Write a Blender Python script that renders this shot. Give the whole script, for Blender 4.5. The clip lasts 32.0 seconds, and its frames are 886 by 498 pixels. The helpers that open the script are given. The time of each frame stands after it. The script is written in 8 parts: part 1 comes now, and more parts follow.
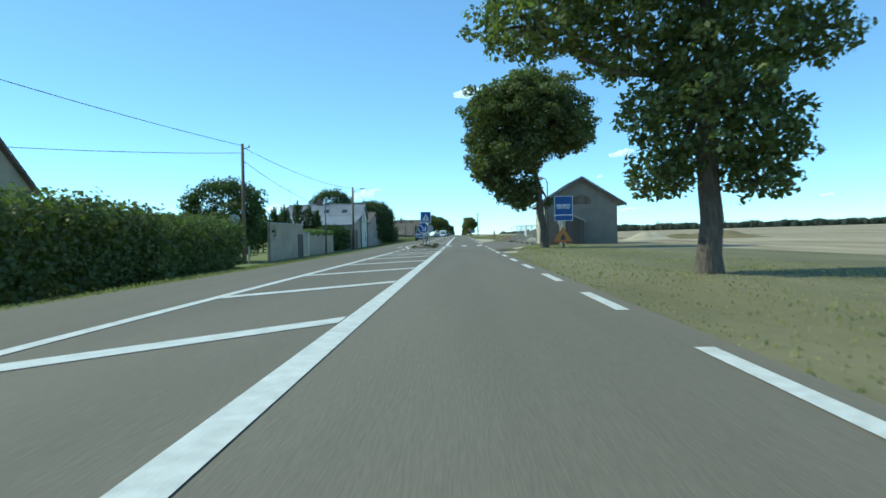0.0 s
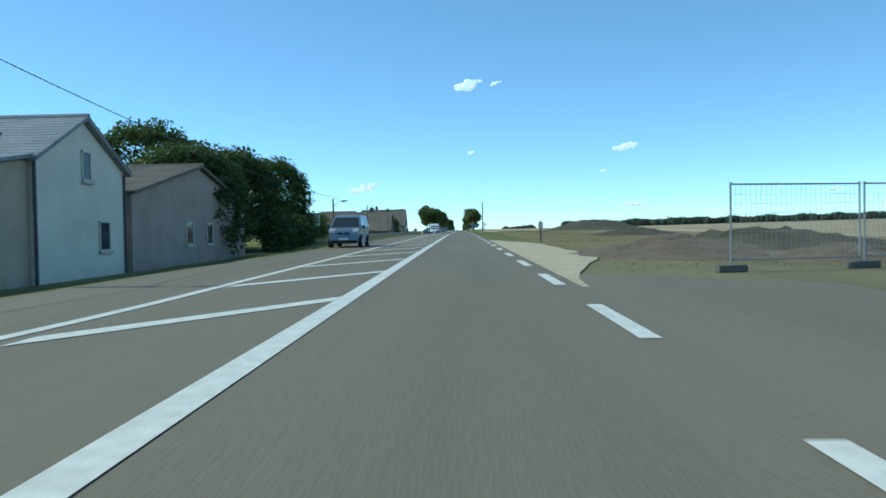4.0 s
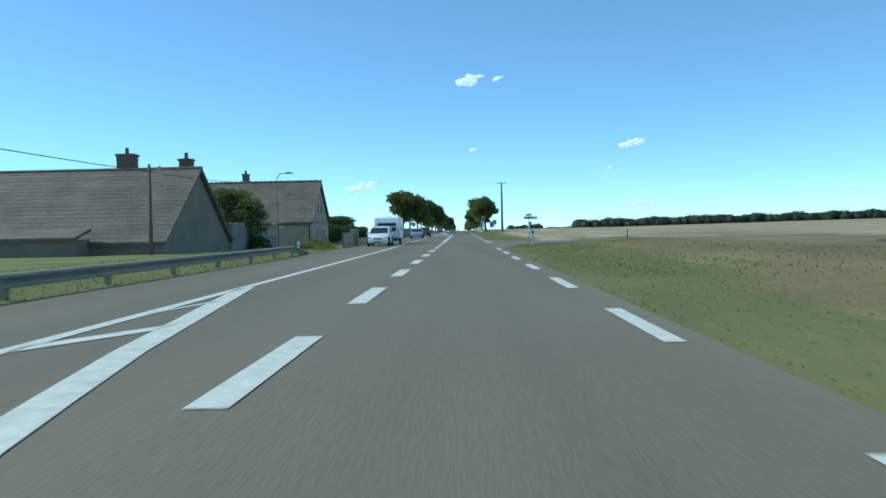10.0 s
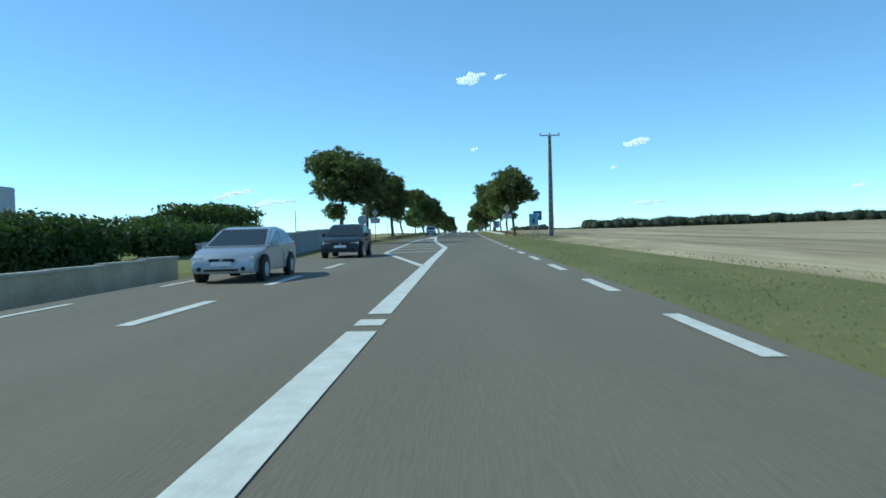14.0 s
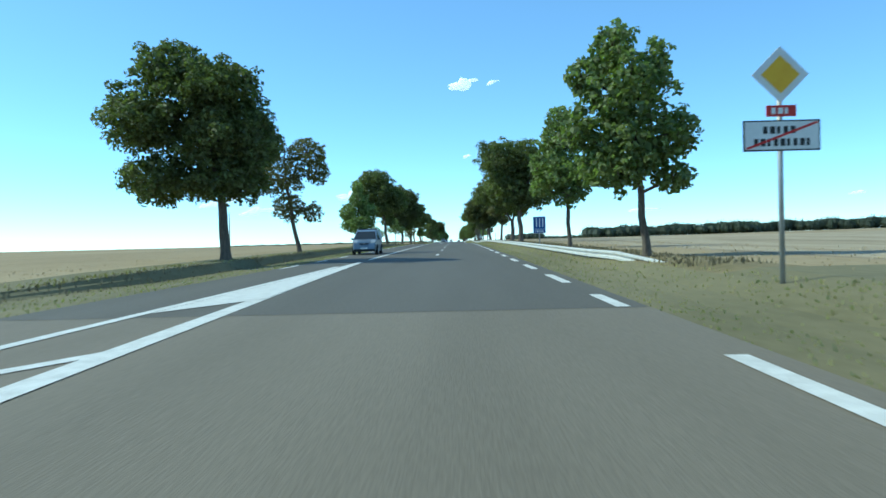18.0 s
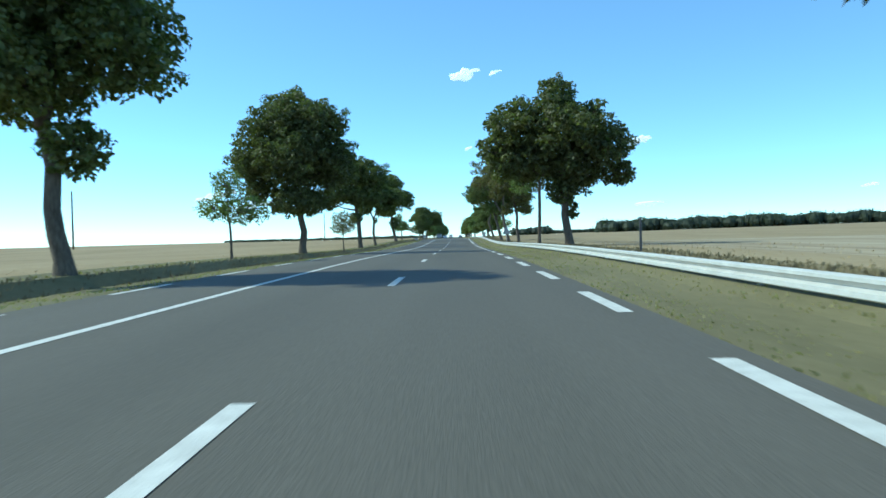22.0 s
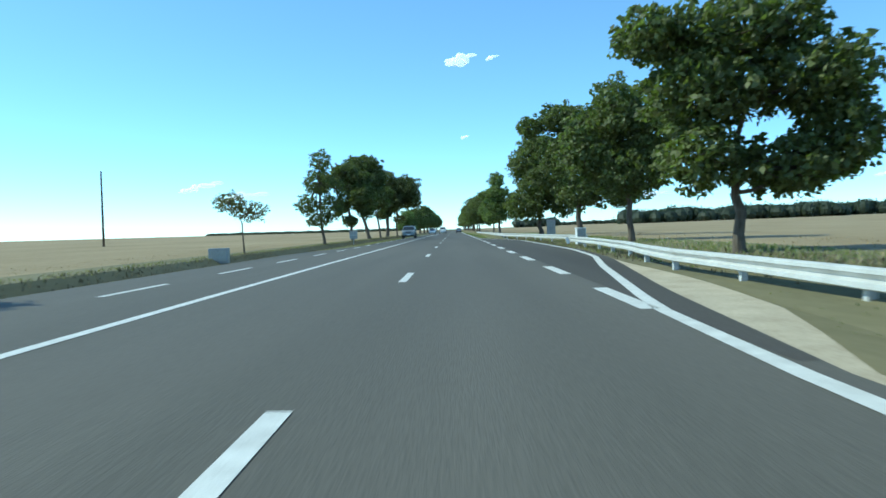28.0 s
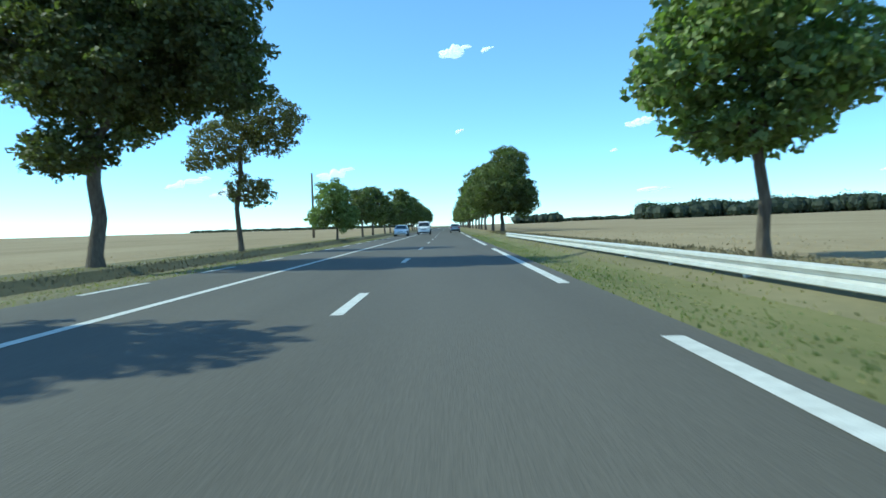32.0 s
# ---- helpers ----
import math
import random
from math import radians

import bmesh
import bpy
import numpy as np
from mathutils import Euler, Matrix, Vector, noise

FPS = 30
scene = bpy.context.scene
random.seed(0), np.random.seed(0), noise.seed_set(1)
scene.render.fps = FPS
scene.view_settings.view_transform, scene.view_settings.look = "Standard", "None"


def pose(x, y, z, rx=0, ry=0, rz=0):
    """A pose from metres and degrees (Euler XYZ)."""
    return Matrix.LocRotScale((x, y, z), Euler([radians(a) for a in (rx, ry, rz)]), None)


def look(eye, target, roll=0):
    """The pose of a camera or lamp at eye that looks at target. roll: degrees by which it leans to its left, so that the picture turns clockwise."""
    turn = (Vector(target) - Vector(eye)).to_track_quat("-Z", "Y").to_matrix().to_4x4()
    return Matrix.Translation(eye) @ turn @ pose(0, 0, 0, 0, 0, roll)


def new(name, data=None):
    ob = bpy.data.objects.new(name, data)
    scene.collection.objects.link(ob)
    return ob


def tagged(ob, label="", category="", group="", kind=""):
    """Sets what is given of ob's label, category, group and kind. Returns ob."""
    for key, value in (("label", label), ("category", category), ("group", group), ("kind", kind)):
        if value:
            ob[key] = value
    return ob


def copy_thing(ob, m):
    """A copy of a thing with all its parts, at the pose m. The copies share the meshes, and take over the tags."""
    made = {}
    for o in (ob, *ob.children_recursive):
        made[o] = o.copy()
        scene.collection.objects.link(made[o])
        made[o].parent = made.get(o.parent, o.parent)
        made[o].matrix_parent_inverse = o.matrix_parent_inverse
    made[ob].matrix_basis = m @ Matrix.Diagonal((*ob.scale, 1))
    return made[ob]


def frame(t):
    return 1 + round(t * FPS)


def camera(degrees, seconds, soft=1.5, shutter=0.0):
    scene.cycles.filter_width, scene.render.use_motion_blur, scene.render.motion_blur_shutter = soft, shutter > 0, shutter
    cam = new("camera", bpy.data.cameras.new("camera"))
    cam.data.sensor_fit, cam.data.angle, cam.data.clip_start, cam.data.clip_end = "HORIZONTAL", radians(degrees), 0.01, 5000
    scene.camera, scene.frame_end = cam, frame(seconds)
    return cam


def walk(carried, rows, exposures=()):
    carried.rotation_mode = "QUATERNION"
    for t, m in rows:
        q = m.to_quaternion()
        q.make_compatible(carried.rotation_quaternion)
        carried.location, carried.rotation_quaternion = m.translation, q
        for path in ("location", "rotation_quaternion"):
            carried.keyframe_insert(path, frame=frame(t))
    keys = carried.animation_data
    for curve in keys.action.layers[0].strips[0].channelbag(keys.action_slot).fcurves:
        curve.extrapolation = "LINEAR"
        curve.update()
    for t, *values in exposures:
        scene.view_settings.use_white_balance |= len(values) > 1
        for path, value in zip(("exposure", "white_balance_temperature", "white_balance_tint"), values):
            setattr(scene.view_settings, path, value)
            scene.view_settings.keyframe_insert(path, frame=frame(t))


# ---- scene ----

# camera and its way, t x y z pitch roll yaw
PATH = [
    (0, -0.52, 0.00, 1.12, 89.25, 0.97, 1.33), (0.5, -0.47, 9.37, 1.17, 89.20, 0.98, 1.31), (1, -0.42, 18.71, 1.22, 89.17, 0.99, 1.09),
    (1.5, -0.36, 28.11, 1.27, 89.33, 1.00, 1.24), (2, -0.30, 37.63, 1.32, 89.12, 1.02, 1.18), (2.5, -0.24, 47.32, 1.38, 89.14, 1.03, 1.23),
    (3, -0.17, 57.13, 1.45, 89.08, 1.04, 1.36), (3.5, -0.11, 67.00, 1.53, 88.93, 1.05, 1.38), (5.5, -0.03, 106.33, 1.94, 88.82, 1.09, 1.50),
    (6, -0.04, 116.16, 2.04, 88.83, 1.10, 1.52), (6.5, -0.06, 125.98, 2.14, 88.87, 1.11, 1.57), (7, -0.10, 135.80, 2.24, 88.87, 1.12, 1.56),
    (7.5, -0.13, 145.63, 2.34, 88.84, 1.13, 1.59), (8, -0.16, 155.47, 2.43, 88.88, 1.14, 1.53), (8.5, -0.18, 165.32, 2.52, 88.88, 1.15, 1.57),
    (9, -0.20, 175.17, 2.60, 88.83, 1.16, 1.52), (9.5, -0.22, 185.04, 2.67, 88.85, 1.17, 1.55), (10, -0.26, 194.95, 2.72, 88.81, 1.18, 1.54),
    (10.5, -0.32, 204.91, 2.77, 88.78, 1.19, 1.62), (11, -0.39, 214.91, 2.81, 88.69, 1.21, 1.58), (11.5, -0.48, 224.90, 2.86, 88.70, 1.22, 1.60),
    (12, -0.55, 234.86, 2.91, 88.76, 1.23, 1.61), (12.5, -0.62, 244.79, 2.97, 88.85, 1.24, 1.61), (13, -0.69, 254.70, 3.03, 88.85, 1.25, 1.65),
    (13.5, -0.75, 264.55, 3.10, 88.89, 1.26, 1.63), (14, -0.81, 274.31, 3.18, 88.90, 1.27, 1.66), (14.5, -0.86, 283.85, 3.25, 88.93, 1.28, 1.61),
    (16.5, -0.92, 322.73, 3.52, 89.27, 1.32, 1.38), (17, -0.86, 333.24, 3.59, 89.41, 1.33, 1.23), (17.5, -0.80, 343.99, 3.66, 89.54, 1.34, 1.11),
    (18, -0.72, 354.98, 3.74, 89.53, 1.35, 1.04), (18.5, -0.64, 366.18, 3.84, 89.48, 1.36, 0.98), (19, -0.54, 377.62, 3.95, 89.60, 1.37, 0.96),
    (19.5, -0.45, 389.30, 4.07, 89.64, 1.38, 0.82), (20, -0.39, 401.26, 4.19, 89.53, 1.39, 0.97), (20.5, -0.36, 413.57, 4.31, 89.45, 1.41, 1.02),
    (21, -0.36, 426.18, 4.41, 89.34, 1.42, 1.06), (21.5, -0.38, 438.98, 4.52, 89.29, 1.43, 1.18), (22, -0.39, 451.82, 4.62, 89.08, 1.44, 1.18),
    (22.5, -0.40, 464.74, 4.71, 88.93, 1.45, 1.23), (23, -0.41, 477.79, 4.76, 88.72, 1.46, 1.10), (23.5, -0.43, 490.86, 4.76, 88.53, 1.47, 1.05),
    (24, -0.45, 503.82, 4.70, 88.38, 1.48, 0.90), (24.5, -0.47, 516.61, 4.63, 88.37, 1.49, 0.86), (25, -0.50, 529.31, 4.59, 88.34, 1.50, 0.89),
    (25.5, -0.54, 542.00, 4.60, 88.46, 1.51, 0.89), (27.5, -0.73, 593.70, 5.12, 88.39, 1.55, 0.84), (28, -0.75, 606.74, 5.20, 88.47, 1.56, 0.85),
    (28.5, -0.72, 619.79, 5.23, 88.50, 1.57, 0.75), (29, -0.66, 632.88, 5.24, 88.64, 1.58, 0.64), (29.5, -0.58, 645.97, 5.23, 88.50, 1.59, 0.59),
    (30, -0.52, 659.02, 5.23, 88.47, 1.61, 0.38), (30.5, -0.48, 672.02, 5.23, 88.14, 1.62, 0.40), (31, -0.44, 684.99, 5.22, 88.31, 1.63, 0.52),
    (31.5, -0.41, 697.95, 5.21, 88.30, 1.64, 0.47), (32, -0.37, 710.92, 5.20, 88.19, 1.65, 0.43),
]

cam = camera(62.0, 32.0, soft=1.6, shutter=0.12)
walk(cam, [(t, pose(x, y, z, rx, ry, rz)) for t, x, y, z, rx, ry, rz in PATH], [(0.0, -0.1, 5750.0, -17.0), (5.0, -0.34, 5650.0, -16.0), (14.0, -0.34, 5600.0, -16.0), (18.0, 0.0, 5500.0, -17.0), (32.0, 0.02, 5500.0, -17.0)])

# ---- light ----
SUN_EL, SUN_AZ = 43.0, 83.0          # degrees above the horizon; to the left of the road's heading
world = bpy.data.worlds.new("sky")
scene.world = world
world.use_nodes = True
wn = world.node_tree.nodes
wl = world.node_tree.links
bgn = wn["Background"]
sky = wn.new("ShaderNodeTexSky")
sky.sky_type = 'NISHITA'
sky.sun_disc = False
sky.sun_elevation = radians(SUN_EL)
sky.sun_rotation = radians(-SUN_AZ)
sky.altitude = 3000.0
sky.air_density, sky.dust_density, sky.ozone_density = 0.95, 0.3, 4.5
veil = wn.new("ShaderNodeMix")                 # fixed pale blue mixed in evens out the clear sky's gradient
veil.data_type = 'RGBA'
veil.inputs[0].default_value = 0.2
veil.inputs[7].default_value = (1.4, 2.1, 3.2, 1)
wl.new(sky.outputs[0], veil.inputs[6])
wl.new(veil.outputs[2], bgn.inputs[0])
bgn.inputs[1].default_value = 0.262
sun_data = bpy.data.lights.new("sun", 'SUN')
sun_data.energy, sun_data.angle, sun_data.color = 4.5, radians(0.53), (1.0, 0.90, 0.74)
sun = new("sun", sun_data)
sun_to = Vector((-math.cos(radians(SUN_EL)) * math.sin(radians(SUN_AZ)), math.cos(radians(SUN_EL)) * math.cos(radians(SUN_AZ)), math.sin(radians(SUN_EL))))
sun.matrix_world = look(tuple(Vector((0, 350, 100))), tuple(Vector((0, 350, 100)) - sun_to))

# ---- materials ----
MATS = {}


def mat(name, a, b, scale=3.0, rough=0.8, fine=40.0, bump=0.3, metal=0.0, spec=0.4, mix=0.5, per=0.0, island=0.0, contrast=(0.35, 0.65), stretch=(1, 1, 1), dist=0.02):
    """Two colours mixed by noise at two scales, with fine relief; per / island: brightness change per object / per loose piece."""
    if name in MATS:
        return MATS[name]
    m = bpy.data.materials.new(name)
    m.use_nodes = True
    n, l = m.node_tree.nodes, m.node_tree.links
    p = n["Principled BSDF"]
    tc = n.new("ShaderNodeTexCoord")
    mp = n.new("ShaderNodeMapping")
    mp.inputs["Scale"].default_value = stretch
    l.new(tc.outputs["Object"], mp.inputs[0])
    big, small = n.new("ShaderNodeTexNoise"), n.new("ShaderNodeTexNoise")
    big.inputs["Scale"].default_value, small.inputs["Scale"].default_value = scale, fine
    big.inputs["Detail"].default_value, small.inputs["Detail"].default_value = 5.0, 3.0
    l.new(mp.outputs[0], big.inputs[0])
    l.new(mp.outputs[0], small.inputs[0])
    add = n.new("ShaderNodeMath")
    add.operation = 'MULTIPLY_ADD'
    l.new(small.outputs[0], add.inputs[0])
    add.inputs[1].default_value = mix
    sc = n.new("ShaderNodeMath")
    sc.operation = 'MULTIPLY'
    l.new(big.outputs[0], sc.inputs[0])
    sc.inputs[1].default_value = 1.0 - mix
    l.new(sc.outputs[0], add.inputs[2])
    ramp = n.new("ShaderNodeMapRange")
    ramp.inputs[1].default_value, ramp.inputs[2].default_value = contrast
    l.new(add.outputs[0], ramp.inputs[0])
    mx = n.new("ShaderNodeMix")
    mx.data_type = 'RGBA'
    mx.inputs[6].default_value, mx.inputs[7].default_value = (*a, 1), (*b, 1)
    l.new(ramp.outputs[0], mx.inputs[0])
    col = mx.outputs[2]
    for amount, node, socket in ((per, "ShaderNodeObjectInfo", "Random"), (island, "ShaderNodeNewGeometry", "Random Per Island")):
        if amount:
            info = n.new(node)
            mr = n.new("ShaderNodeMapRange")
            mr.inputs[3].default_value, mr.inputs[4].default_value = 1 - amount, 1 + amount
            l.new(info.outputs[socket], mr.inputs[0])
            mul = n.new("ShaderNodeVectorMath")
            mul.operation = 'SCALE'
            l.new(col, mul.inputs[0])
            l.new(mr.outputs[0], mul.inputs["Scale"])
            col = mul.outputs[0]
    l.new(col, p.inputs["Base Color"])
    p.inputs["Roughness"].default_value, p.inputs["Metallic"].default_value = rough, metal
    p.inputs["Specular IOR Level"].default_value = spec
    if bump:
        bp = n.new("ShaderNodeBump")
        bp.inputs["Strength"].default_value, bp.inputs["Distance"].default_value = bump, dist
        l.new(add.outputs[0], bp.inputs["Height"])
        l.new(bp.outputs[0], p.inputs["Normal"])
    MATS[name] = m
    return m


def leaf_mat(name, a, b, island=0.35):
    m = mat(name, a, b, scale=0.5, fine=3.0, rough=0.55, bump=0.0, island=island, spec=0.35, per=0.12)
    n, l = m.node_tree.nodes, m.node_tree.links
    p, out = n["Principled BSDF"], n["Material Output"]
    tr = n.new("ShaderNodeBsdfTranslucent")
    src = p.inputs["Base Color"].links[0].from_socket
    br = n.new("ShaderNodeVectorMath")
    br.operation = 'MULTIPLY'
    br.inputs[1].default_value = (1.25, 1.6, 0.6)
    l.new(src, br.inputs[0])
    l.new(br.outputs[0], tr.inputs[0])
    ms = n.new("ShaderNodeMixShader")
    ms.inputs[0].default_value = 0.38
    l.new(p.outputs[0], ms.inputs[1])
    l.new(tr.outputs[0], ms.inputs[2])
    l.new(ms.outputs[0], out.inputs[0])
    return m


def glass_mat(name, col=(0.03, 0.035, 0.04)):
    return mat(name, col, col, rough=0.08, bump=0, spec=0.4, scale=1, fine=2)


ASPHALT_OLD = mat("asphalt_old", (0.144, 0.123, 0.091), (0.198, 0.169, 0.127), scale=0.6, fine=60, rough=0.85, bump=0.35, mix=0.45, spec=0.3, stretch=(1, 0.07, 1))
ASPHALT_DARK = mat("asphalt_dark", (0.058, 0.051, 0.042), (0.09, 0.08, 0.067), scale=0.5, fine=70, rough=0.85, bump=0.35, mix=0.45, spec=0.3, stretch=(1, 0.06, 1))
ASPHALT_NEW = mat("asphalt_new", (0.092, 0.084, 0.069), (0.13, 0.118, 0.098), scale=0.5, fine=70, rough=0.85, bump=0.35, mix=0.45, spec=0.3, stretch=(1, 0.06, 1))
PAINT = mat("road_paint", (0.50, 0.485, 0.44), (0.76, 0.745, 0.69), scale=5, fine=60, rough=0.6, bump=0.15, mix=0.5)
GRASS = mat("verge_grass", (0.118, 0.124, 0.047), (0.205, 0.19, 0.086), scale=0.45, fine=6, rough=0.95, bump=0.2, mix=0.3, spec=0.15, dist=0.05, stretch=(1, 0.3, 1), contrast=(0.3, 0.7))
DRY_GRASS = mat("dry_grass", (0.13, 0.118, 0.062), (0.225, 0.196, 0.112), scale=0.4, fine=6, rough=0.95, bump=0.2, mix=0.3, spec=0.15, dist=0.05, stretch=(1, 0.3, 1), contrast=(0.3, 0.7))
ROUGH = mat("rough_grass", (0.135, 0.113, 0.053), (0.265, 0.207, 0.112), scale=0.16, fine=5, rough=0.95, bump=0.5, mix=0.35, spec=0.15, dist=0.08)
LAWN = mat("lawn", (0.13, 0.145, 0.05), (0.24, 0.245, 0.1), scale=0.3, fine=8, rough=0.95, bump=0.6, mix=0.45, spec=0.15, dist=0.05)
STUBBLE = mat("stubble_field", (0.22, 0.168, 0.098), (0.47, 0.39, 0.265), scale=0.3, fine=2.2, rough=0.95, bump=0.5, mix=0.4, spec=0.15, dist=0.1, stretch=(1, 0.07, 1), contrast=(0.38, 0.64))
WHEAT = mat("wheat_field", (0.25, 0.187, 0.1), (0.36, 0.282, 0.165), scale=0.12, fine=4, rough=0.95, bump=0.7, mix=0.4, spec=0.15, dist=0.12, stretch=(1, 0.3, 1))
GRAVEL = mat("gravel", (0.35, 0.285, 0.19), (0.53, 0.45, 0.32), scale=1.5, fine=25, rough=0.95, bump=0.8, mix=0.5)
CONCRETE = mat("concrete", (0.36, 0.34, 0.30), (0.50, 0.48, 0.43), scale=1.2, fine=30, rough=0.9, bump=0.3)
BARK = mat("bark", (0.075, 0.058, 0.042), (0.17, 0.138, 0.104), scale=3, fine=14, rough=0.95, bump=1.0, mix=0.6, stretch=(1, 1, 0.25), dist=0.05)
LEAF = leaf_mat("maple_leaves", (0.1, 0.115, 0.042), (0.18, 0.192, 0.076))
LEAF_B = leaf_mat("light_leaves", (0.135, 0.165, 0.058), (0.24, 0.275, 0.11))
LEAF_D = leaf_mat("dark_leaves", (0.045, 0.065, 0.022), (0.085, 0.11, 0.038))
LEAF_D2 = leaf_mat("deep_leaves", (0.08, 0.088, 0.036), (0.145, 0.145, 0.062))
LEAF_RED = leaf_mat("olive_leaves", (0.11, 0.1, 0.042), (0.2, 0.17, 0.075))
GALV = mat("galvanised_steel", (0.5, 0.495, 0.465), (0.66, 0.65, 0.615), scale=2, fine=25, rough=0.55, metal=0.1, bump=0.05)
WOOD_POLE = mat("creosoted_wood", (0.10, 0.075, 0.055), (0.2, 0.16, 0.12), scale=2, fine=20, rough=0.9, bump=0.5, stretch=(1, 1, 0.15))
PLASTER = mat("plaster", (0.345, 0.28, 0.2), (0.49, 0.41, 0.305), scale=0.8, fine=14, rough=0.92, bump=0.25)
WHITE_WALL = mat("white_render", (0.58, 0.53, 0.43), (0.74, 0.69, 0.58), scale=0.7, fine=20, rough=0.9, bump=0.2)
SLATE = mat("slate_roof", (0.15, 0.16, 0.175), (0.27, 0.28, 0.3), scale=1.0, fine=9, rough=0.55, bump=0.3, stretch=(1, 1, 1))
TILE = mat("clay_tiles", (0.105, 0.086, 0.07), (0.2, 0.165, 0.137), scale=0.8, fine=8, rough=0.85, bump=0.5, per=0.08)
BRICK = mat("brick", (0.19, 0.105, 0.08), (0.32, 0.2, 0.155), scale=2, fine=18, rough=0.9, bump=0.3, per=0.2)
MORTAR = mat("lime_mortar", (0.52, 0.45, 0.32), (0.68, 0.60, 0.45), scale=1.2, fine=10, rough=0.95, bump=0.5)
STONE = mat("rubble_stone", (0.46, 0.39, 0.27), (0.70, 0.62, 0.47), scale=1.6, fine=12, rough=0.92, bump=0.5, per=0.15)
DARK_METAL = mat("dark_metal", (0.05, 0.05, 0.055), (0.09, 0.09, 0.095), scale=2, fine=20, rough=0.5, metal=0.3, bump=0.05)
GREY_METAL = mat("grey_metal", (0.30, 0.31, 0.31), (0.42, 0.43, 0.43), scale=2, fine=20, rough=0.5, metal=0.5, bump=0.05)
BLUE = mat("sign_blue", (0.02, 0.07, 0.23), (0.03, 0.095, 0.3), scale=2, fine=10, rough=0.4, bump=0)
WHITE = mat("sign_white", (0.72, 0.73, 0.72), (0.82, 0.82, 0.81), scale=2, fine=10, rough=0.45, bump=0)
BLACK = mat("sign_black", (0.02, 0.02, 0.02), (0.03, 0.03, 0.03), scale=2, fine=10, rough=0.5, bump=0)
RED = mat("sign_red", (0.45, 0.02, 0.02), (0.55, 0.03, 0.03), scale=2, fine=10, rough=0.45, bump=0)
YELLOW = mat("sign_yellow", (0.75, 0.42, 0.02), (0.8, 0.5, 0.03), scale=2, fine=10, rough=0.45, bump=0)
ORANGE = mat("sign_ochre", (0.42, 0.17, 0.035), (0.5, 0.22, 0.045), scale=2, fine=10, rough=0.5, bump=0)
GREEN = mat("sign_green", (0.02, 0.25, 0.10), (0.03, 0.3, 0.13), scale=2, fine=10, rough=0.5, bump=0)
GLASS = glass_mat("dark_glass")
RUBBER = mat("rubber", (0.015, 0.015, 0.015), (0.03, 0.03, 0.03), scale=3, fine=20, rough=0.8, bump=0.1)


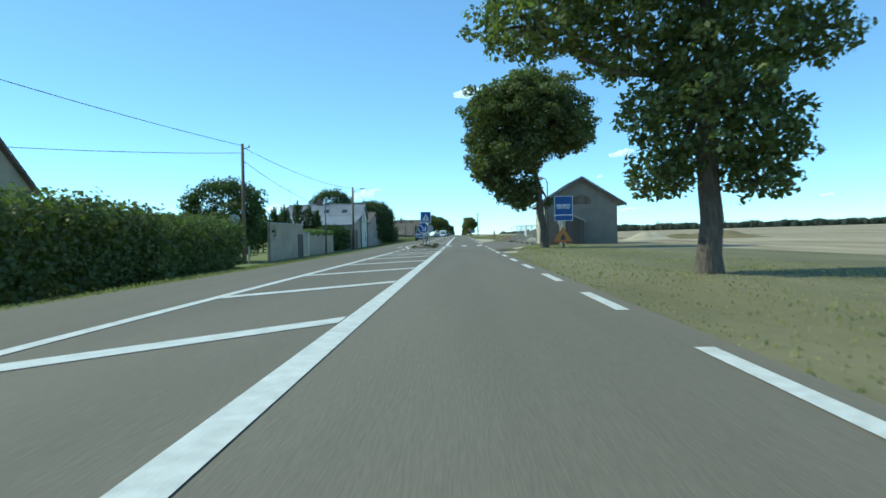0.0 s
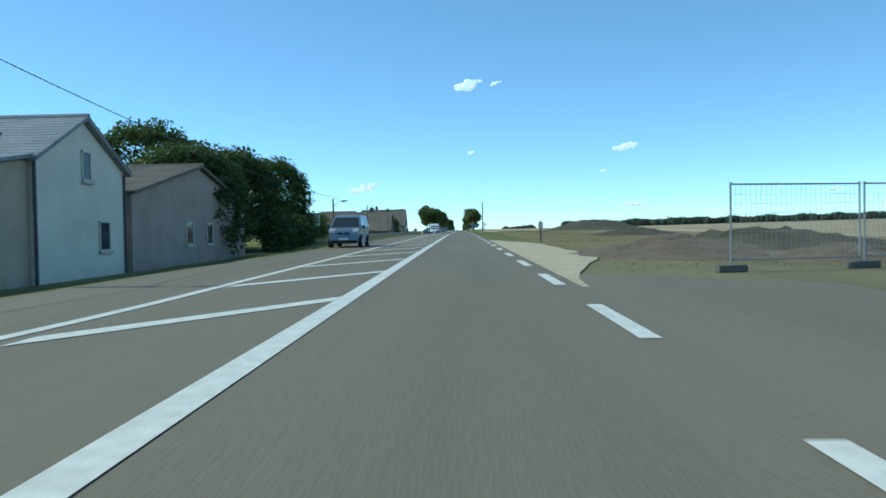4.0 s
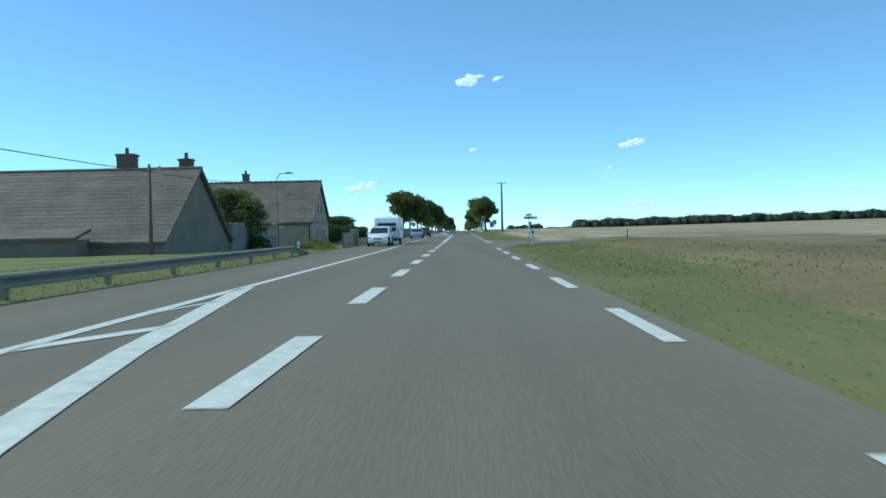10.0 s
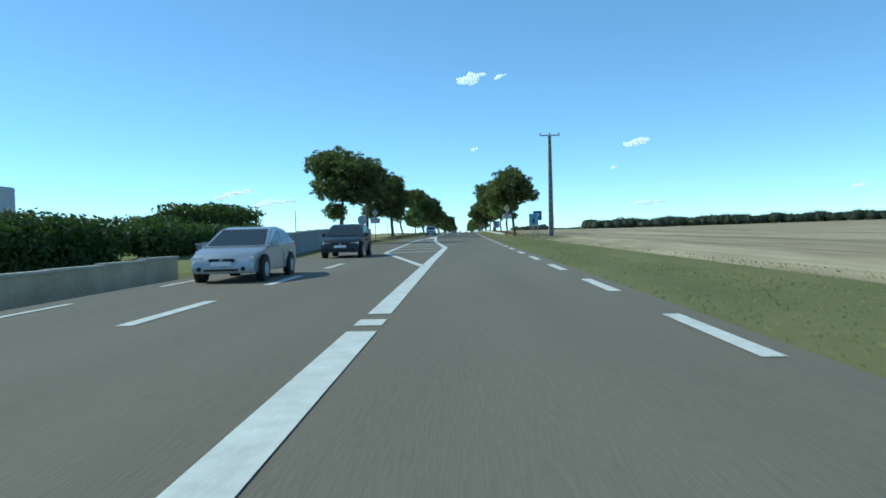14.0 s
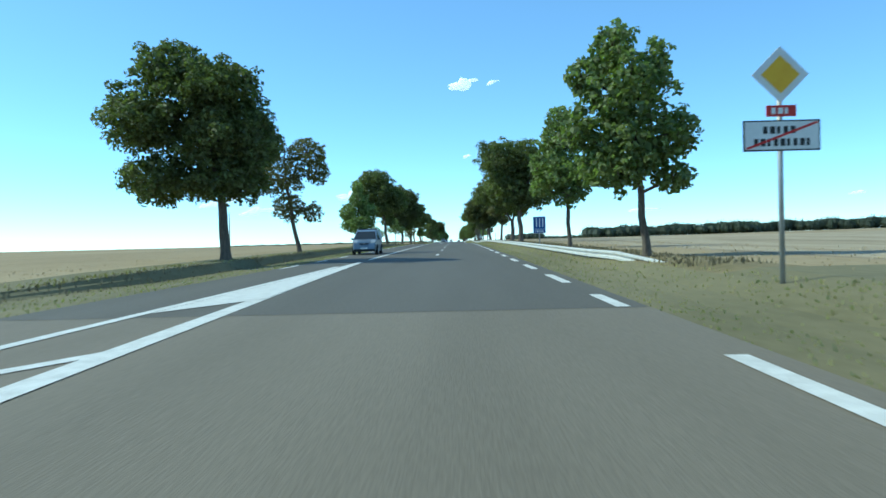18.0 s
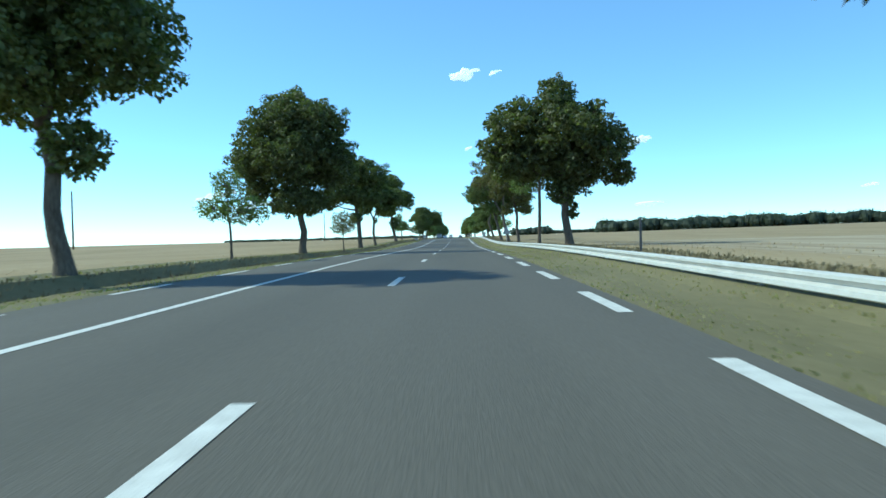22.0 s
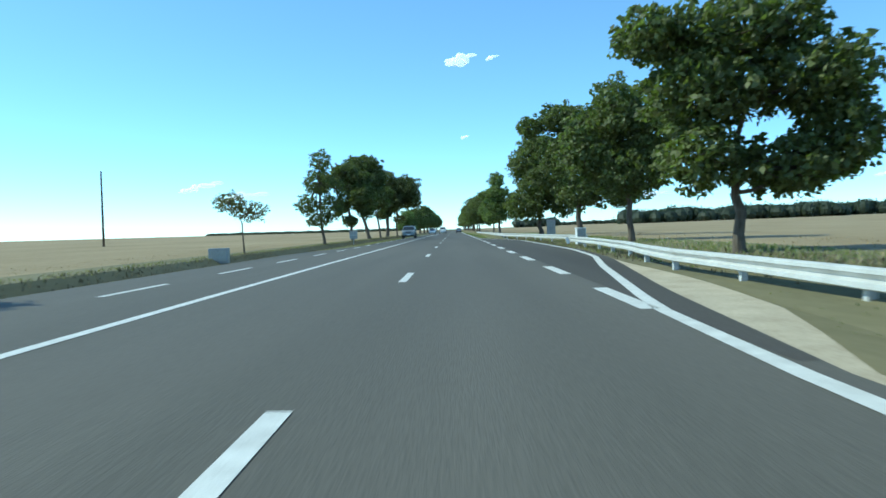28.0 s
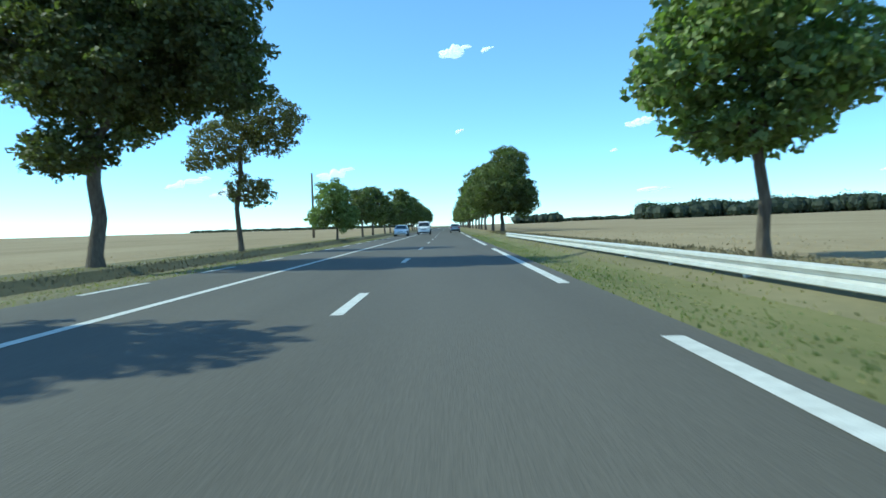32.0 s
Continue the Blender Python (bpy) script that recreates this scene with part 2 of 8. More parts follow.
# ---- geometry helpers ----
class Geo:
    """Collects faces of one mesh."""

    def __init__(self):
        self.v, self.f, self.mi = [], [], []

    def face(self, pts, mi=0):
        k = len(self.v)
        self.v += [tuple(p) for p in pts]
        self.f.append(tuple(range(k, k + len(pts))))
        self.mi.append(mi)
        return self

    def box(self, x0, x1, y0, y1, z0, z1, mi=0):
        k = len(self.v)
        self.v += [(x, y, z) for z in (z0, z1) for x, y in ((x0, y0), (x1, y0), (x1, y1), (x0, y1))]
        for q in ((3, 2, 1, 0), (4, 5, 6, 7), (0, 1, 5, 4), (1, 2, 6, 5), (2, 3, 7, 6), (3, 0, 4, 7)):
            self.f.append(tuple(k + i for i in q))
            self.mi.append(mi)
        return self

    def tube(self, p0, p1, r0, r1=None, n=8, mi=0, caps=True):
        r1 = r0 if r1 is None else r1
        p0, p1 = Vector(p0), Vector(p1)
        d = (p1 - p0).normalized()
        u = d.orthogonal().normalized()
        w = d.cross(u)
        k = len(self.v)
        for p, r in ((p0, r0), (p1, r1)):
            for i in range(n):
                a = 2 * math.pi * i / n
                self.v.append(tuple(p + u * (r * math.cos(a)) + w * (r * math.sin(a))))
        for i in range(n):
            j = (i + 1) % n
            self.f.append((k + i, k + j, k + n + j, k + n + i))
            self.mi.append(mi)
        if caps:
            self.f += [tuple(k + n - 1 - i for i in range(n)), tuple(k + n + i for i in range(n))]
            self.mi += [mi, mi]
        return self

    def pipe(self, pts, r, n=6, mi=0):
        """One unbroken round bar through a row of points."""
        k = len(self.v)
        pts = [Vector(p) for p in pts]
        for i, p in enumerate(pts):
            d = (pts[min(i + 1, len(pts) - 1)] - pts[max(i - 1, 0)]).normalized()
            u = d.cross(Vector((0, 0, 1)) if abs(d.z) < 0.9 else Vector((1, 0, 0))).normalized()
            w = d.cross(u)
            for j in range(n):
                a = 2 * math.pi * j / n
                self.v.append(tuple(p + u * (r * math.cos(a)) + w * (r * math.sin(a))))
        for i in range(len(pts) - 1):
            for j in range(n):
                q = (j + 1) % n
                self.f.append((k + i * n + j, k + i * n + q, k + (i + 1) * n + q, k + (i + 1) * n + j))
                self.mi.append(mi)
        return self

    def loft(self, pts, radii, n=12, mi=0):
        """A round stem through points, with a radius at each."""
        k = len(self.v)
        pts = [Vector(p) for p in pts]
        for i, p in enumerate(pts):
            d = (pts[min(i + 1, len(pts) - 1)] - pts[max(i - 1, 0)]).normalized()
            u = d.cross(Vector((0, 1, 0))).normalized()
            w = d.cross(u)
            for j in range(n):
                a = 2 * math.pi * j / n
                self.v.append(tuple(p + u * (radii[i] * math.cos(a)) + w * (radii[i] * math.sin(a))))
        for i in range(len(pts) - 1):
            for j in range(n):
                q = (j + 1) % n
                self.f.append((k + i * n + j, k + i * n + q, k + (i + 1) * n + q, k + (i + 1) * n + j))
                self.mi.append(mi)
        return self

    def prism(self, pts, axis, a, b, mi=0):
        """A flat outline (list of 2D points, counter-clockwise) pulled along an axis from a to b."""
        def at3(p, c):
            return {"x": (c, p[0], p[1]), "y": (p[0], c, p[1]), "z": (p[0], p[1], c)}[axis]
        k, n = len(self.v), len(pts)
        self.v += [at3(p, a) for p in pts] + [at3(p, b) for p in pts]
        for i in range(n):
            j = (i + 1) % n
            self.f.append((k + i, k + j, k + n + j, k + n + i))
            self.mi.append(mi)
        self.f += [tuple(k + n - 1 - i for i in range(n)), tuple(k + n + i for i in range(n))]
        self.mi += [mi, mi]
        return self

    def mesh(self, name, mats, smooth=False):
        me = bpy.data.meshes.new(name)
        me.from_pydata(self.v, [], self.f)
        for m in (mats if isinstance(mats, (list, tuple)) else [mats]):
            me.materials.append(m)
        if any(self.mi):
            me.polygons.foreach_set("material_index", self.mi)
        if smooth:
            me.polygons.foreach_set("use_smooth", [True] * len(me.polygons))
        me.update()
        return me


def part(name, geo, material, parent=None, label="", smooth=False, at=None, bevel=0.0):
    me = geo if isinstance(geo, bpy.types.Mesh) else geo.mesh(name, material, smooth)
    if bevel:
        bm = bmesh.new()
        bm.from_mesh(me)
        bmesh.ops.remove_doubles(bm, verts=bm.verts, dist=1e-5)
        bmesh.ops.bevel(bm, geom=bm.edges[:], offset=bevel, segments=2, affect='EDGES', clamp_overlap=True)
        bm.to_mesh(me)
        bm.free()
    ob = new(name, me)
    ob.parent = parent
    if at:
        ob.location = at
    if label:
        tagged(ob, label)
    return ob


def thing(name, x, y, z, label, category, group="", kind="", rz=0.0):
    ob = new(name)
    ob.empty_display_size = 0.2
    ob.matrix_basis = pose(x, y, z, 0, 0, rz)
    return tagged(ob, label, category, group, kind)


# ---- the lie of the land ----
PROFILE = [0.0, 0.35, 0.96, 1.51, 1.82, 2.24, 2.66, 3.24, 3.64, 3.48, 4.05, 4.11, 4.07, 3.97]   # every 60 m


def _raw(y):
    y = min(max(y, 0.0), 779.0)
    i = int(y // 60)
    s = y / 60 - i
    p = [PROFILE[min(max(k, 0), 13)] for k in (i - 1, i, i + 1, i + 2)]
    m0 = (p[2] - p[0]) / 2 if i > 0 else p[2] - p[1]
    m1 = (p[3] - p[1]) / 2
    return (2 * s**3 - 3 * s**2 + 1) * p[1] + (s**3 - 2 * s**2 + s) * m0 + (3 * s**2 - 2 * s**3) * p[2] + (s**3 - s**2) * m1


def gz(y):
    """Height of the road's middle, straight between stations 10 m apart."""
    i = math.floor(y / 10)
    a, b = _raw(i * 10), _raw(i * 10 + 10)
    return a + (b - a) * (y / 10 - i)


def ease(s):
    s = min(max(s, 0.0), 1.0)
    return s * s * (3 - 2 * s)


SIDE_MOUTH = [(236, 2.15), (239.7, 2.5), (243.9, 3.35), (246, 4.4), (248.7, 5.9), (250.6, 7.8), (252, 11.0), (253, 16.0), (256.6, 16.0), (257.6, 10.0), (258.8, 7.2), (260.4, 5.0), (261.6, 3.7), (264.9, 2.9), (269, 2.15)]
LAY_BY = [(598, 2.15), (612, 2.05), (619, 2.75), (631, 4.4), (641, 5.05), (668, 5.1), (676, 4.2), (688, 2.15)]


def road_right(y):
    if 56 <= y <= 94:
        return 2.15 + 4.35 * ease((y - 56) / 4) * (1 - ease((y - 90) / 4))
    table = SIDE_MOUTH if y < 300 else LAY_BY
    for (ya, xa), (yb, xb) in zip(table, table[1:]):
        if ya <= y <= yb:
            return xa + (xb - xa) * (y - ya) / (yb - ya)
    return 2.15


def lat(x, y):
    if x > 2.2:
        x -= road_right(y) - 2.15
        return -0.03 + 0.38 * ease((x - 3.2) / 2.2) * ease((y - 330) / 40) + 0.22 * ease((x - 2.6) / 2.0) * (1 - ease((y - 62) / 8)) + 0.3 * ease((x - 5) / 5) * ease((y - 130) / 60) * (1 - ease((y - 330) / 40))
    if x < -7.9:
        d = -7.9 - x
        return -0.03 - 0.55 * ease(d / 5) * (1 - ease((y - 120) / 25)) - 0.75 * ease(d / 4) * ease((y - 242) / 12) * (1 - ease((y - 295) / 40)) + (-0.2 * ease(d / 2.8) + (0.4 - 0.1 * ease((y - 470) / 60)) * ease((d - 3.0) / 0.45)) * ease((y - 362) / 20) + 0.25 * ease(d / 4) * ease((y - 135) / 15) * (1 - ease((y - 235) / 15))
    return -0.05


def ground_z(x, y):
    return gz(y) + lat(x, y) + 0.0115 * max(0.0, min(x, 1500.0) - 70.0) * ease((y + 60) / 200)


def road_left(y):
    return -8.1 + 0.5 * ease((y - 340) / 60) - 0.3 * ease((y - 430) / 60) * (1 - ease((y - 550) / 60)) - 1.7 * ease((y - 600) / 18) * (1 - ease((y - 644) / 22))


def strip(name, y0, y1, xl, xr, material, dz, parent=None, label="", step=10.0, seg=1, category="", kind="", follow=False):
    """A sheet along the road from y0 to y1, between xl(y) and xr(y), dz above the road's middle line."""
    ys = [y0]
    while ys[-1] < y1 - 1e-6:
        ys.append(min(y1, math.floor(ys[-1] / step + 1.000001) * step))
    fl = xl if callable(xl) else (lambda y: xl)
    fr = xr if callable(xr) else (lambda y: xr)
    g = Geo()
    for y in ys:
        a, b = fl(y), fr(y)
        for i in range(seg + 1):
            x = a + (b - a) * i / seg
            g.v.append((x, y, max(gz(y) - 0.15 * max(0.0, x - 2.5), ground_z(x, y) + 0.03) + dz if follow else gz(y) + dz))
    w = seg + 1
    for r in range(len(ys) - 1):
        for i in range(seg):
            g.f.append((r * w + i, r * w + i + 1, r * w + w + i + 1, r * w + w + i))
            g.mi.append(0)
    ob = part(name, g, material, parent, label)
    if category or kind:
        tagged(ob, label, category, "", kind)
    return ob


def build_ground():
    xs = [-3200, -1500, -700, -350, -180, -110, -70, -48, -36, -28, -22, -18, -15.5, -13.5, -12, -11.6, -11.35, -11.12, -10.9, -10.3, -9.8, -9.2, -8.5, -7.9, -5, -1, 2.2, 2.6, 3.1, 3.8, 4.6, 5.4, 6.4, 7.6, 9, 11, 14, 18, 25, 36, 55, 90, 150, 280, 600, 1400, 3200]
    ys = [-300, -120] + list(range(-60, 1101, 10)) + [1150, 1250, 1400, 1700, 2200, 3000, 4600]
    g = Geo()
    for y in ys:
        for x in xs:
            g.v.append((x, y, ground_z(x, y)))
    w = len(xs)
    for r in range(len(ys) - 1):
        for c in range(w - 1):
            x, y = (xs[c] + xs[c + 1]) / 2, (ys[r] + ys[r + 1]) / 2
            mi = 0
            if x > 9:
                mi = 2 if y > 262 else (1 if x < 14 else 2)
                if y > 520:
                    mi = 3
            elif 4.6 < x < 6.4 and y > 366:
                mi = 5
            elif x > 6 and 366 < y < 1000:
                mi = 3
            elif 2 < x < 3.9 and y > 640:
                mi = 0
            elif x > 2:
                mi = 1 if y < 262 or y > 340 else 0
                if x > 6.3 and 262 < y < 345:
                    mi = 2
            elif x < -13:
                mi = 4 if y < 345 and x > -60 else 3
            elif x < -8:
                mi = 0 if y < 345 else 1
            if 2 < x < 9 and 606 < y < 696:
                mi = 1
            if 2 < x < 24 and 95 < y < 250:
                mi = 0 if x < 4.5 or (x < 7 and y > 205) else 5
            g.f.append((r * w + c, r * w + c + 1, r * w + w + c + 1, r * w + w + c))
            g.mi.append(mi)
    ob = part("ground", g, [GRASS, DRY_GRASS, STUBBLE, WHEAT, LAWN, ROUGH])
    return tagged(ob, "grassy verges, lawns and dry stubble fields reaching the horizon", "ground", "", "structure")


build_ground()
road = strip("road", -60, 366, road_left, road_right, ASPHALT_OLD, 0.0, step=1.0, seg=6)
tagged(road, "old greyish asphalt main road with white markings", "road", "", "structure")
road_b = strip("road", 366, 1250, road_left, road_right, ASPHALT_NEW, 0.003, step=2.0, seg=6)
tagged(road_b, "newer dark asphalt three-lane road with white markings", "road", "", "structure")


# ---- road markings ----
def dash(parent, x, y0, y1, w=0.22, name="dash_line"):
    return strip(name, y0, y1, x - w / 2, x + w / 2, PAINT, 0.009, parent)


def line(parent, pts, w=0.2, name="solid_line"):
    """A painted line through (x, y) points."""
    def fx(y, off):
        for (xa, ya), (xb, yb) in zip(pts, pts[1:]):
            if y <= yb:
                return xa + (xb - xa) * (y - ya) / (yb - ya) + off
        return pts[-1][0] + off
    return strip(name, pts[0][1], pts[-1][1], lambda y: fx(y, -w / 2), lambda y: fx(y, w / 2), PAINT, 0.009, parent, step=2.0)


def bar(parent, xa, ya, xb, yb, w=0.4):
    """A slanting bar of a hatched area: its ends lie along the road."""
    g = Geo()
    g.face([(x, y, gz(y) + 0.009) for x, y in ((xa, ya - w), (xb, yb - w), (xb, yb + w), (xa, ya + w))])
    return part("hatch_bar", g, PAINT, parent)


for k in range(8):
    dash(road, 1.8, 10.6 + 6.66 * k, 13.9 + 6.66 * k, 0.2)
dash(road, 1.8, 64.8, 67.1, 0.2)
for y in (-9.4, -2.7, 3.9):
    dash(road, 1.8, y, y + 3.2, 0.2)
for k in range(5):
    dash(road, 1.75, 77.5 + 6.5 * k, 80.6 + 6.5 * k)
for k in range(20):
    dash(road, 1.75, 110.6 + 6.53 * k, 113.6 + 6.53 * k)
for k in range(15):
    dash(road, 1.75, 267.5 + 6.5 * k, 270.6 + 6.5 * k)
for k in range(7):
    dash(road_b, 1.77, 366.1 if k == 0 else 364.9 + 6.84 * k, 368.4 + 6.84 * k, 0.22)
for k in range(20):
    dash(road_b, 1.8, 412.8 + 6.97 * k, 416.2 + 6.97 * k, 0.22)
for k in range(10):
    dash(road_b, 1.74, 616.2 + 7.15 * k, 619.5 + 7.15 * k, 0.26)
for k in range(20):
    if not 585 < 553 + 28.6 * k < 690:
        line(road_b, [(1.75, 553 + 28.6 * k), (1.75, 575 + 28.6 * k)], 0.22, "edge_line")
line(road_b, [(1.75, 600), (1.72, 612), (1.87, 616.4), (2.3, 619.7), (3.15, 626.2), (4.13, 632.5), (4.7, 641), (4.8, 655), (4.82, 668), (4.14, 674), (2.6, 682), (1.79, 687.3), (1.75, 692)], 0.2, "edge_line")
for k in range(8):                                  # dotted give-way line of the side road
    dash(road, 1.92, 253.5 + 1.36 * k, 254.15 + 1.36 * k, 0.5)
bar(road, 3.9, 254.95, 9.5, 254.5, 0.14)
# middle of the road: hatched zone, island, crossing
line(road, [(-1.95, -20), (-1.95, 52.2)], 0.3)
dash(road, -1.95, 54.0, 57.0, 0.28)
dash(road, -1.95, 59.6, 68.8, 0.28)
line(road, [(-1.9, 74.3), (-1.88, 124.6)], 0.3)
dash(road, -1.88, 125.2, 125.8, 0.28)
line(road, [(-1.88, 126.5), (-1.9, 194.2)], 0.3)
line(road, [(-1.9, 194.2), (-3.45, 201.6), (-4.8, 210.2)], 0.34)
line(road, [(-5.2, -20), (-5.15, 50.5)], 0.22)
for y in (52.5, 58.4):
    dash(road, -5.15, y, y + 3)
line(road, [(-4.95, 62.0), (-5.0, 64.6), (-5.85, 71.2), (-5.5, 78), (-4.9, 87), (-4.75, 150), (-4.85, 210), (-4.95, 256)], 0.22)
for y in (-9.4, -1.6, 5.9, 14.0, 21.6, 29.2, 36.4, 42.6, 47.3):
    bar(road, -5.05, y, -2.12, y + 4.0, 0.36)
dash(road, -6.2, 67.5, 71.5, 0.18)
bar(road, -5.0, 56.5, -2.1, 59.5, 0.3)
for k in range(15):
    bar(road, -4.7, 84.4 + 7.08 * k, -2.05, 88.5 + 7.08 * k, 0.36)
for xa, ya, xb, yb, wd in ((-4.8, 190.2, -2.1, 193.9, 0.36), (-4.8, 195.7, -2.75, 198.4, 0.32), (-4.8, 202.2, -3.85, 203.9, 0.3), (-4.8, 205.4, -4.35, 207.3, 0.22)):
    bar(road, xa, ya, xb, yb, wd)
for k in range(9):
    dash(road, -1.93, 199.6 + 6.72 * k, 202.8 + 6.72 * k, 0.3)
line(road, [(-1.98, 260.2), (-1.98, 282.5)], 0.34)
dash(road, -1.98, 283.0, 283.6, 0.34)
line(road, [(-1.98, 284.2), (-2.02, 300), (-2.0, 320), (-3.5, 343), (-5.1, 384)], 0.32)
for k in range(7):
    dash(road, -5.1, 256.45 + 6.74 * k, 259.65 + 6.74 * k)
for k in range(3):
    dash(road, -7.5, 283.6 + 6.74 * k, 286.6 + 6.74 * k, 0.14)
line(road, [(-2.1, 297.0), (-4.7, 310.8)], 0.24)
line(road, [(-4.8, 310.8), (-5.8, 345), (-5.85, 360), (-5.45, 384)], 0.2)
for k in range(9):
    bar(road, -4.75 - 0.14 * k, 310.5 + 6.1 * k, -2.2 - max(0.0, k - 1.6) * 0.34, 313.6 + 6.1 * k, 0.26)
part("wedge", Geo().face([(x, y, gz(y) + 0.014) for x, y in ((-5.6, 366.6), (-4.4, 369.0), (-4.98, 388.5), (-5.2, 388.5))]), PAINT, road_b)
line(road_b, [(-5.1, 392), (-5.05, 1200)], 0.18)
for k in range(58):
    dash(road_b, -1.86, 397.3 + 14.05 * k, 400.5 + 14.05 * k, 0.17)
for k in range(60):
    dash(road_b, max(-7.7, road_left(383.3 + 6.97 * k) + 0.18) if k < 29 or k > 42 else -7.35, 383.3 + 6.97 * k, 386.5 + 6.97 * k, 0.16)
# zebra crossing
for x in (-1.62, -0.13, 1.35):
    dash(road, x, 69.7, 73.5, 0.5, "zebra_bar")


def island(y0, y1, xa, xb):
    """A raised kerbed traffic island with a rounded nose."""
    th = thing("traffic_island", (xa + xb) / 2, (y0 + y1) / 2, gz((y0 + y1) / 2) - 0.02, "low kerbed concrete traffic island with worn top", "traffic island", "traffic islands", "structure")
    hx, hy = (xb - xa) / 2, (y1 - y0) / 2

    def outline(o):
        return [(-hx + o, -hy + 0.4), (-hx + 0.5, -hy + o), (hx - 0.5, -hy + o), (hx - o, -hy + 0.5), (hx - o, hy - 0.8), (hx - 0.7, hy - o), (-hx + 0.4, hy - o), (-hx + o, hy - 0.4)]
    part("top", Geo().prism(outline(0.16), "z", 0.0, 0.105), mat("trodden_dirt", (0.2, 0.16, 0.11), (0.34, 0.285, 0.21), scale=1.3, fine=16, rough=0.95, bump=0.8), th)
    o, i = outline(0.0), outline(0.17)
    for k in range(8):
        a, b, c, d = o[k], o[(k + 1) % 8], i[(k + 1) % 8], i[k]
        part("kerbstone", Geo().prism([a, b, c, d], "z", 0.0, 0.115), mat("worn_kerb", (0.22, 0.205, 0.17), (0.37, 0.35, 0.30), scale=2.5, fine=22, rough=0.95, bump=0.7), th, bevel=0.025)
    return th


island(63.8, 69.3, -4.75, -2.6)
island(73.6, 79.5, -4.75, -2.75)

# side surfaces
strip("gravel_apron", 90, 137, 2.08, lambda y: 2.2 + 2.4 * ease((y - 90) / 14) * (1 - ease((y - 120) / 16)) + 0.12 * math.sin(y * 2.1) * ease((y - 95) / 5), GRAVEL, 0.006, step=2.0, seg=4, follow=True, label="pale gravel shoulder beside the road", category="shoulder", kind="structure")
strip("concrete_pad", 45.0, 49.0, lambda y: 2.02 + 0.07 * (y - 45.0), lambda y: 2.95 + 0.075 * (y - 45.0) + 0.06 * math.sin(y * 4.0), GRAVEL, -0.02, step=0.5, seg=5, follow=True, label="worn pale concrete pad at the road's edge", category="shoulder", kind="structure")
# darker strip just beyond the concrete pad
strip("asphalt_patch", 49.05, 53.4, lambda y: 2.3, lambda y: 3.25 - 0.12 * (y - 49.05), ASPHALT_DARK, 0.012, step=1.0, seg=4, follow=True, label="dark patch beside the road", category="asphalt patch", kind="structure")
strip("gravel_apron", 50.5, 55.2, lambda y: 3.32, lambda y: 3.4 + 0.75 * ease((y - 50.5) / 2) * (1 - ease((y - 53) / 2.2)), GRAVEL, 0.006, step=0.5, seg=3, follow=True, label="pale gravel fringe beside the dark patch", category="shoulder", kind="structure")
strip("gravel_apron", 598, 632, lambda y: road_right(y), lambda y: road_right(y) + 0.95 * ease((y - 610) / 7) * (1 - ease((y - 619) / 12)), GRAVEL, 0.0, step=2.0, seg=3, follow=True, label="pale gravel shoulder beside the lay-by", category="shoulder", kind="structure")


# ---- trees ----
def leaf_quads(rng, pos, out, size, up=0.45, wild=0.6):
    """One bent four-cornered leaf at each place, facing outwards and upwards with some disorder."""
    count = len(pos)
    nrm = out * 0.6 + rng.normal(size=(count, 3)) * wild + np.array([0, 0, up])
    nrm /= np.linalg.norm(nrm, axis=1)[:, None]
    t = np.cross(nrm, rng.normal(size=(count, 3)))
    t /= np.linalg.norm(t, axis=1)[:, None] + 1e-9
    b = np.cross(nrm, t)
    s = size * rng.uniform(0.6, 1.35, count)
    t, b = t * s[:, None], b * (s * 0.72)[:, None]
    bend = nrm * (s * 0.25)[:, None]
    return np.stack([pos - t, pos - b * 0.9 + bend, pos + t * 1.1, pos + b * 0.9 + bend], 1).reshape(-1, 3)


def leaf_cloud(rng, lobes, count, size, inner=0.12):
    """Many small loose leaves over the skins of lobes (cx, cy, cz, rx, ry, rz), some inside."""
    lobes = np.array(lobes, float)
    area = lobes[:, 3] * lobes[:, 5]
    which = rng.choice(len(lobes), count, p=area / area.sum())
    c = lobes[which]
    d = rng.normal(size=(count, 3))
    d /= np.linalg.norm(d, axis=1)[:, None]
    deep = rng.random(count) < inner
    r = np.where(deep, rng.uniform(0.1, 0.7, count), rng.uniform(0.72, 1.06, count))
    bump = 1 + 0.16 * np.sin(5 * d[:, 0] + which * 1.7) * np.sin(4 * d[:, 1] + which) + 0.12 * np.sin(9 * d[:, 2] + 2.0 * which)
    return leaf_quads(rng, c[:, :3] + d * c[:, 3:] * (r * bump)[:, None], d, size)


def leaf_mesh(name, v, material):
    n = len(v) // 4
    me = bpy.data.meshes.new(name)
    me.vertices.add(len(v))
    me.vertices.foreach_set("co", v.astype(np.float32).ravel())
    me.loops.add(n * 4)
    me.loops.foreach_set("vertex_index", np.arange(n * 4, dtype=np.int32))
    me.polygons.add(n)
    me.polygons.foreach_set("loop_start", np.arange(0, n * 4, 4, dtype=np.int32))
    me.polygons.foreach_set("loop_total", np.full(n, 4, dtype=np.int32))
    me.materials.append(material)
    me.update(calc_edges=True)
    me.validate()
    return me


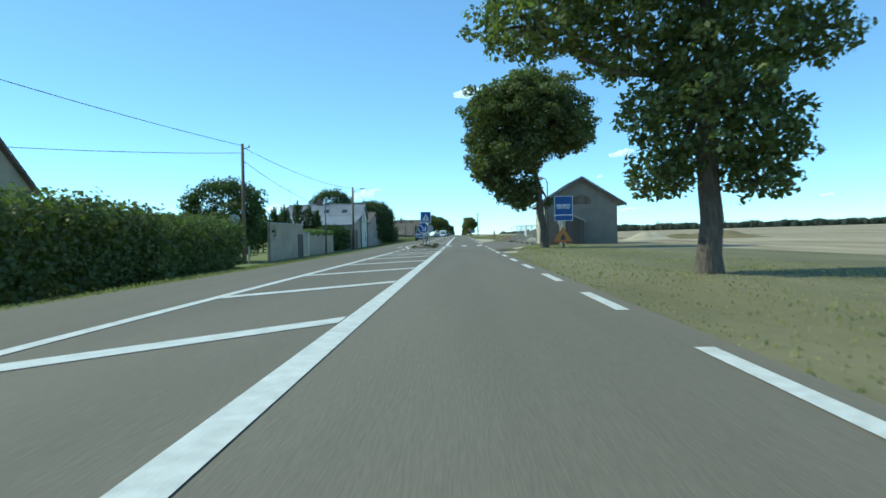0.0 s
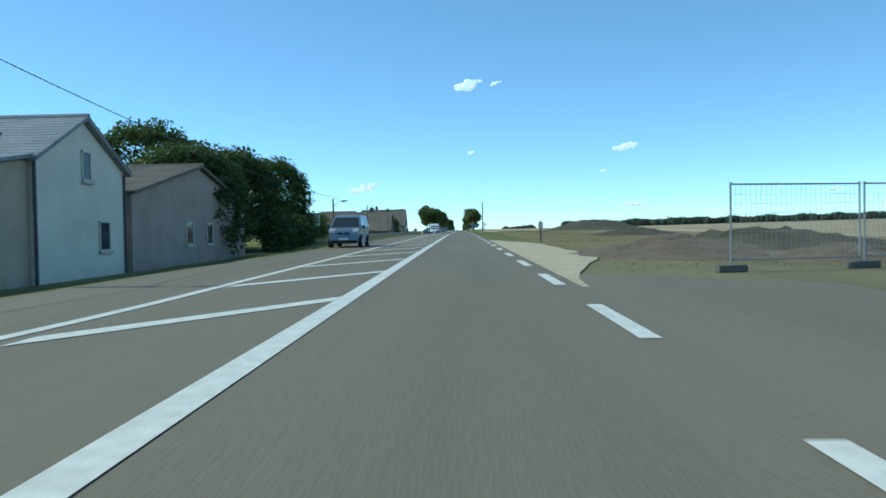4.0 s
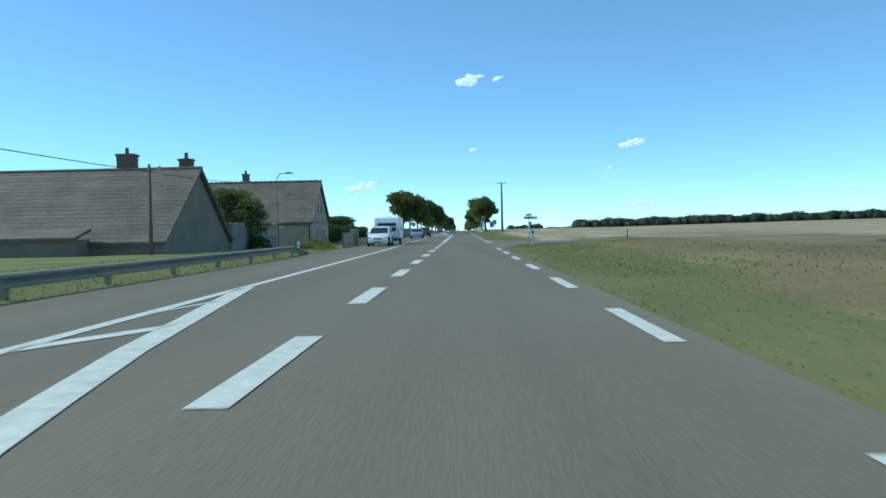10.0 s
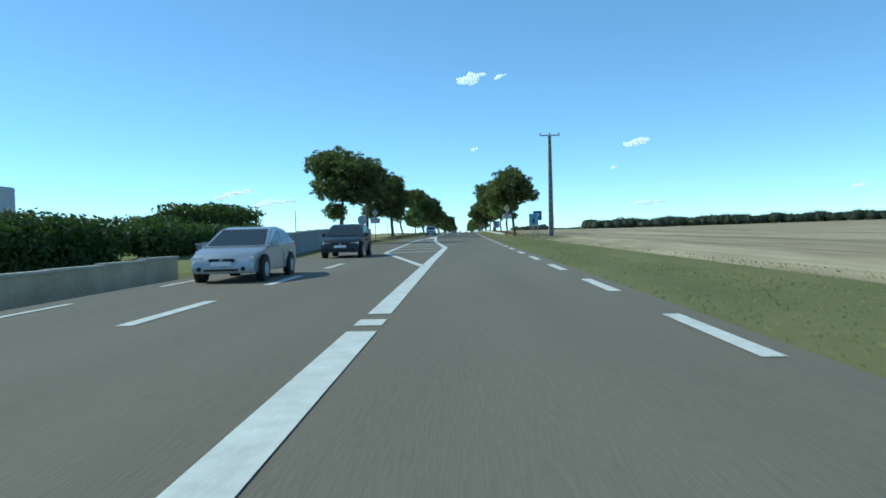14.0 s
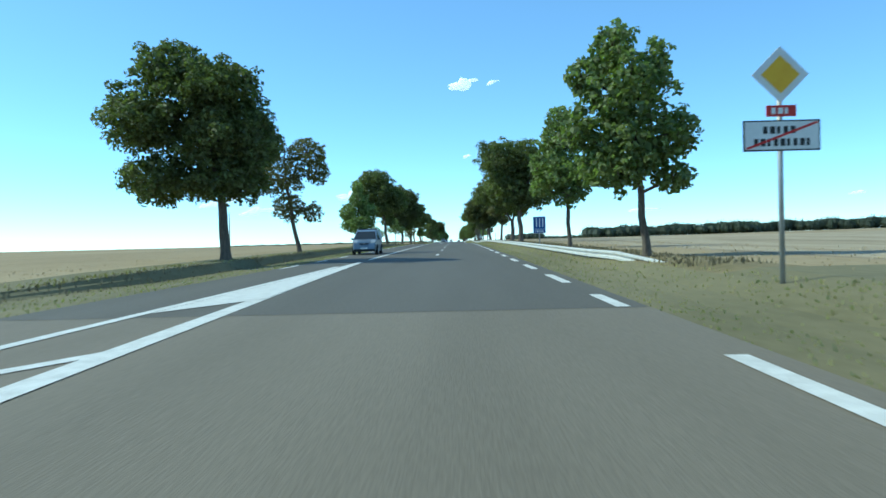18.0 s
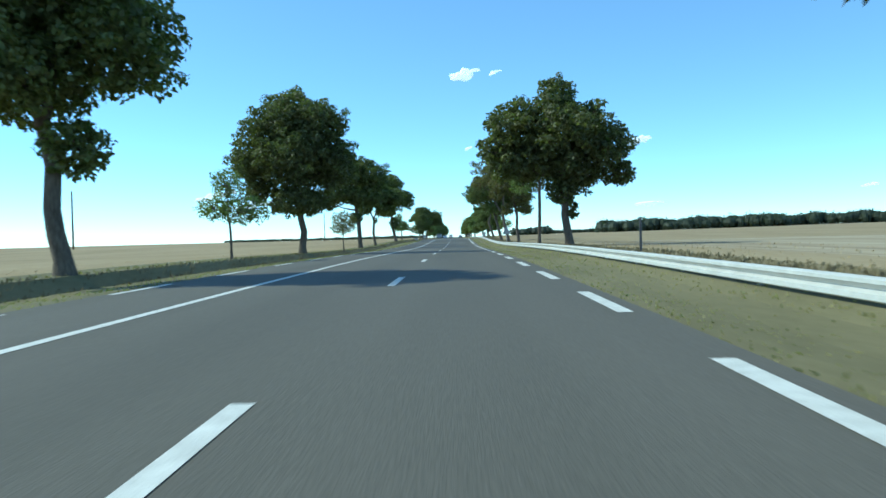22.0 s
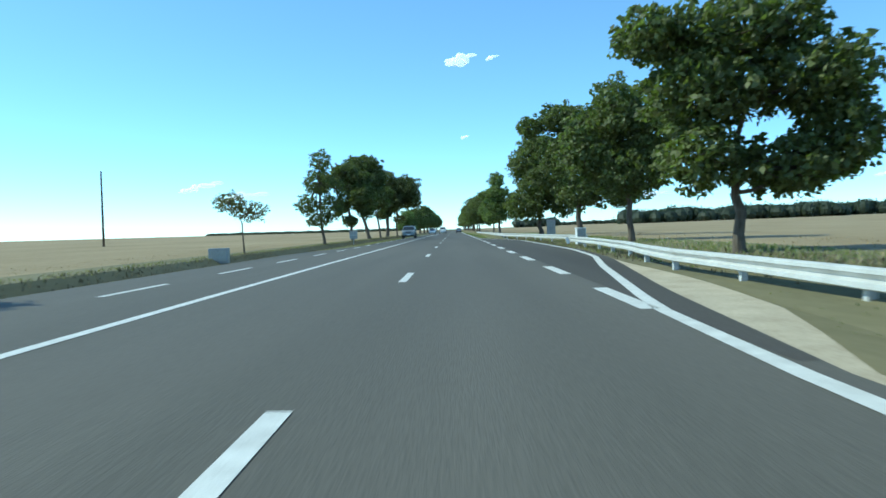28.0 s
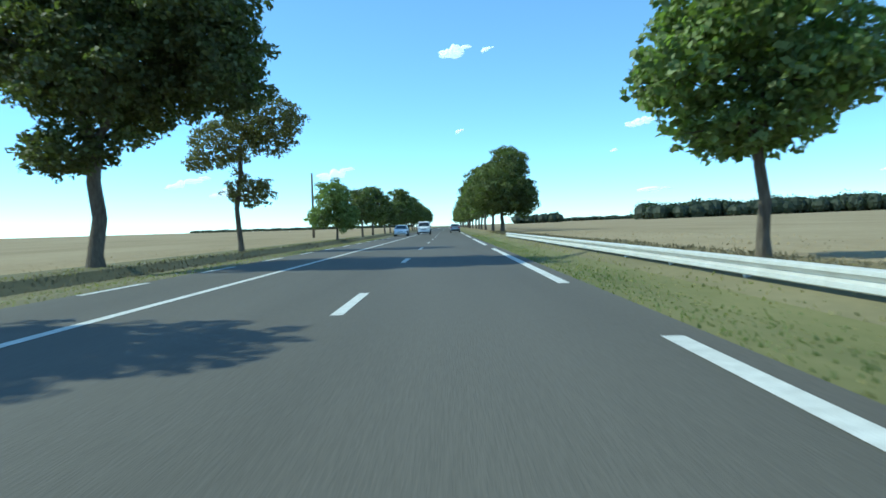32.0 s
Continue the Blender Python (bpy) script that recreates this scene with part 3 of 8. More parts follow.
def bough(g, rng, a, b, r0, r1, sag=0.12, n=3):
    """A tapered branch from a to b, bent on its way."""
    a, b = Vector(a), Vector(b)
    length = (b - a).length
    side = Vector(rng.normal(size=3)) * length * sag + Vector((0, 0, -0.10 * length))
    p = a
    for i in range(1, n + 1):
        s = i / n
        q = a.lerp(b, s) + side * (s * (1 - s) * 2)
        g.tube(p, q, r0 + (r1 - r0) * (i - 1) / n, r0 + (r1 - r0) * s, 8 if r0 > 0.1 else 5, caps=(i == n))
        p = q


STYLES = {}
# habit: height, width, height of the crown's foot, clumps, clump size, leaves a clump, leaf size, leaves, trunk radius, forks, lopsidedness
HABITS = {
    "far": (11.0, 9.0, 2.4, 60, 1.2, 90, 0.26, LEAF, 0.25, 2, 0.34), "far_b": (12.0, 9.4, 2.9, 60, 1.2, 90, 0.26, LEAF, 0.25, 2, 0.3), "far_c": (11.0, 9.4, 3.3, 56, 1.2, 90, 0.26, LEAF, 0.25, 3, 0.32),
    "oval": (10.0, 6.5, 1.9, 52, 0.92, 440, 0.112, LEAF_B, 0.17, 2, 0.28), "young": (4.6, 3.4, 1.6, 26, 0.46, 190, 0.085, LEAF_B, 0.05, 1, 0.3),
    "bush_light": (8.0, 8.5, 0.3, 64, 1.1, 330, 0.115, LEAF, 0.2, 3, 0.3), "bushy": (8.0, 8.5, 0.4, 60, 1.15, 320, 0.115, LEAF_D, 0.2, 3, 0.25)}


def make_tree(style):
    """One tree of each habit, built at its true size; the others are copies of it. Returns the thing, its height and width."""
    rng = np.random.default_rng(sum(map(ord, style)) * 7)
    h, w, base, clumps, cs, per, size, lf, rt, forks, lop = HABITS[style]
    hc = h - base
    ph = rng.uniform(0, 6.28, 6)
    ph[0] = 1.5708                                      # the fuller side is local +x

    def reach(a, s):
        """Radius of the crown at angle a and height share s: uneven from side to side."""
        if style in ("oval", "young"):
            env = math.sqrt(max(0.0, 1 - (abs(s - 0.4) / 0.6) ** 2))
        else:
            env = math.sqrt(max(0.0, 1 - (abs(s - 0.38) / 0.62) ** 2.4)) * (0.8 + 0.2 * ease(s / 0.3))
        un = 1 + lop * (0.5 * math.sin(a + ph[0]) + 0.45 * math.sin(2 * a + ph[1] + 3 * s) + 0.4 * math.sin(3 * a + ph[2] + 5 * s))
        return w * 0.5 * env * un
    th = new("tree")
    tr = Geo()
    lean = Vector((rng.uniform(0.0, 0.09), rng.normal() * 0.03, 1)).normalized()
    tr.tube(Vector((0, 0, -0.35)), lean * 0.3, rt * 1.45, rt * 1.02, 10, caps=False)
    p, r, d = lean * 0.3, rt, lean.copy()
    fork_h = base + hc * (0.08 if forks > 1 else 0.78)
    for i in range(5):
        q = p + d * ((fork_h - 0.3) / 5)
        tr.tube(p, q, r * 1.02, r * (0.93 if forks > 1 else 0.8), 10, caps=False)
        p, r = q, r * (0.93 if forks > 1 else 0.8)
        d = (d + Vector(rng.normal(size=3)) * 0.06).normalized()
    nodes = [(lean * 0.3).lerp(p, s) for s in (0.45, 0.6, 0.75, 0.9, 1.0)] if forks == 1 else [p.copy()]
    if forks > 1:
        for k in range(forks):                          # main limbs rising from the fork
            a = ph[3] + k * 6.283 / forks
            e = p + Vector((math.cos(a) * w * 0.17, math.sin(a) * w * 0.17, (h - fork_h) * rng.uniform(0.5, 0.72)))
            q0 = p
            rr = r * (0.72 if forks == 2 else 0.62)
            for i in range(1, 5):
                q = p.lerp(e, i / 4) + Vector((math.cos(a), math.sin(a), 0)) * (math.sin(i / 4 * 3.14) * 0.25) + Vector(rng.normal(size=3)) * 0.07
                tr.tube(q0, q, rr, rr * 0.82, 8, caps=(i == 4))
                q0, rr = q, rr * 0.82
                nodes.append(q.copy())
    pos, out = [], []
    for i in range(clumps):
        a = i * 2.39996 + rng.uniform(-0.4, 0.4)
        s = ((i + 0.5) / clumps) ** 0.9
        rad = reach(a, s) * (rng.uniform(0.30, 0.6) if i % 4 == 0 else rng.uniform(0.68, 0.90))
        k = cs * rng.uniform(0.72, 1.25)
        top = h - k * 0.55
        c = Vector((math.cos(a) * rad, math.sin(a) * rad, base + k * 0.35 + s * (top - base - k * 0.35)))
        c += Vector((lean.x, lean.y, 0)) * c.z
        near = min(nodes, key=lambda q: (q - c).length + (2.0 if q.z > c.z + 0.3 else 0.0))
        bough(tr, rng, near, c, min(0.09, r * 0.45) * (0.6 + 0.4 * k / cs), 0.012)
        m = max(12, int(per * (k / cs) ** 2 * rng.uniform(0.75, 1.15)))
        dd = rng.normal(size=(m, 3))
        dd /= np.linalg.norm(dd, axis=1)[:, None]
        dd[:, 2] = np.abs(dd[:, 2]) * np.where(rng.random(m) < 0.72, 1, -1)
        rr = rng.random(m) ** 0.45 * (1 + 0.28 * np.sin(4 * dd[:, 0] + i) * np.sin(5 * dd[:, 1] + 2 * i))
        pos.append(np.array(c) + dd * np.array([k, k, k * 0.66]) * rr[:, None])
        out.append(dd)
    part("trunk", tr, BARK, th, smooth=True)
    pos, out = np.concatenate(pos), np.concatenate(out)
    part("crown", leaf_mesh("crown", leaf_quads(rng, pos, out, size), lf), None, th)
    return th, h, w


def tree(x, y, h, w, style, label, turn=None, lean=0.0):
    z = ground_z(x, y)
    r = random.Random(int(x * 31 + y * 17))
    fresh = style not in STYLES
    if fresh:
        STYLES[style] = make_tree(style)
    src, h0, w0 = STYLES[style]
    if turn is None:
        turn = (180 if x < 0 else 90) + r.uniform(-35, 35)
    m = pose(x, y, z, 0, lean, turn) @ Matrix.Diagonal((1.06 * w / w0, 1.06 * w / w0, 1.02 * h / h0, 1))
    if fresh:
        src.matrix_basis = m
        return tagged(src, label, "tree", "roadside trees")
    src_scale, src.scale = src.scale.copy(), (1, 1, 1)
    ob = copy_thing(src, m)
    src.scale = src_scale
    return tagged(ob, label, "tree", "roadside trees")


def maple(x, y, stem, lobes, leafm, label, habit="full", fork=False, bare=False):
    """A roadside maple: a tapered bent trunk, limbs to every lobe and a crown of leafy clumps over its lobes."""
    rng = np.random.default_rng(int(abs(x) * 100 + y * 10))
    th = thing("tree", x, y, ground_z(x, y), label, "tree", "roadside trees")
    top = max(z + h for _, z, _, h in lobes)
    area = sum(12.6 * ((w + h) / 2) ** 2 for _, _, w, h in lobes)
    rt = 0.011 * top + 0.0005 * min(area, 260)
    tr = Geo()
    pts = [Vector((0, 0, -0.35)), Vector((0, 0, 0.05)), Vector((stem[0][0] * 0.12, 0, 0.45))]
    for i, (dx, z) in enumerate(stem):
        a, b = pts[-1], Vector((dx, rng.uniform(-0.1, 0.1), z))
        mid = a.lerp(b, 0.5) + Vector((rng.normal(), rng.normal(), 0)) * rt * 0.35
        pts += [mid, b]
    radii = [rt * 1.5, rt * 1.28] + [rt * (1.02 - 0.4 * i / len(pts)) for i in range(len(pts) - 2)]
    tr.loft(pts, radii)
    end, r = pts[-1], radii[-1]
    nodes = [end.copy()]
    cx = sum(l[0] * l[2] * l[3] for l in lobes) / sum(l[2] * l[3] for l in lobes)
    goals = [Vector((cx, 0, end.z + (top - end.z) * 0.72))]
    if fork:
        w = max(l[2] for l in lobes)
        goals = [Vector((cx - w * 0.55, 0.3, end.z + (top - end.z) * 0.6)), Vector((cx + w * 0.5, -0.3, end.z + (top - end.z) * 0.66))]
    for goal in goals:                                  # limbs or the leader, rising into the crown
        limb = [end - (end - pts[-2]).normalized() * r * 0.6]
        for i in range(1, 6):
            q = end.lerp(goal, i / 5) + Vector((rng.normal(), rng.normal(), 0)) * 0.09
            if fork:
                q.x += (0.22 if goal.x > cx else -0.22) * math.sin(i / 5 * 3.14)
            limb.append(q)
            nodes.append(q.copy())
        tr.loft(limb, [r * (0.8 if fork else 0.98) * 0.78 ** i for i in range(6)], 10)
    dens, size = {"full": (124, 0.099), "layered": (135, 0.075), "open": (150, 0.078), "young": (150, 0.055)}[habit]
    L = np.array([(dx, rng.uniform(-0.25, 0.25) * w, z, w * 0.95, (w + h) * 0.68, h * 0.95) for dx, z, w, h in lobes])
    pos, out, big = [], [], []
    for k, (px, py, pz, rx, ry, rz) in enumerate(L):
        c = Vector((px, py, pz))
        near = min(nodes, key=lambda q: (q - c).length + (1.5 if q.z > c.z else 0.0))
        bough(tr, rng, near, c, min(0.11, r * 0.55), 0.03, n=4)
        rc = min(0.62, max(0.2, 0.3 * min(rx, rz)))
        n = max(9, int(4.19 * (rx * ry + rx * rz + ry * rz) / (3.14 * rc * rc) * (1.0 if habit != "open" else 0.85)))
        for i in range(n):
            zz = 1 - 2 * (i + 0.5) / n
            a = i * 2.39996 + k
            d = Vector((math.cos(a) * math.sqrt(1 - zz * zz), math.sin(a) * math.sqrt(1 - zz * zz), zz)) * (rng.uniform(0.66, 0.98) if i % 6 else rng.uniform(0.95, 1.14))
            g = np.array((px + d.x * rx, py + d.y * ry, pz + d.z * rz))
            inside = (((g - L[:, :3]) / L[:, 3:]) ** 2).sum(1)
            inside[k] = 9
            if inside.min() < 0.45:
                continue
            if i % 4 == 0 or (bare and i % 2):
                bough(tr, rng, c, Vector(g), 0.03, 0.008)
            if bare and rng.random() < 0.35:
                continue
            kr = rc * rng.uniform(0.7, 1.25)
            m = max(8, int(dens * 3.0 * kr * kr * rng.uniform(0.75, 1.2)))
            dd = rng.normal(size=(m, 3))
            dd /= np.linalg.norm(dd, axis=1)[:, None]
            dd[:, 2] = np.abs(dd[:, 2]) * np.where(rng.random(m) < 0.7, 1, -1)
            pos.append(g + dd * np.array([kr, kr, kr * 0.72]) * (rng.random(m) ** 0.4)[:, None])
            out.append(dd)
        m = int(rx * ry * rz * {"full": 48, "layered": 28, "open": 12, "young": 60}[habit])
        dd = rng.normal(size=(m, 3))
        dd /= np.linalg.norm(dd, axis=1)[:, None] + 1e-9
        big.append((np.array((px, py, pz)) + dd * np.array([rx, ry, rz]) * (0.74 * rng.random(m) ** 0.4)[:, None], dd))
    part("trunk", tr, BARK, th, smooth=True)
    v = leaf_quads(rng, np.concatenate(pos), np.concatenate(out), size)
    fill = leaf_quads(rng, np.concatenate([b[0] for b in big]), np.concatenate([b[1] for b in big]), size * 2.3)
    part("crown", leaf_mesh("crown", np.concatenate([v, fill]), leafm), None, th)
    return th


BIG = "broad mature maple with a dense dark green crown on the verge"
# each tree of the avenue: place, bends of the trunk and lobes of the crown (across, up, half width, half height)
maple(4.90, 16.2, [(0.02, 1.9), (0.09, 4.47)], [(-3.75, 5.5, 1.45, 0.75), (-1.6, 5.3, 1.5, 1.05), (0.6, 5.0, 1.8, 1.25), (2.3, 5.2, 0.8, 0.85), (-1.1, 3.5, 0.85, 0.75), (0.1, 3.0, 1.5, 0.95), (1.3, 3.0, 1.0, 0.9), (-1.0, 2.15, 0.8, 0.55), (1.05, 2.0, 0.85, 0.42), (0.2, 3.9, 1.6, 0.9), (0.0, 7.6, 3.0, 1.9), (-2.6, 6.7, 1.8, 1.0), (0.2, 10.0, 2.2, 1.9)], LEAF, "tall maple with a layered open crown on the verge", "layered", False, False)
maple(4.95, 48.0, [(-0.2, 2.0), (-0.35, 4.0)], [(-3.3, 8.9, 1.9, 1.7), (-3.8, 7.1, 1.3, 1.2), (-0.6, 8.9, 2.8, 2.5), (1.7, 7.9, 1.8, 2.0), (-1.7, 6.1, 2.2, 1.4), (-3.4, 5.7, 1.6, 1.1), (-3.7, 4.95, 1.1, 0.8), (-2.8, 4.3, 1.2, 0.95), (-2.2, 3.5, 1.0, 0.75), (-1.6, 2.9, 0.6, 0.5), (-1.1, 3.7, 1.0, 1.0), (0.3, 2.9, 0.22, 0.3), (1.3, 6.9, 1.4, 0.9), (-0.7, 9.5, 2.8, 2.0)], LEAF, "broad mature maple with a dense green crown on the verge", "full", False, False)
maple(4.99, 359.5, [(-0.19, 2.23), (-0.34, 2.7)], [(-0.77, 5.84, 2.11, 1.61), (-1.99, 4.68, 1.51, 1.11), (1.01, 5.5, 1.17, 1.41), (1.88, 4.58, 1.05, 0.7), (-0.25, 6.93, 1.41, 0.97), (-0.31, 4.23, 1.81, 0.76)], LEAF, "broad mature maple with a dense green crown on a forked trunk", "full", True, False)
maple(5.30, 378.4, [(-0.14, 2.0)], [(-0.93, 6.6, 0.65, 0.75), (-0.69, 5.14, 1.4, 1.17), (0.39, 6.03, 0.43, 0.83), (-1.75, 5.7, 0.75, 0.5), (-0.19, 3.7, 1.62, 1.08), (-0.92, 2.82, 1.26, 0.81), (1.05, 3.84, 0.54, 0.81), (0.85, 2.46, 0.68, 0.45), (-2.14, 3.93, 0.57, 0.63)], LEAF_B, "maple with an airy light green crown beside the road", "full", False, False)
maple(5.12, 393.0, [(-0.04, 2.09)], [(-0.47, 5.49, 1.04, 0.94), (-1.43, 4.29, 0.53, 0.71), (-0.39, 3.91, 1.24, 1.0), (-1.45, 3.12, 0.57, 0.53), (-0.0, 2.79, 0.88, 0.65), (0.95, 4.05, 0.45, 0.5), (0.76, 3.18, 0.41, 0.5), (-0.4, 6.5, 0.7, 0.8)], LEAF_B, "maple with an airy light green crown beside the road", "full", False, False)
maple(5.55, 426.4, [(-0.16, 2.33), (-0.15, 2.9)], [(-2.04, 7.93, 2.12, 2.02), (0.44, 7.86, 2.5, 2.12), (2.78, 6.27, 1.39, 1.5), (-0.96, 5.22, 2.31, 1.83), (1.51, 4.49, 1.93, 1.25), (-0.23, 3.58, 1.45, 0.67)], LEAF, "broad mature maple with a dense green crown on a forked trunk", "full", True, False)
maple(5.98, 443.7, [(0.11, 1.67), (0.06, 2.4)], [(-3.52, 5.56, 1.24, 1.14), (-1.26, 5.63, 2.28, 1.48), (1.23, 4.89, 1.75, 1.48), (-1.3, 3.77, 0.81, 0.6), (0.68, 3.58, 1.41, 0.74), (2.95, 5.37, 1.01, 1.01), (0.0, 8.2, 2.8, 1.9), (-1.2, 6.6, 2.0, 1.6)], LEAF, "broad mature maple with a dense green crown on a forked trunk", "full", True, False)
maple(5.72, 460.6, [(0.2, 2.85)], [(-0.61, 7.72, 2.51, 1.53), (-2.07, 6.85, 1.32, 1.11), (0.67, 6.51, 1.37, 1.53), (-0.82, 4.19, 1.06, 0.84), (1.02, 4.46, 0.66, 0.92), (0.28, 2.98, 0.63, 1.0)], LEAF_RED, "olive-tinged maple with a reddish-green crown on the verge", "full", False, False)
maple(5.66, 492.1, [(-0.19, 2.78)], [(-0.53, 8.09, 1.05, 1.17), (-2.55, 6.53, 1.85, 1.54), (-0.11, 6.0, 2.41, 1.91), (1.71, 5.28, 1.73, 1.48), (-2.6, 4.6, 1.85, 1.17), (2.74, 3.84, 0.86, 0.68), (0.3, 3.9, 1.7, 1.11), (1.38, 7.03, 0.56, 0.8), (-0.35, 3.0, 0.8, 0.85), (0.15, 1.95, 0.3, 0.5), (-3.8, 5.3, 1.1, 0.8)], LEAF_D2, "broad mature maple with a very dense dark crown", "full", False, False)
maple(5.83, 508.6, [(0.09, 4.47), (0.12, 6.11)], [(-1.03, 6.84, 1.37, 1.09), (0.47, 5.98, 1.3, 0.99), (2.28, 5.58, 1.37, 1.09), (-1.2, 4.62, 0.94, 0.8), (2.58, 4.29, 0.47, 0.47), (0.26, 7.38, 1.06, 0.71)], LEAF_B, "thin-crowned light green maple on a straight trunk", "open", False, False)
maple(5.57, 524.9, [(-0.08, 2.69), (-0.39, 5.25)], [(-1.33, 6.07, 1.37, 1.21), (0.42, 6.34, 1.62, 1.21), (1.84, 5.82, 1.1, 0.84), (-2.07, 4.98, 0.73, 0.78), (0.24, 4.76, 1.29, 0.89), (-0.93, 3.44, 0.73, 0.61), (0.72, 3.34, 0.84, 0.58), (0.3, 7.3, 1.6, 0.9)], LEAF_RED, "sparse olive-tinged maple with a thin open crown on the verge", "open", False, False)
maple(5.72, 541.0, [(-0.55, 2.35), (-0.72, 3.4)], [(-2.7, 8.5, 1.75, 1.75), (-1.5, 9.8, 1.1, 1.5), (-0.4, 9.6, 0.9, 1.8), (-3.3, 7.1, 1.2, 1.0)], LEAF_RED, "thin dying maple with a leaning forked grey trunk and bare twigs", "open", True, True)
maple(5.85, 558.3, [(-0.81, 3.4)], [(-3.65, 6.67, 1.56, 1.38), (-1.87, 7.49, 2.44, 1.67), (0.99, 7.95, 2.44, 1.51), (2.48, 5.94, 1.96, 1.51), (-0.28, 4.6, 2.11, 1.11), (3.33, 4.39, 0.98, 0.62)], LEAF, "broad mature maple with a dense green crown on a forked trunk", "full", True, False)
maple(7.4, 584.9, [(0.0, 1.3)], [(0.0, 2.3, 0.9, 0.75), (1.2, 2.5, 0.85, 0.8), (0.3, 3.0, 0.6, 0.5)], LEAF_B, "small young tree with thin foliage on a slender trunk", "young", False, False)
maple(6.58, 597.0, [(-0.93, 3.01), (-0.25, 5.3)], [(-0.58, 9.07, 3.79, 2.02), (-3.13, 7.68, 1.85, 1.52), (1.68, 7.42, 2.19, 1.43)], LEAF_RED, "olive-tinged maple with a reddish-green crown on a forked trunk", "full", True, False)
maple(5.90, 610.4, [(-0.1, 1.44)], [(-0.37, 4.6, 1.54, 0.9), (-1.52, 3.63, 1.15, 0.96), (1.13, 3.8, 1.47, 1.02), (-0.02, 2.58, 1.92, 0.96)], LEAF, "broad mature maple with a dense green crown on the verge", "full", False, False)
maple(6.53, 625.7, [(-0.07, 1.5)], [(-0.17, 5.58, 2.03, 0.94), (1.19, 5.75, 0.87, 0.73), (-2.31, 5.51, 0.84, 0.73), (-0.77, 4.1, 1.67, 1.09), (1.74, 4.38, 1.6, 1.09), (2.5, 2.86, 1.13, 1.16), (-1.01, 2.39, 1.13, 0.87), (1.2, 2.11, 1.45, 0.76)], LEAF, "broad mature maple with a dense green crown on the verge", "full", False, False)
maple(7.54, 641.3, [(-0.07, 1.95)], [(-0.74, 6.3, 1.19, 1.27), (0.55, 5.34, 1.91, 1.75), (-2.09, 4.37, 1.46, 1.46), (-0.15, 3.26, 2.17, 1.32)], LEAF, "broad mature maple with a dense green crown on the verge", "full", False, False)
maple(8.30, 659.4, [(-0.08, 2.16)], [(-1.09, 8.32, 1.93, 1.18), (1.3, 7.64, 2.03, 1.18), (-3.51, 7.73, 0.93, 0.77), (-0.94, 5.81, 2.13, 1.52), (1.86, 5.32, 1.63, 1.52), (3.03, 3.18, 1.34, 1.32), (0.22, 3.06, 1.93, 1.18)], LEAF, "broad mature maple with a dense green crown on the verge", "full", False, False)
maple(7.19, 673.8, [(-0.13, 1.42)], [(-0.13, 8.11, 1.88, 1.19), (-1.26, 6.44, 1.63, 1.51), (0.57, 4.83, 2.89, 2.04), (-1.19, 2.85, 2.07, 1.51), (1.93, 2.92, 1.41, 1.41)], LEAF, "broad mature maple with a dense green crown on the verge", "full", False, False)
maple(5.56, 708.2, [(-0.02, 1.54)], [(-0.38, 7.26, 1.1, 1.07), (-0.33, 5.51, 1.78, 0.98), (1.94, 4.83, 0.75, 0.75), (-0.01, 3.92, 2.31, 1.1), (1.9, 2.64, 1.03, 0.85), (-0.57, 2.27, 1.87, 0.89), (-2.27, 5.31, 0.68, 0.53)], LEAF_B, "maple with an airy light green crown beside the road", "full", False, False)
maple(5.66, 725.1, [(-0.08, 1.8)], [(-0.17, 4.59, 1.85, 0.92), (-1.58, 3.56, 0.98, 0.82), (0.78, 3.38, 1.36, 0.92), (-0.2, 2.56, 1.52, 0.67), (1.69, 3.78, 0.63, 0.92), (0.0, 6.0, 1.4, 1.0)], LEAF_B, "maple with an airy light green crown beside the road", "full", False, False)
maple(5.79, 795.0, [(-0.08, 1.64)], [(0.85, 7.52, 2.32, 2.13), (-0.64, 4.55, 3.74, 2.71), (2.36, 3.82, 1.8, 2.45)], LEAF, "broad mature maple with a dense green crown on the verge", "full", False, False)
maple(-12.20, 342.5, [(0.04, 2.25), (0.05, 2.71)], [(-0.61, 7.33, 2.77, 1.5), (1.68, 6.78, 2.59, 1.33), (3.38, 5.77, 1.29, 1.25), (-0.11, 5.2, 2.59, 1.33), (2.0, 4.49, 1.85, 0.91), (-0.57, 3.08, 1.11, 0.84)], LEAF, "broad mature maple with a dense green crown on the verge", "full", False, False)
maple(-12.21, 391.5, [(-0.11, 2.57)], [(-2.58, 9.6, 1.85, 1.34), (-0.12, 8.47, 2.3, 1.54), (-3.73, 7.02, 1.96, 1.85), (-0.41, 6.23, 2.94, 1.96), (-3.16, 4.05, 1.96, 1.26), (0.1, 3.91, 2.24, 1.18), (1.28, 5.76, 1.4, 1.68)], LEAF, "broad mature maple with a dense green crown on the verge", "full", False, False)
maple(-11.94, 407.5, [(-0.45, 2.36), (-0.64, 3.98)], [(-1.97, 7.7, 1.19, 0.96), (0.61, 7.16, 1.42, 0.96), (-3.6, 5.9, 0.96, 1.28), (-1.29, 5.49, 1.95, 1.42), (1.31, 5.77, 0.92, 1.03), (-0.7, 3.29, 1.15, 1.1), (1.0, 2.78, 0.73, 0.73)], LEAF_RED, "sparse olive-tinged maple with a thin open crown on the verge", "open", False, False)
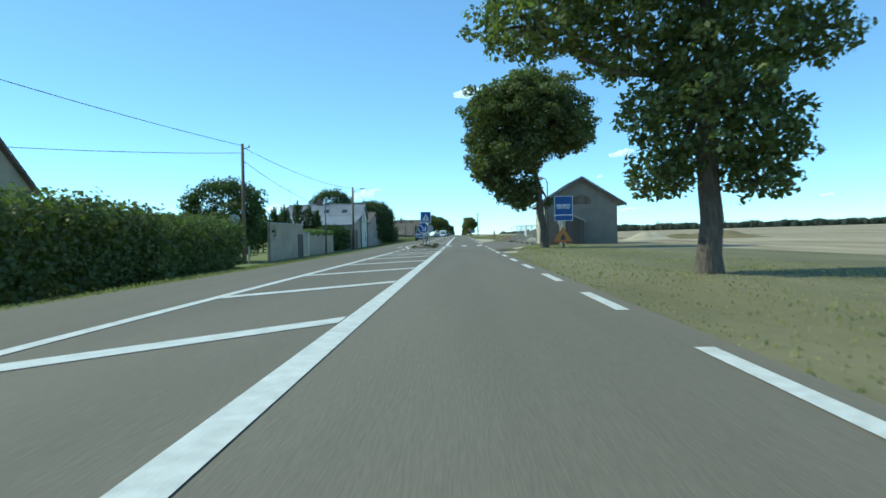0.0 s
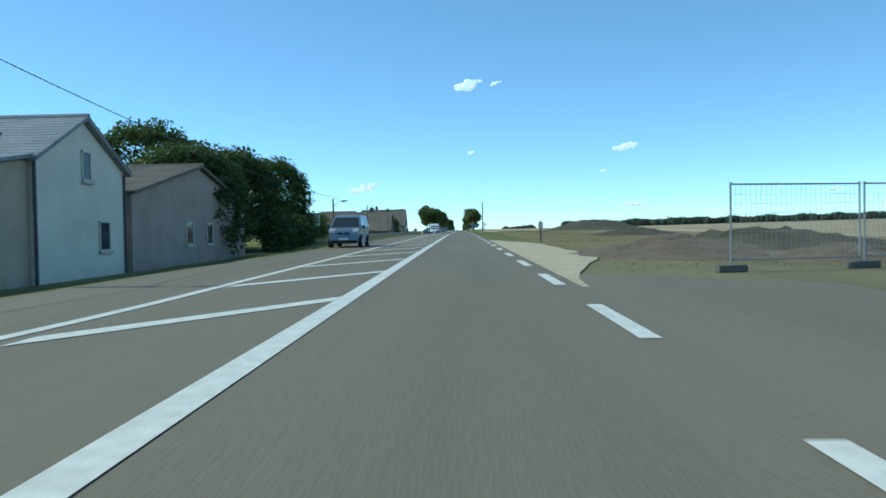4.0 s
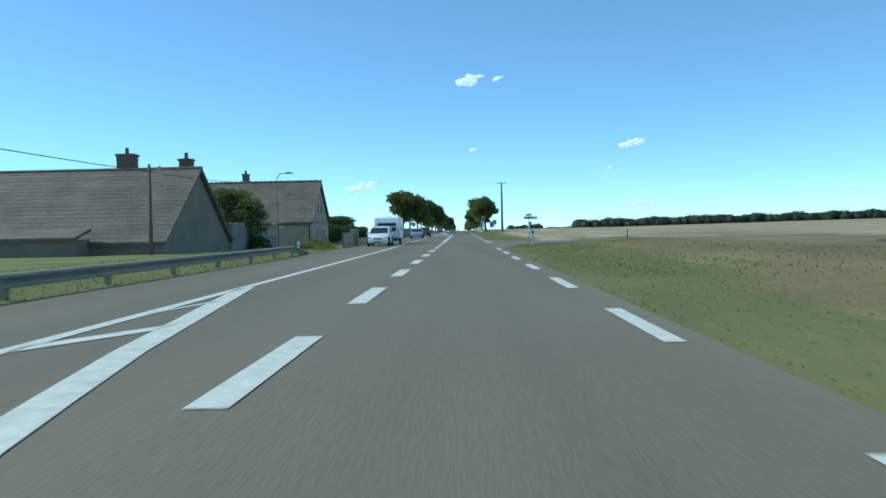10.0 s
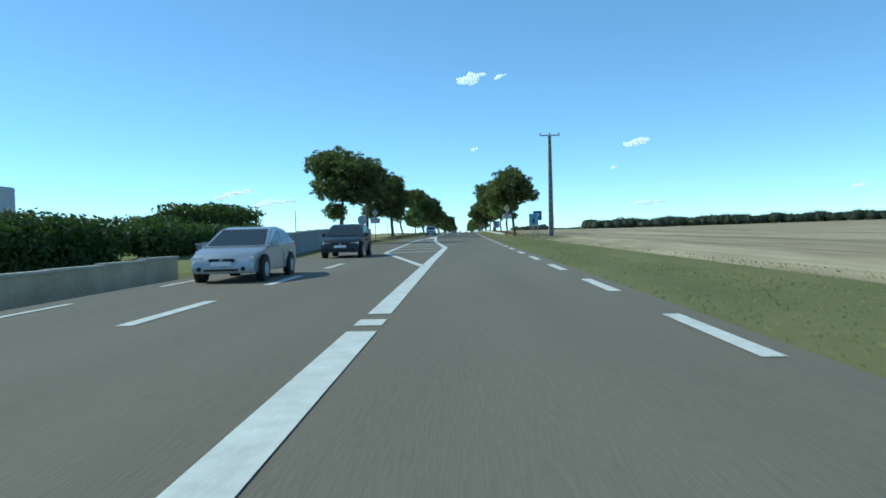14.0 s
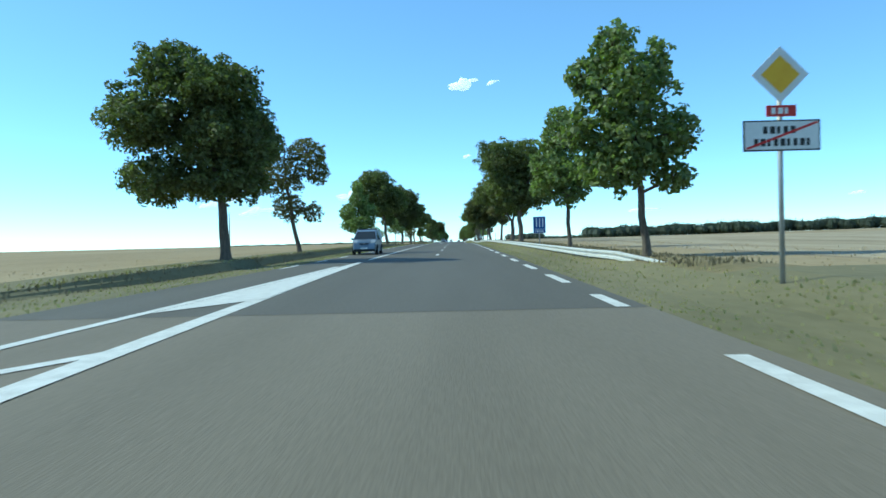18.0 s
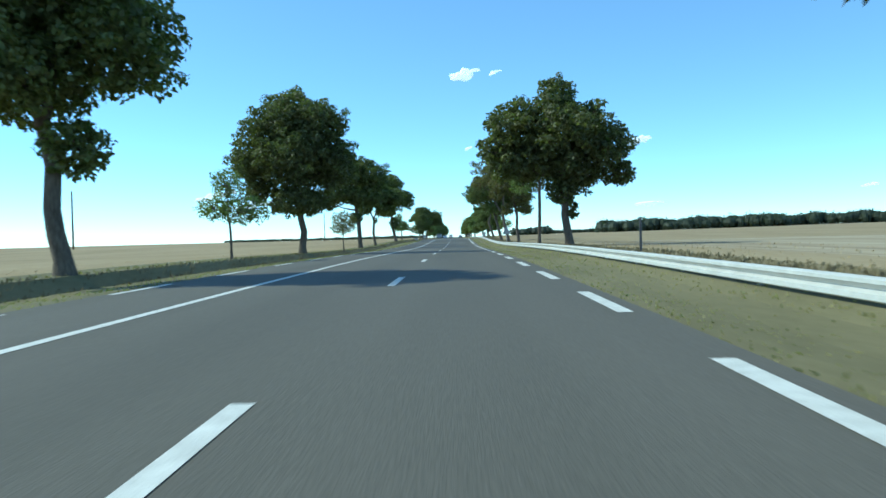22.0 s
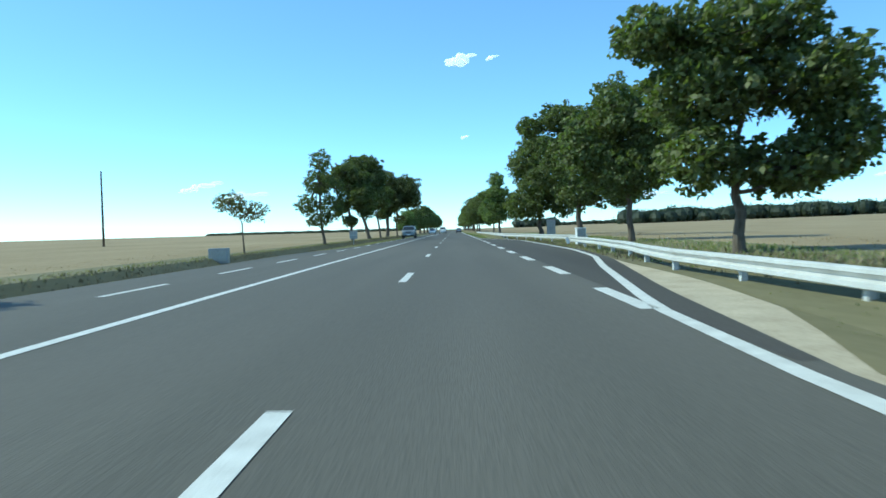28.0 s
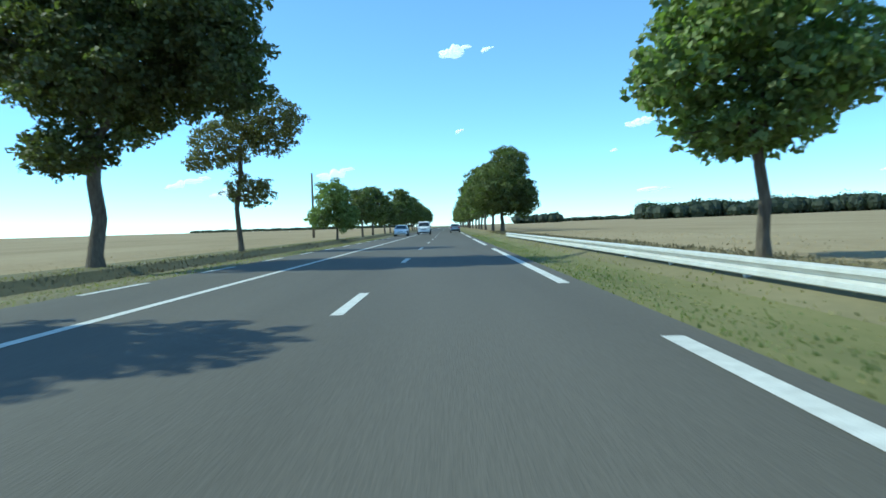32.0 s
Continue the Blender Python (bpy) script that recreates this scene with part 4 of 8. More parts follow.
maple(-11.81, 439.8, [(-0.01, 1.49)], [(-0.23, 6.77, 0.65, 0.89), (-0.15, 5.29, 1.06, 1.0), (-1.2, 3.89, 1.06, 1.0), (0.94, 3.84, 1.12, 1.12), (-0.05, 2.53, 2.01, 1.12)], LEAF_B, "maple with an airy light green crown beside the road", "full", False, False)
maple(-11.54, 455.8, [(-0.15, 1.01)], [(-0.22, 1.86, 0.77, 0.54), (0.62, 1.45, 0.57, 0.45), (-0.69, 1.6, 0.39, 0.45)], LEAF_B, "small young tree with thin foliage on a slender trunk", "young", False, False)
maple(-11.73, 472.8, [(-0.3, 1.9), (-0.49, 4.41)], [(-1.77, 10.18, 2.57, 1.64), (-3.09, 8.14, 2.07, 1.72), (-0.56, 8.18, 2.79, 2.29), (1.92, 6.78, 1.5, 1.86), (-3.23, 5.56, 1.36, 1.14), (-1.18, 5.58, 2.57, 1.21), (0.39, 3.67, 0.86, 0.93)], LEAF, "broad mature maple with a dense green crown on a forked trunk", "full", True, False)
maple(-11.66, 488.2, [(-0.03, 1.81)], [(-0.17, 3.69, 0.78, 0.84), (-0.91, 2.54, 0.84, 0.61), (0.5, 2.44, 1.34, 0.75)], LEAF_B, "small young tree with thin foliage on a slender trunk", "young", False, False)
maple(-11.77, 505.5, [(-0.13, 2.69)], [(-1.41, 9.0, 3.08, 1.59), (-3.54, 6.84, 1.74, 1.81), (-0.2, 6.84, 3.4, 2.44), (2.58, 6.55, 1.66, 2.02), (-0.09, 3.76, 2.34, 1.17), (-3.07, 4.8, 1.23, 1.06), (-0.6, 10.1, 2.4, 1.8)] + [(1.6, 9.3, 2.0, 1.7)], LEAF_D2, "broad mature maple with a very dense dark crown", "full", False, False)
maple(-11.2, 521.2, [(-0.05, 1.7)], [(0.0, 3.0, 1.05, 0.8), (0.25, 2.3, 0.95, 0.65), (-0.5, 2.2, 0.8, 0.6)], LEAF_RED, "small young tree with thin foliage on a slender trunk", "young", False, False)
maple(-11.99, 539.0, [(-0.15, 3.45), (-0.39, 4.54)], [(-2.87, 10.78, 1.78, 1.35), (-4.57, 8.96, 1.78, 1.56), (-1.04, 9.12, 3.1, 1.75), (1.65, 8.51, 2.1, 1.62), (-1.95, 6.47, 2.83, 1.21), (-3.67, 5.44, 1.48, 0.86), (0.75, 5.85, 2.16, 1.24), (-0.42, 3.59, 0.75, 0.75)], LEAF, "broad mature maple with a dense green crown on the verge", "full", False, False)
maple(-11.98, 554.6, [(-0.14, 2.96), (-0.2, 3.83)], [(-0.8, 8.39, 2.62, 1.12), (-2.43, 6.99, 1.4, 1.2), (0.89, 6.8, 2.23, 1.4), (3.07, 6.67, 1.36, 1.2), (-1.52, 5.13, 1.32, 0.81), (1.6, 5.04, 1.51, 0.81), (0.08, 3.44, 0.35, 0.35)], LEAF, "broad mature maple with a dense green crown on a forked trunk", "full", True, False)
maple(-11.80, 587.0, [(-0.73, 3.86)], [(-1.03, 10.47, 2.76, 1.72), (-3.97, 7.74, 1.72, 1.59), (-0.77, 7.82, 3.62, 2.14), (2.33, 7.56, 1.24, 1.59), (-1.89, 5.44, 2.07, 0.97), (-0.16, 3.33, 0.9, 1.24)], LEAF, "broad mature maple with a dense green crown on the verge", "full", False, False)
maple(-12.10, 604.0, [(-0.04, 1.75)], [(-0.43, 4.38, 0.81, 1.28), (-0.72, 2.72, 1.43, 1.05), (0.72, 3.01, 0.71, 1.05)], LEAF_B, "small young tree with thin foliage on a slender trunk", "young", False, False)
maple(-13.09, 619.0, [(0.0, 2.04)], [(-0.09, 3.7, 1.01, 0.54), (-1.1, 3.1, 0.85, 0.5), (0.67, 3.09, 0.97, 0.74), (-0.04, 2.53, 1.45, 0.39)], LEAF_RED, "small young tree with thin foliage on a slender trunk", "open", False, False)
maple(-12.34, 647.2, [(-0.08, 1.68)], [(-0.66, 2.78, 0.87, 0.59), (0.32, 2.26, 0.99, 0.56)], LEAF_RED, "small young tree with thin foliage on a slender trunk", "young", False, False)
maple(-11.65, 668.6, [(-0.21, 1.64), (-0.27, 5.48)], [(-0.17, 6.98, 0.88, 0.9), (-0.37, 5.21, 1.26, 1.15), (-1.31, 3.32, 0.99, 0.9), (0.66, 3.13, 1.1, 1.1), (-0.34, 2.06, 1.15, 0.6), (1.4, 4.61, 0.49, 0.66)], LEAF, "slender maple with a sparse open crown on the verge", "open", False, False)
maple(-11.80, 687.0, [(-0.04, 1.73), (-0.48, 4.31)], [(-0.57, 7.62, 1.72, 0.81), (-3.6, 5.9, 0.86, 0.51), (0.91, 6.83, 1.72, 0.81), (-1.79, 6.59, 1.61, 0.86), (1.05, 5.02, 1.67, 1.72), (-1.04, 3.9, 0.96, 1.07), (-0.24, 2.16, 0.9, 0.64), (1.52, 3.18, 0.9, 0.77)], LEAF, "broad mature maple with a dense green crown on the verge", "full", False, False)
maple(-11.84, 703.2, [(-0.9, 3.32)], [(-0.68, 9.72, 2.64, 1.29), (-1.44, 7.38, 2.88, 1.86), (1.23, 8.15, 1.08, 1.63), (-1.2, 4.61, 1.15, 1.08)] + [(1.3, 5.9, 1.1, 1.2), (1.3, 7.6, 1.0, 1.1)], LEAF, "broad mature maple with a dense green crown on a forked trunk", "full", True, False)
maple(-11.97, 719.3, [(-0.42, 3.21), (-0.52, 3.87)], [(-2.25, 6.93, 1.37, 1.16), (0.25, 6.9, 2.15, 0.95), (-2.71, 5.38, 1.1, 1.1), (-0.2, 5.3, 2.1, 1.26), (-1.83, 4.17, 0.89, 0.53)], LEAF, "broad mature maple with a dense green crown on a forked trunk", "full", True, False)
maple(-12.46, 736.0, [(0.02, 2.91), (0.15, 4.27)], [(-0.44, 9.74, 2.42, 1.88), (3.03, 8.47, 3.05, 2.27), (0.63, 6.79, 3.71, 2.58), (4.92, 6.55, 1.25, 1.8), (-2.3, 7.5, 1.95, 1.9), (-1.9, 9.0, 1.8, 1.4), (-0.65, 3.91, 1.64, 0.86)], LEAF_D2, "broad mature maple with a very dense dark crown", "full", True, False)
maple(-11.91, 751.8, [(-0.15, 2.39), (0.13, 5.82)], [(1.44, 7.33, 2.26, 1.32), (-0.65, 5.84, 1.82, 1.44), (1.94, 6.39, 1.32, 1.19), (0.51, 3.31, 1.44, 0.88), (-2.26, 4.95, 0.75, 0.56)], LEAF_RED, "sparse olive-tinged maple with a thin open crown on the verge", "open", False, False)
maple(-11.80, 786.5, [(-0.04, 1.47)], [(-0.23, 4.49, 1.74, 1.62), (-1.58, 2.38, 1.62, 1.16), (0.85, 2.31, 1.62, 1.39)], LEAF_B, "maple with an airy light green crown beside the road", "full", False, False)
maple(-46.5, 254.7, [(0.1, 2.3), (0.0, 3.4)], [(0.0, 7.6, 2.6, 2.3), (-2.2, 6.6, 1.9, 1.9), (2.2, 6.4, 1.9, 2.0), (0.0, 5.2, 3.0, 1.7), (0.0, 9.1, 1.8, 1.1), (-1.9, 4.5, 1.5, 1.1), (2.1, 4.5, 1.5, 1.1)], LEAF, "round leafy tree beside the farm", "full", False, False)
for k in range(18):
    tree(5.7 + 0.2 * math.sin(k * 5.0), 812 + 16.5 * k, 9.2 + 1.2 * math.sin(k * 2.3), 7.0, ("far", "far_b", "far_c")[k % 3], BIG)
    tree(-11.9 + 0.2 * math.cos(k * 3.0), 808 + 17.0 * k, (6.2 if k < 5 else 9.4) + 1.2 * math.sin(k * 1.7), 5.6 if k < 5 else 8.0, ("far_c", "far", "far_b")[k % 3], BIG)
strip("lay_by", 612.5, 688, lambda y: 1.9, lambda y: max(1.95, road_right(y) - 0.02), ASPHALT_DARK, 0.006, road_b, step=2.0, seg=2)


# ---- guard rails ----
def guard_rail(y0, y1, x, top, label, flare0=0.0, flare1=0.0, drop0=False, steel=None, drop1=False):
    """A W-section steel rail in 4 m lengths on posts; the ends may swing away from the road."""
    th = thing("guard_rail", x, (y0 + y1) / 2, gz((y0 + y1) / 2), label, "guard rail", "guard rails")
    ox, oy, oz = x, (y0 + y1) / 2, gz((y0 + y1) / 2)
    side = 1 if x > 0 else -1

    def where(y):
        off = side * (flare0 * (1 - ease((y - y0) / 12)) + flare1 * ease((y - y1 + 12) / 12))
        t = top - (0.42 * (1 - ease((y - y0) / 8)) if drop0 else 0)
        if drop1:
            t -= 0.45 * ease((y - y1 + 3) / 3)
        if x > 0:
            off += max(0.0, road_right(y) - 3.6)
        return x + off - ox, y - oy, gz(y) + t - oz
    prof = [(0.0, 0.0), (-0.05, -0.004), (-0.1, -0.026), (-0.1, -0.075), (-0.01, -0.145), (-0.01, -0.155), (-0.1, -0.192), (-0.1, -0.262), (-0.05, -0.286), (0.0, -0.29)]
    n = max(2, round((y1 - y0) / 4))
    for i in range(n):
        a, b = y0 + (y1 - y0) * i / n, y0 + (y1 - y0) * (i + 1) / n + 0.12
        g = Geo()
        for y in (a, b):
            px, py, pz = where(y)
            for dx, dz in prof:
                g.v.append((px + side * (dx - (0.004 if i % 2 else 0)), py, pz + dz))
            for dx, dz in reversed(prof):
                g.v.append((px + side * (dx + 0.006), py, pz + dz))
        k = 2 * len(prof)
        for j in range(k):
            g.f.append((j, (j + 1) % k, k + (j + 1) % k, k + j))
            g.mi.append(0)
        part("beam", g, steel or GALV, th, smooth=False)
        px, py, pz = where(a + 0.3)
        gzl = ground_z(px + ox, a + 0.3) - oz
        part("post", Geo().box(px + side * 0.02, px + side * 0.14, py - 0.06, py + 0.06, gzl - 0.1, pz - 0.02), steel or GALV, th)
    return th


guard_rail(371.0, 647.7, 4.3, 0.5, "long galvanised steel guard rail on short posts above dry grass", flare0=0.9, drop0=True)
guard_rail(651.0, 770.0, 4.3, 0.52, "long galvanised steel guard rail on short posts above dry grass", flare0=1.4)
guard_rail(137.0, 235.5, -8.6, 0.5, "weathered dull grey steel guard rail along the grassy verge", flare1=0.25, drop1=True, steel=mat("weathered_steel", (0.24, 0.22, 0.165), (0.36, 0.335, 0.26), scale=1.5, fine=20, rough=0.7, metal=0.2, bump=0.05))


# ---- poles, wires, lamps ----
def wooden_pole(x, y, h, label, arm=0.0, r=0.12, lamp=False, tee=False, material=None, z=None):
    th = thing("utility_pole", x, y, ground_z(x, y) if z is None else z, label, "utility pole", "utility poles")
    part("pole", Geo().tube((0, 0, -0.3), (0, 0, h), r * 1.2, r * 0.8, 12), material or WOOD_POLE, th, smooth=True)
    if tee:
        part("crossarm", Geo().box(-1.0, 1.0, -0.06, 0.06, h - 0.12, h), GREY_METAL, th, bevel=0.01)
        for dx in (-0.95, -0.5, 0.5, 0.95):
            part("insulator", Geo().tube((dx, 0, h), (dx, 0, h + 0.16), 0.04, 0.06, 8), GREY_METAL, th)
    if arm:
        part("bracket", Geo().tube((0, 0, h - 0.35), (arm, 0, h - 0.25), 0.03, 0.025, 6), GREY_METAL, th)
        part("insulator", Geo().tube((arm, 0, h - 0.28), (arm, 0, h - 0.1), 0.05, 0.05, 8), GREY_METAL, th)
    if lamp:
        part("lamp_arm", Geo().tube((0, 0, h - 0.9), (0.5, -0.1, h - 0.35), 0.03, 0.025, 6).tube((0.5, -0.1, h - 0.35), (1.1, -0.15, h - 0.25), 0.025, 0.025, 6), GREY_METAL, th)
        g = Geo()
        g.prism([(1.0, -0.07), (1.62, -0.02), (1.62, 0.03), (1.3, 0.1), (1.0, 0.08)], "y", -0.28, -0.02)
        g.v = [(a, b, c + h - 0.27) for a, b, c in g.v]
        part("lamp_head", g, GREY_METAL, th, bevel=0.02)
    return th


def street_lamp(x, y, h, reach, label, z=None, globe=False, slim=False):
    th = thing("street_lamp", x, y, ground_z(x, y) if z is None else z, label, "street lamp", "street lamps")
    part("pole", Geo().tube((0, 0, -0.2), (0, 0, h - 0.4), 0.045 if slim else 0.08, 0.03 if slim else 0.05, 10), WOOD_POLE if slim else DARK_METAL, th, smooth=True)
    part("arm", Geo().tube((0, 0, h - 0.4), (reach * 0.3, 0, h - 0.05), 0.04, 0.035, 8).tube((reach * 0.3, 0, h - 0.05), (reach, 0, h), 0.035, 0.03, 8), DARK_METAL, th, smooth=True)
    g = Geo()
    s = 1 if reach > 0 else -1
    if globe:
        bm = bmesh.new()
        bmesh.ops.create_uvsphere(bm, u_segments=14, v_segments=8, radius=0.3)
        me = bpy.data.meshes.new("lamp_head")
        bm.to_mesh(me)
        bm.free()
        me.materials.append(GREY_METAL)
        ob = part("lamp_head", me, None, th, at=(reach + s * 0.1, 0, h - 0.02))
        ob.scale = (1, 1, 0.6)
    else:
        part("lamp_head", g.prism([(0, -0.06), (s * 0.6, -0.03), (s * 0.6, 0.03), (s * 0.3, 0.1), (0, 0.08)], "y", -0.13, 0.13), GREY_METAL, th, at=(reach, 0, h), bevel=0.02)
    return th


def wire(a, b, sag, label="thin dark overhead cable slung between poles"):
    th = thing("overhead_cable", *a, label, "cable", "overhead cables")
    a, b = Vector(a), Vector(b)
    g = Geo()
    n = 14
    pts = [(b - a) * (i / n) + Vector((0, 0, -sag * 4 * (i / n) * (1 - i / n))) for i in range(n + 1)]
    g.pipe(pts, 0.018, 5)
    part("cable", g, DARK_METAL, th)
    return th


wooden_pole(-15.1, 49.5, 8.1, "weathered dark wooden utility pole behind the hedge", arm=0.45)
wooden_pole(-13.95, 92.7, 7.8, "dark wooden utility pole carrying a street lamp", lamp=True, r=0.14)
wooden_pole(-13.6, 155.0, 4.1, "wooden pole with a small street lamp on an arm", lamp=True, r=0.1)
wooden_pole(-14.7, 192.2, 4.6, "slim dark wooden utility pole on the lawn", arm=0.6, r=0.09)
wooden_pole(-15.15, 229.8, 4.35, "slim dark wooden utility pole before a farmhouse", arm=0.5, r=0.08)
wooden_pole(-12.1, 360.0, 6.8, "stout pole with a crossarm at the end of a wall", tee=True, r=0.17)
wooden_pole(-45.4, 700.0, 9.6, "bare utility pole standing in the stubble", tee=False, r=0.13)
wooden_pole(-73.3, 590.0, 11.0, "tall bare utility pole in the field", r=0.16)
wooden_pole(-18.9, 812.0, 8.9, "slim dark pole beyond the trees", r=0.15)
street_lamp(-13.5, 71.1, 5.4, 0.5, "plain dark street lamp beside a garden wall")
lamp_post = street_lamp(-15.25, 254.5, 6.75, 0.75, "slim curved dark street lamp carrying pale junction boxes", slim=True)
for bx, bz in ((0.3, 2.75), (-0.25, 2.55), (0.25, 2.3)):
    part("junction_box", Geo().box(bx - 0.18, bx + 0.18, -0.2, -0.06, bz, bz + 0.18), WHITE_WALL, lamp_post, bevel=0.02)
part("bracket", Geo().box(-0.45, 0.5, -0.06, -0.02, 2.66, 2.72), GREY_METAL, lamp_post)
street_lamp(7.75, 69.6, 6.3, -0.55, "dark street lamp with a domed head by the stone shed", globe=True)
wire((-15.1, 49.5, gz(49.5) + 7.4), (-22.0, 2.0, 8.6), 0.5)
wire((-15.1, 49.5, gz(49.5) + 7.3), (-13.95, 92.7, 7.75), 0.55)
wire((-15.1, 49.5, gz(49.5) + 6.4), (-20.2, 103.9, 6.4), 0.5)
wire((-15.1, 49.5, gz(49.5) + 6.9), (-30.0, 30.0, 6.2), 0.3)
wire((-14.7, 192.2, gz(192.2) + 4.3), (-13.6, 155.0, gz(155) + 4.5), 0.3)
wire((-14.7, 192.2, gz(192.2) + 4.3), (-15.15, 229.8, gz(229.8) + 4.2), 0.25)
wire((-13.6, 155.0, gz(155) + 4.5), (-13.95, 92.7, 7.6), 0.7)
wire((-15.15, 229.8, gz(229.8) + 4.2), (-15.2, 254.5, gz(254.5) + 5.2), 0.2)


def concrete_pole(x, y, h):
    """A precast H-section pole with slots between two chords."""
    th = thing("concrete_pole", x, y, ground_z(x, y), "tall slotted precast concrete power pole with a crossarm", "utility pole", "utility poles")
    for s in (-1, 1):
        g = Geo()
        g.prism([(s * 0.19, -0.3), (s * 0.27, -0.3), (s * 0.15, h), (s * 0.09, h)] if s > 0 else [(-0.27, -0.3), (-0.19, -0.3), (-0.09, h), (-0.15, h)], "y", -0.14, 0.14)
        part("chord", g, CONCRETE, th)
    k = 0
    z = 0.35
    while z < h - 0.5:
        w = 0.23 - 0.11 * z / h
        part("rung", Geo().box(-w, w, -0.08, 0.08, z, z + 0.14), CONCRETE, th)
        z += 0.62
        k += 1
    part("web", Geo().prism([(-0.2, 0.0), (0.2, 0.0), (0.1, h), (-0.1, h)], "y", 0.1, 0.125), mat("web_concrete", (0.24, 0.23, 0.2), (0.33, 0.31, 0.28), fine=20), th)
    part("crossarm", Geo().box(-1.0, 1.0, -0.07, 0.07, h - 0.1, h + 0.02), GREY_METAL, th)
    for dx in (-0.95, 0.0, 0.95):
        part("insulator", Geo().tube((dx, 0, h), (dx, 0, h + 0.22), 0.05, 0.07, 8), GREY_METAL, th)
    return th


concrete_pole(8.0, 349.3, 10.2)


# ---- signs ----
def post_of(th, h, r=0.035, material=None, z0=-0.15):
    return part("post", Geo().tube((0, 0.03, z0), (0, 0.03, h), r, r, 8), material or GREY_METAL, th, smooth=True)


def disc_geo(r, y0, y1, n=28, cz=0.0):
    return Geo().prism([(r * math.cos(2 * math.pi * i / n), cz + r * math.sin(2 * math.pi * i / n)) for i in range(n)], "y", y0, y1)


def plate(th, name, x0, x1, z0, z1, material, y=-0.02, thick=0.02, label=""):
    return part(name, Geo().box(x0, x1, y - thick, y, z0, z1), material, th, label)


def bars(th, x0, x1, z0, z1, n, material, y, name="lettering"):
    """Unreadable writing as plain bars."""
    w = (x1 - x0) / n
    for i in range(n):
        part(name, Geo().box(x0 + i * w, x0 + (i + 0.62 + 0.15 * math.sin(i * 2.1)) * w, y - 0.004, y, z0, z1), material, th)


def words(th, text, size, x, z, y, material, name="lettering"):
    cu = bpy.data.curves.new(name, 'FONT')
    cu.body, cu.size, cu.extrude, cu.align_x = text, size, 0.004, 'CENTER'
    tmp = bpy.data.objects.new("tmp", cu)
    scene.collection.objects.link(tmp)
    me = bpy.data.meshes.new_from_object(tmp.evaluated_get(bpy.context.evaluated_depsgraph_get()))
    bpy.data.objects.remove(tmp)
    me.materials.clear()
    me.materials.append(material)
    ob = part(name, me, None, th)
    ob.matrix_basis = pose(x, y, z, 90, 0, 0)
    return ob


def road_sign(x, y, label, dz=0.0, rz=0.0, name="road_sign"):
    return thing(name, x, y, ground_z(x, y) + dz, label, "road sign", "road signs", rz=rz)


# keep-right disc on the island
s = road_sign(-3.75, 64.9, "blue round sign with a slanting white arrow on a grey post", 0.2)
post_of(s, 2.0, 0.06)
part("rim", disc_geo(0.47, -0.03, -0.01, cz=1.62), WHITE, s)
part("disc", disc_geo(0.435, -0.036, -0.03, cz=1.62), BLUE, s)
g = Geo()
for quad in (((-0.26, 0.22), (-0.19, 0.26), (0.13, -0.08), (0.07, -0.14)), ((0.19, 0.1), (0.25, 0.12), (0.24, -0.24), (0.15, -0.2)), ((-0.1, -0.18), (-0.08, -0.24), (0.24, -0.24), (0.2, -0.15))):
    g.prism([(a * 1.08 - 0.02, b * 1.08 + 1.62) for a, b in reversed(quad)], "y", -0.042, -0.036)
part("arrow", g, WHITE, s)
# crossing sign
s = road_sign(-3.76, 70.2, "square blue crossing sign with a white triangle on a grey post", 0.2)
post_of(s, 3.0, 0.045)
plate(s, "border", -0.5, 0.48, 2.2, 3.18, WHITE)
plate(s, "panel", -0.47, 0.45, 2.23, 3.15, BLUE, -0.04, 0.006)
part("triangle", Geo().prism([(0.0, 2.98), (-0.34, 2.34), (0.34, 2.34)], "y", -0.052, -0.046), WHITE, s)
for k, dx in enumerate((-0.2, -0.07, 0.07, 0.2)):
    part("stripe", Geo().box(dx - 0.035, dx + 0.035, -0.056, -0.052, 2.37, 2.45), BLACK, s)
part("symbol", Geo().prism([(0.0, 2.82), (-0.04, 2.72), (-0.11, 2.48), (-0.03, 2.48), (0.0, 2.6), (0.05, 2.48), (0.11, 2.48), (0.05, 2.72)], "y", -0.056, -0.052), BLACK, s)
# backs of the signs for the other way
s = road_sign(-3.88, 74.0, "square sign seen from its bare grey back on a post", 0.2)
post_of(s, 3.1, 0.045)
plate(s, "panel", -0.48, 0.48, 2.12, 3.12, GREY_METAL, 0.02)
part("rib", Geo().box(-0.08, 0.08, -0.03, 0.0, 2.12, 3.12), GALV, s)
s = road_sign(-3.8, 79.1, "round sign seen from its bare grey back on a post", 0.2)
post_of(s, 1.95, 0.045)
part("disc", disc_geo(0.43, 0.0, 0.02, cz=1.58), GREY_METAL, s)
# blue village sign with a works triangle before it
s = road_sign(6.1, 47.2, "tall blue information panel with a white text block on one post", 0.0)
post_of(s, 3.3, 0.05)
plate(s, "border", -0.58, 0.58, 1.72, 3.3, WHITE)
plate(s, "panel", -0.55, 0.55, 2.12, 3.27, BLUE, -0.04, 0.006)
plate(s, "lower_panel", -0.55, 0.55, 1.75, 2.06, BLUE, -0.04, 0.006)
bars(s, -0.45, 0.45, 2.62, 2.78, 7, WHITE, -0.047)
bars(s, -0.42, 0.42, 2.5, 2.58, 9, WHITE, -0.047)
s = road_sign(5.9, 46.2, "triangular ochre roadworks warning sign leaning on its stand", 0.02)
post_of(s, 0.5, 0.03, DARK_METAL)
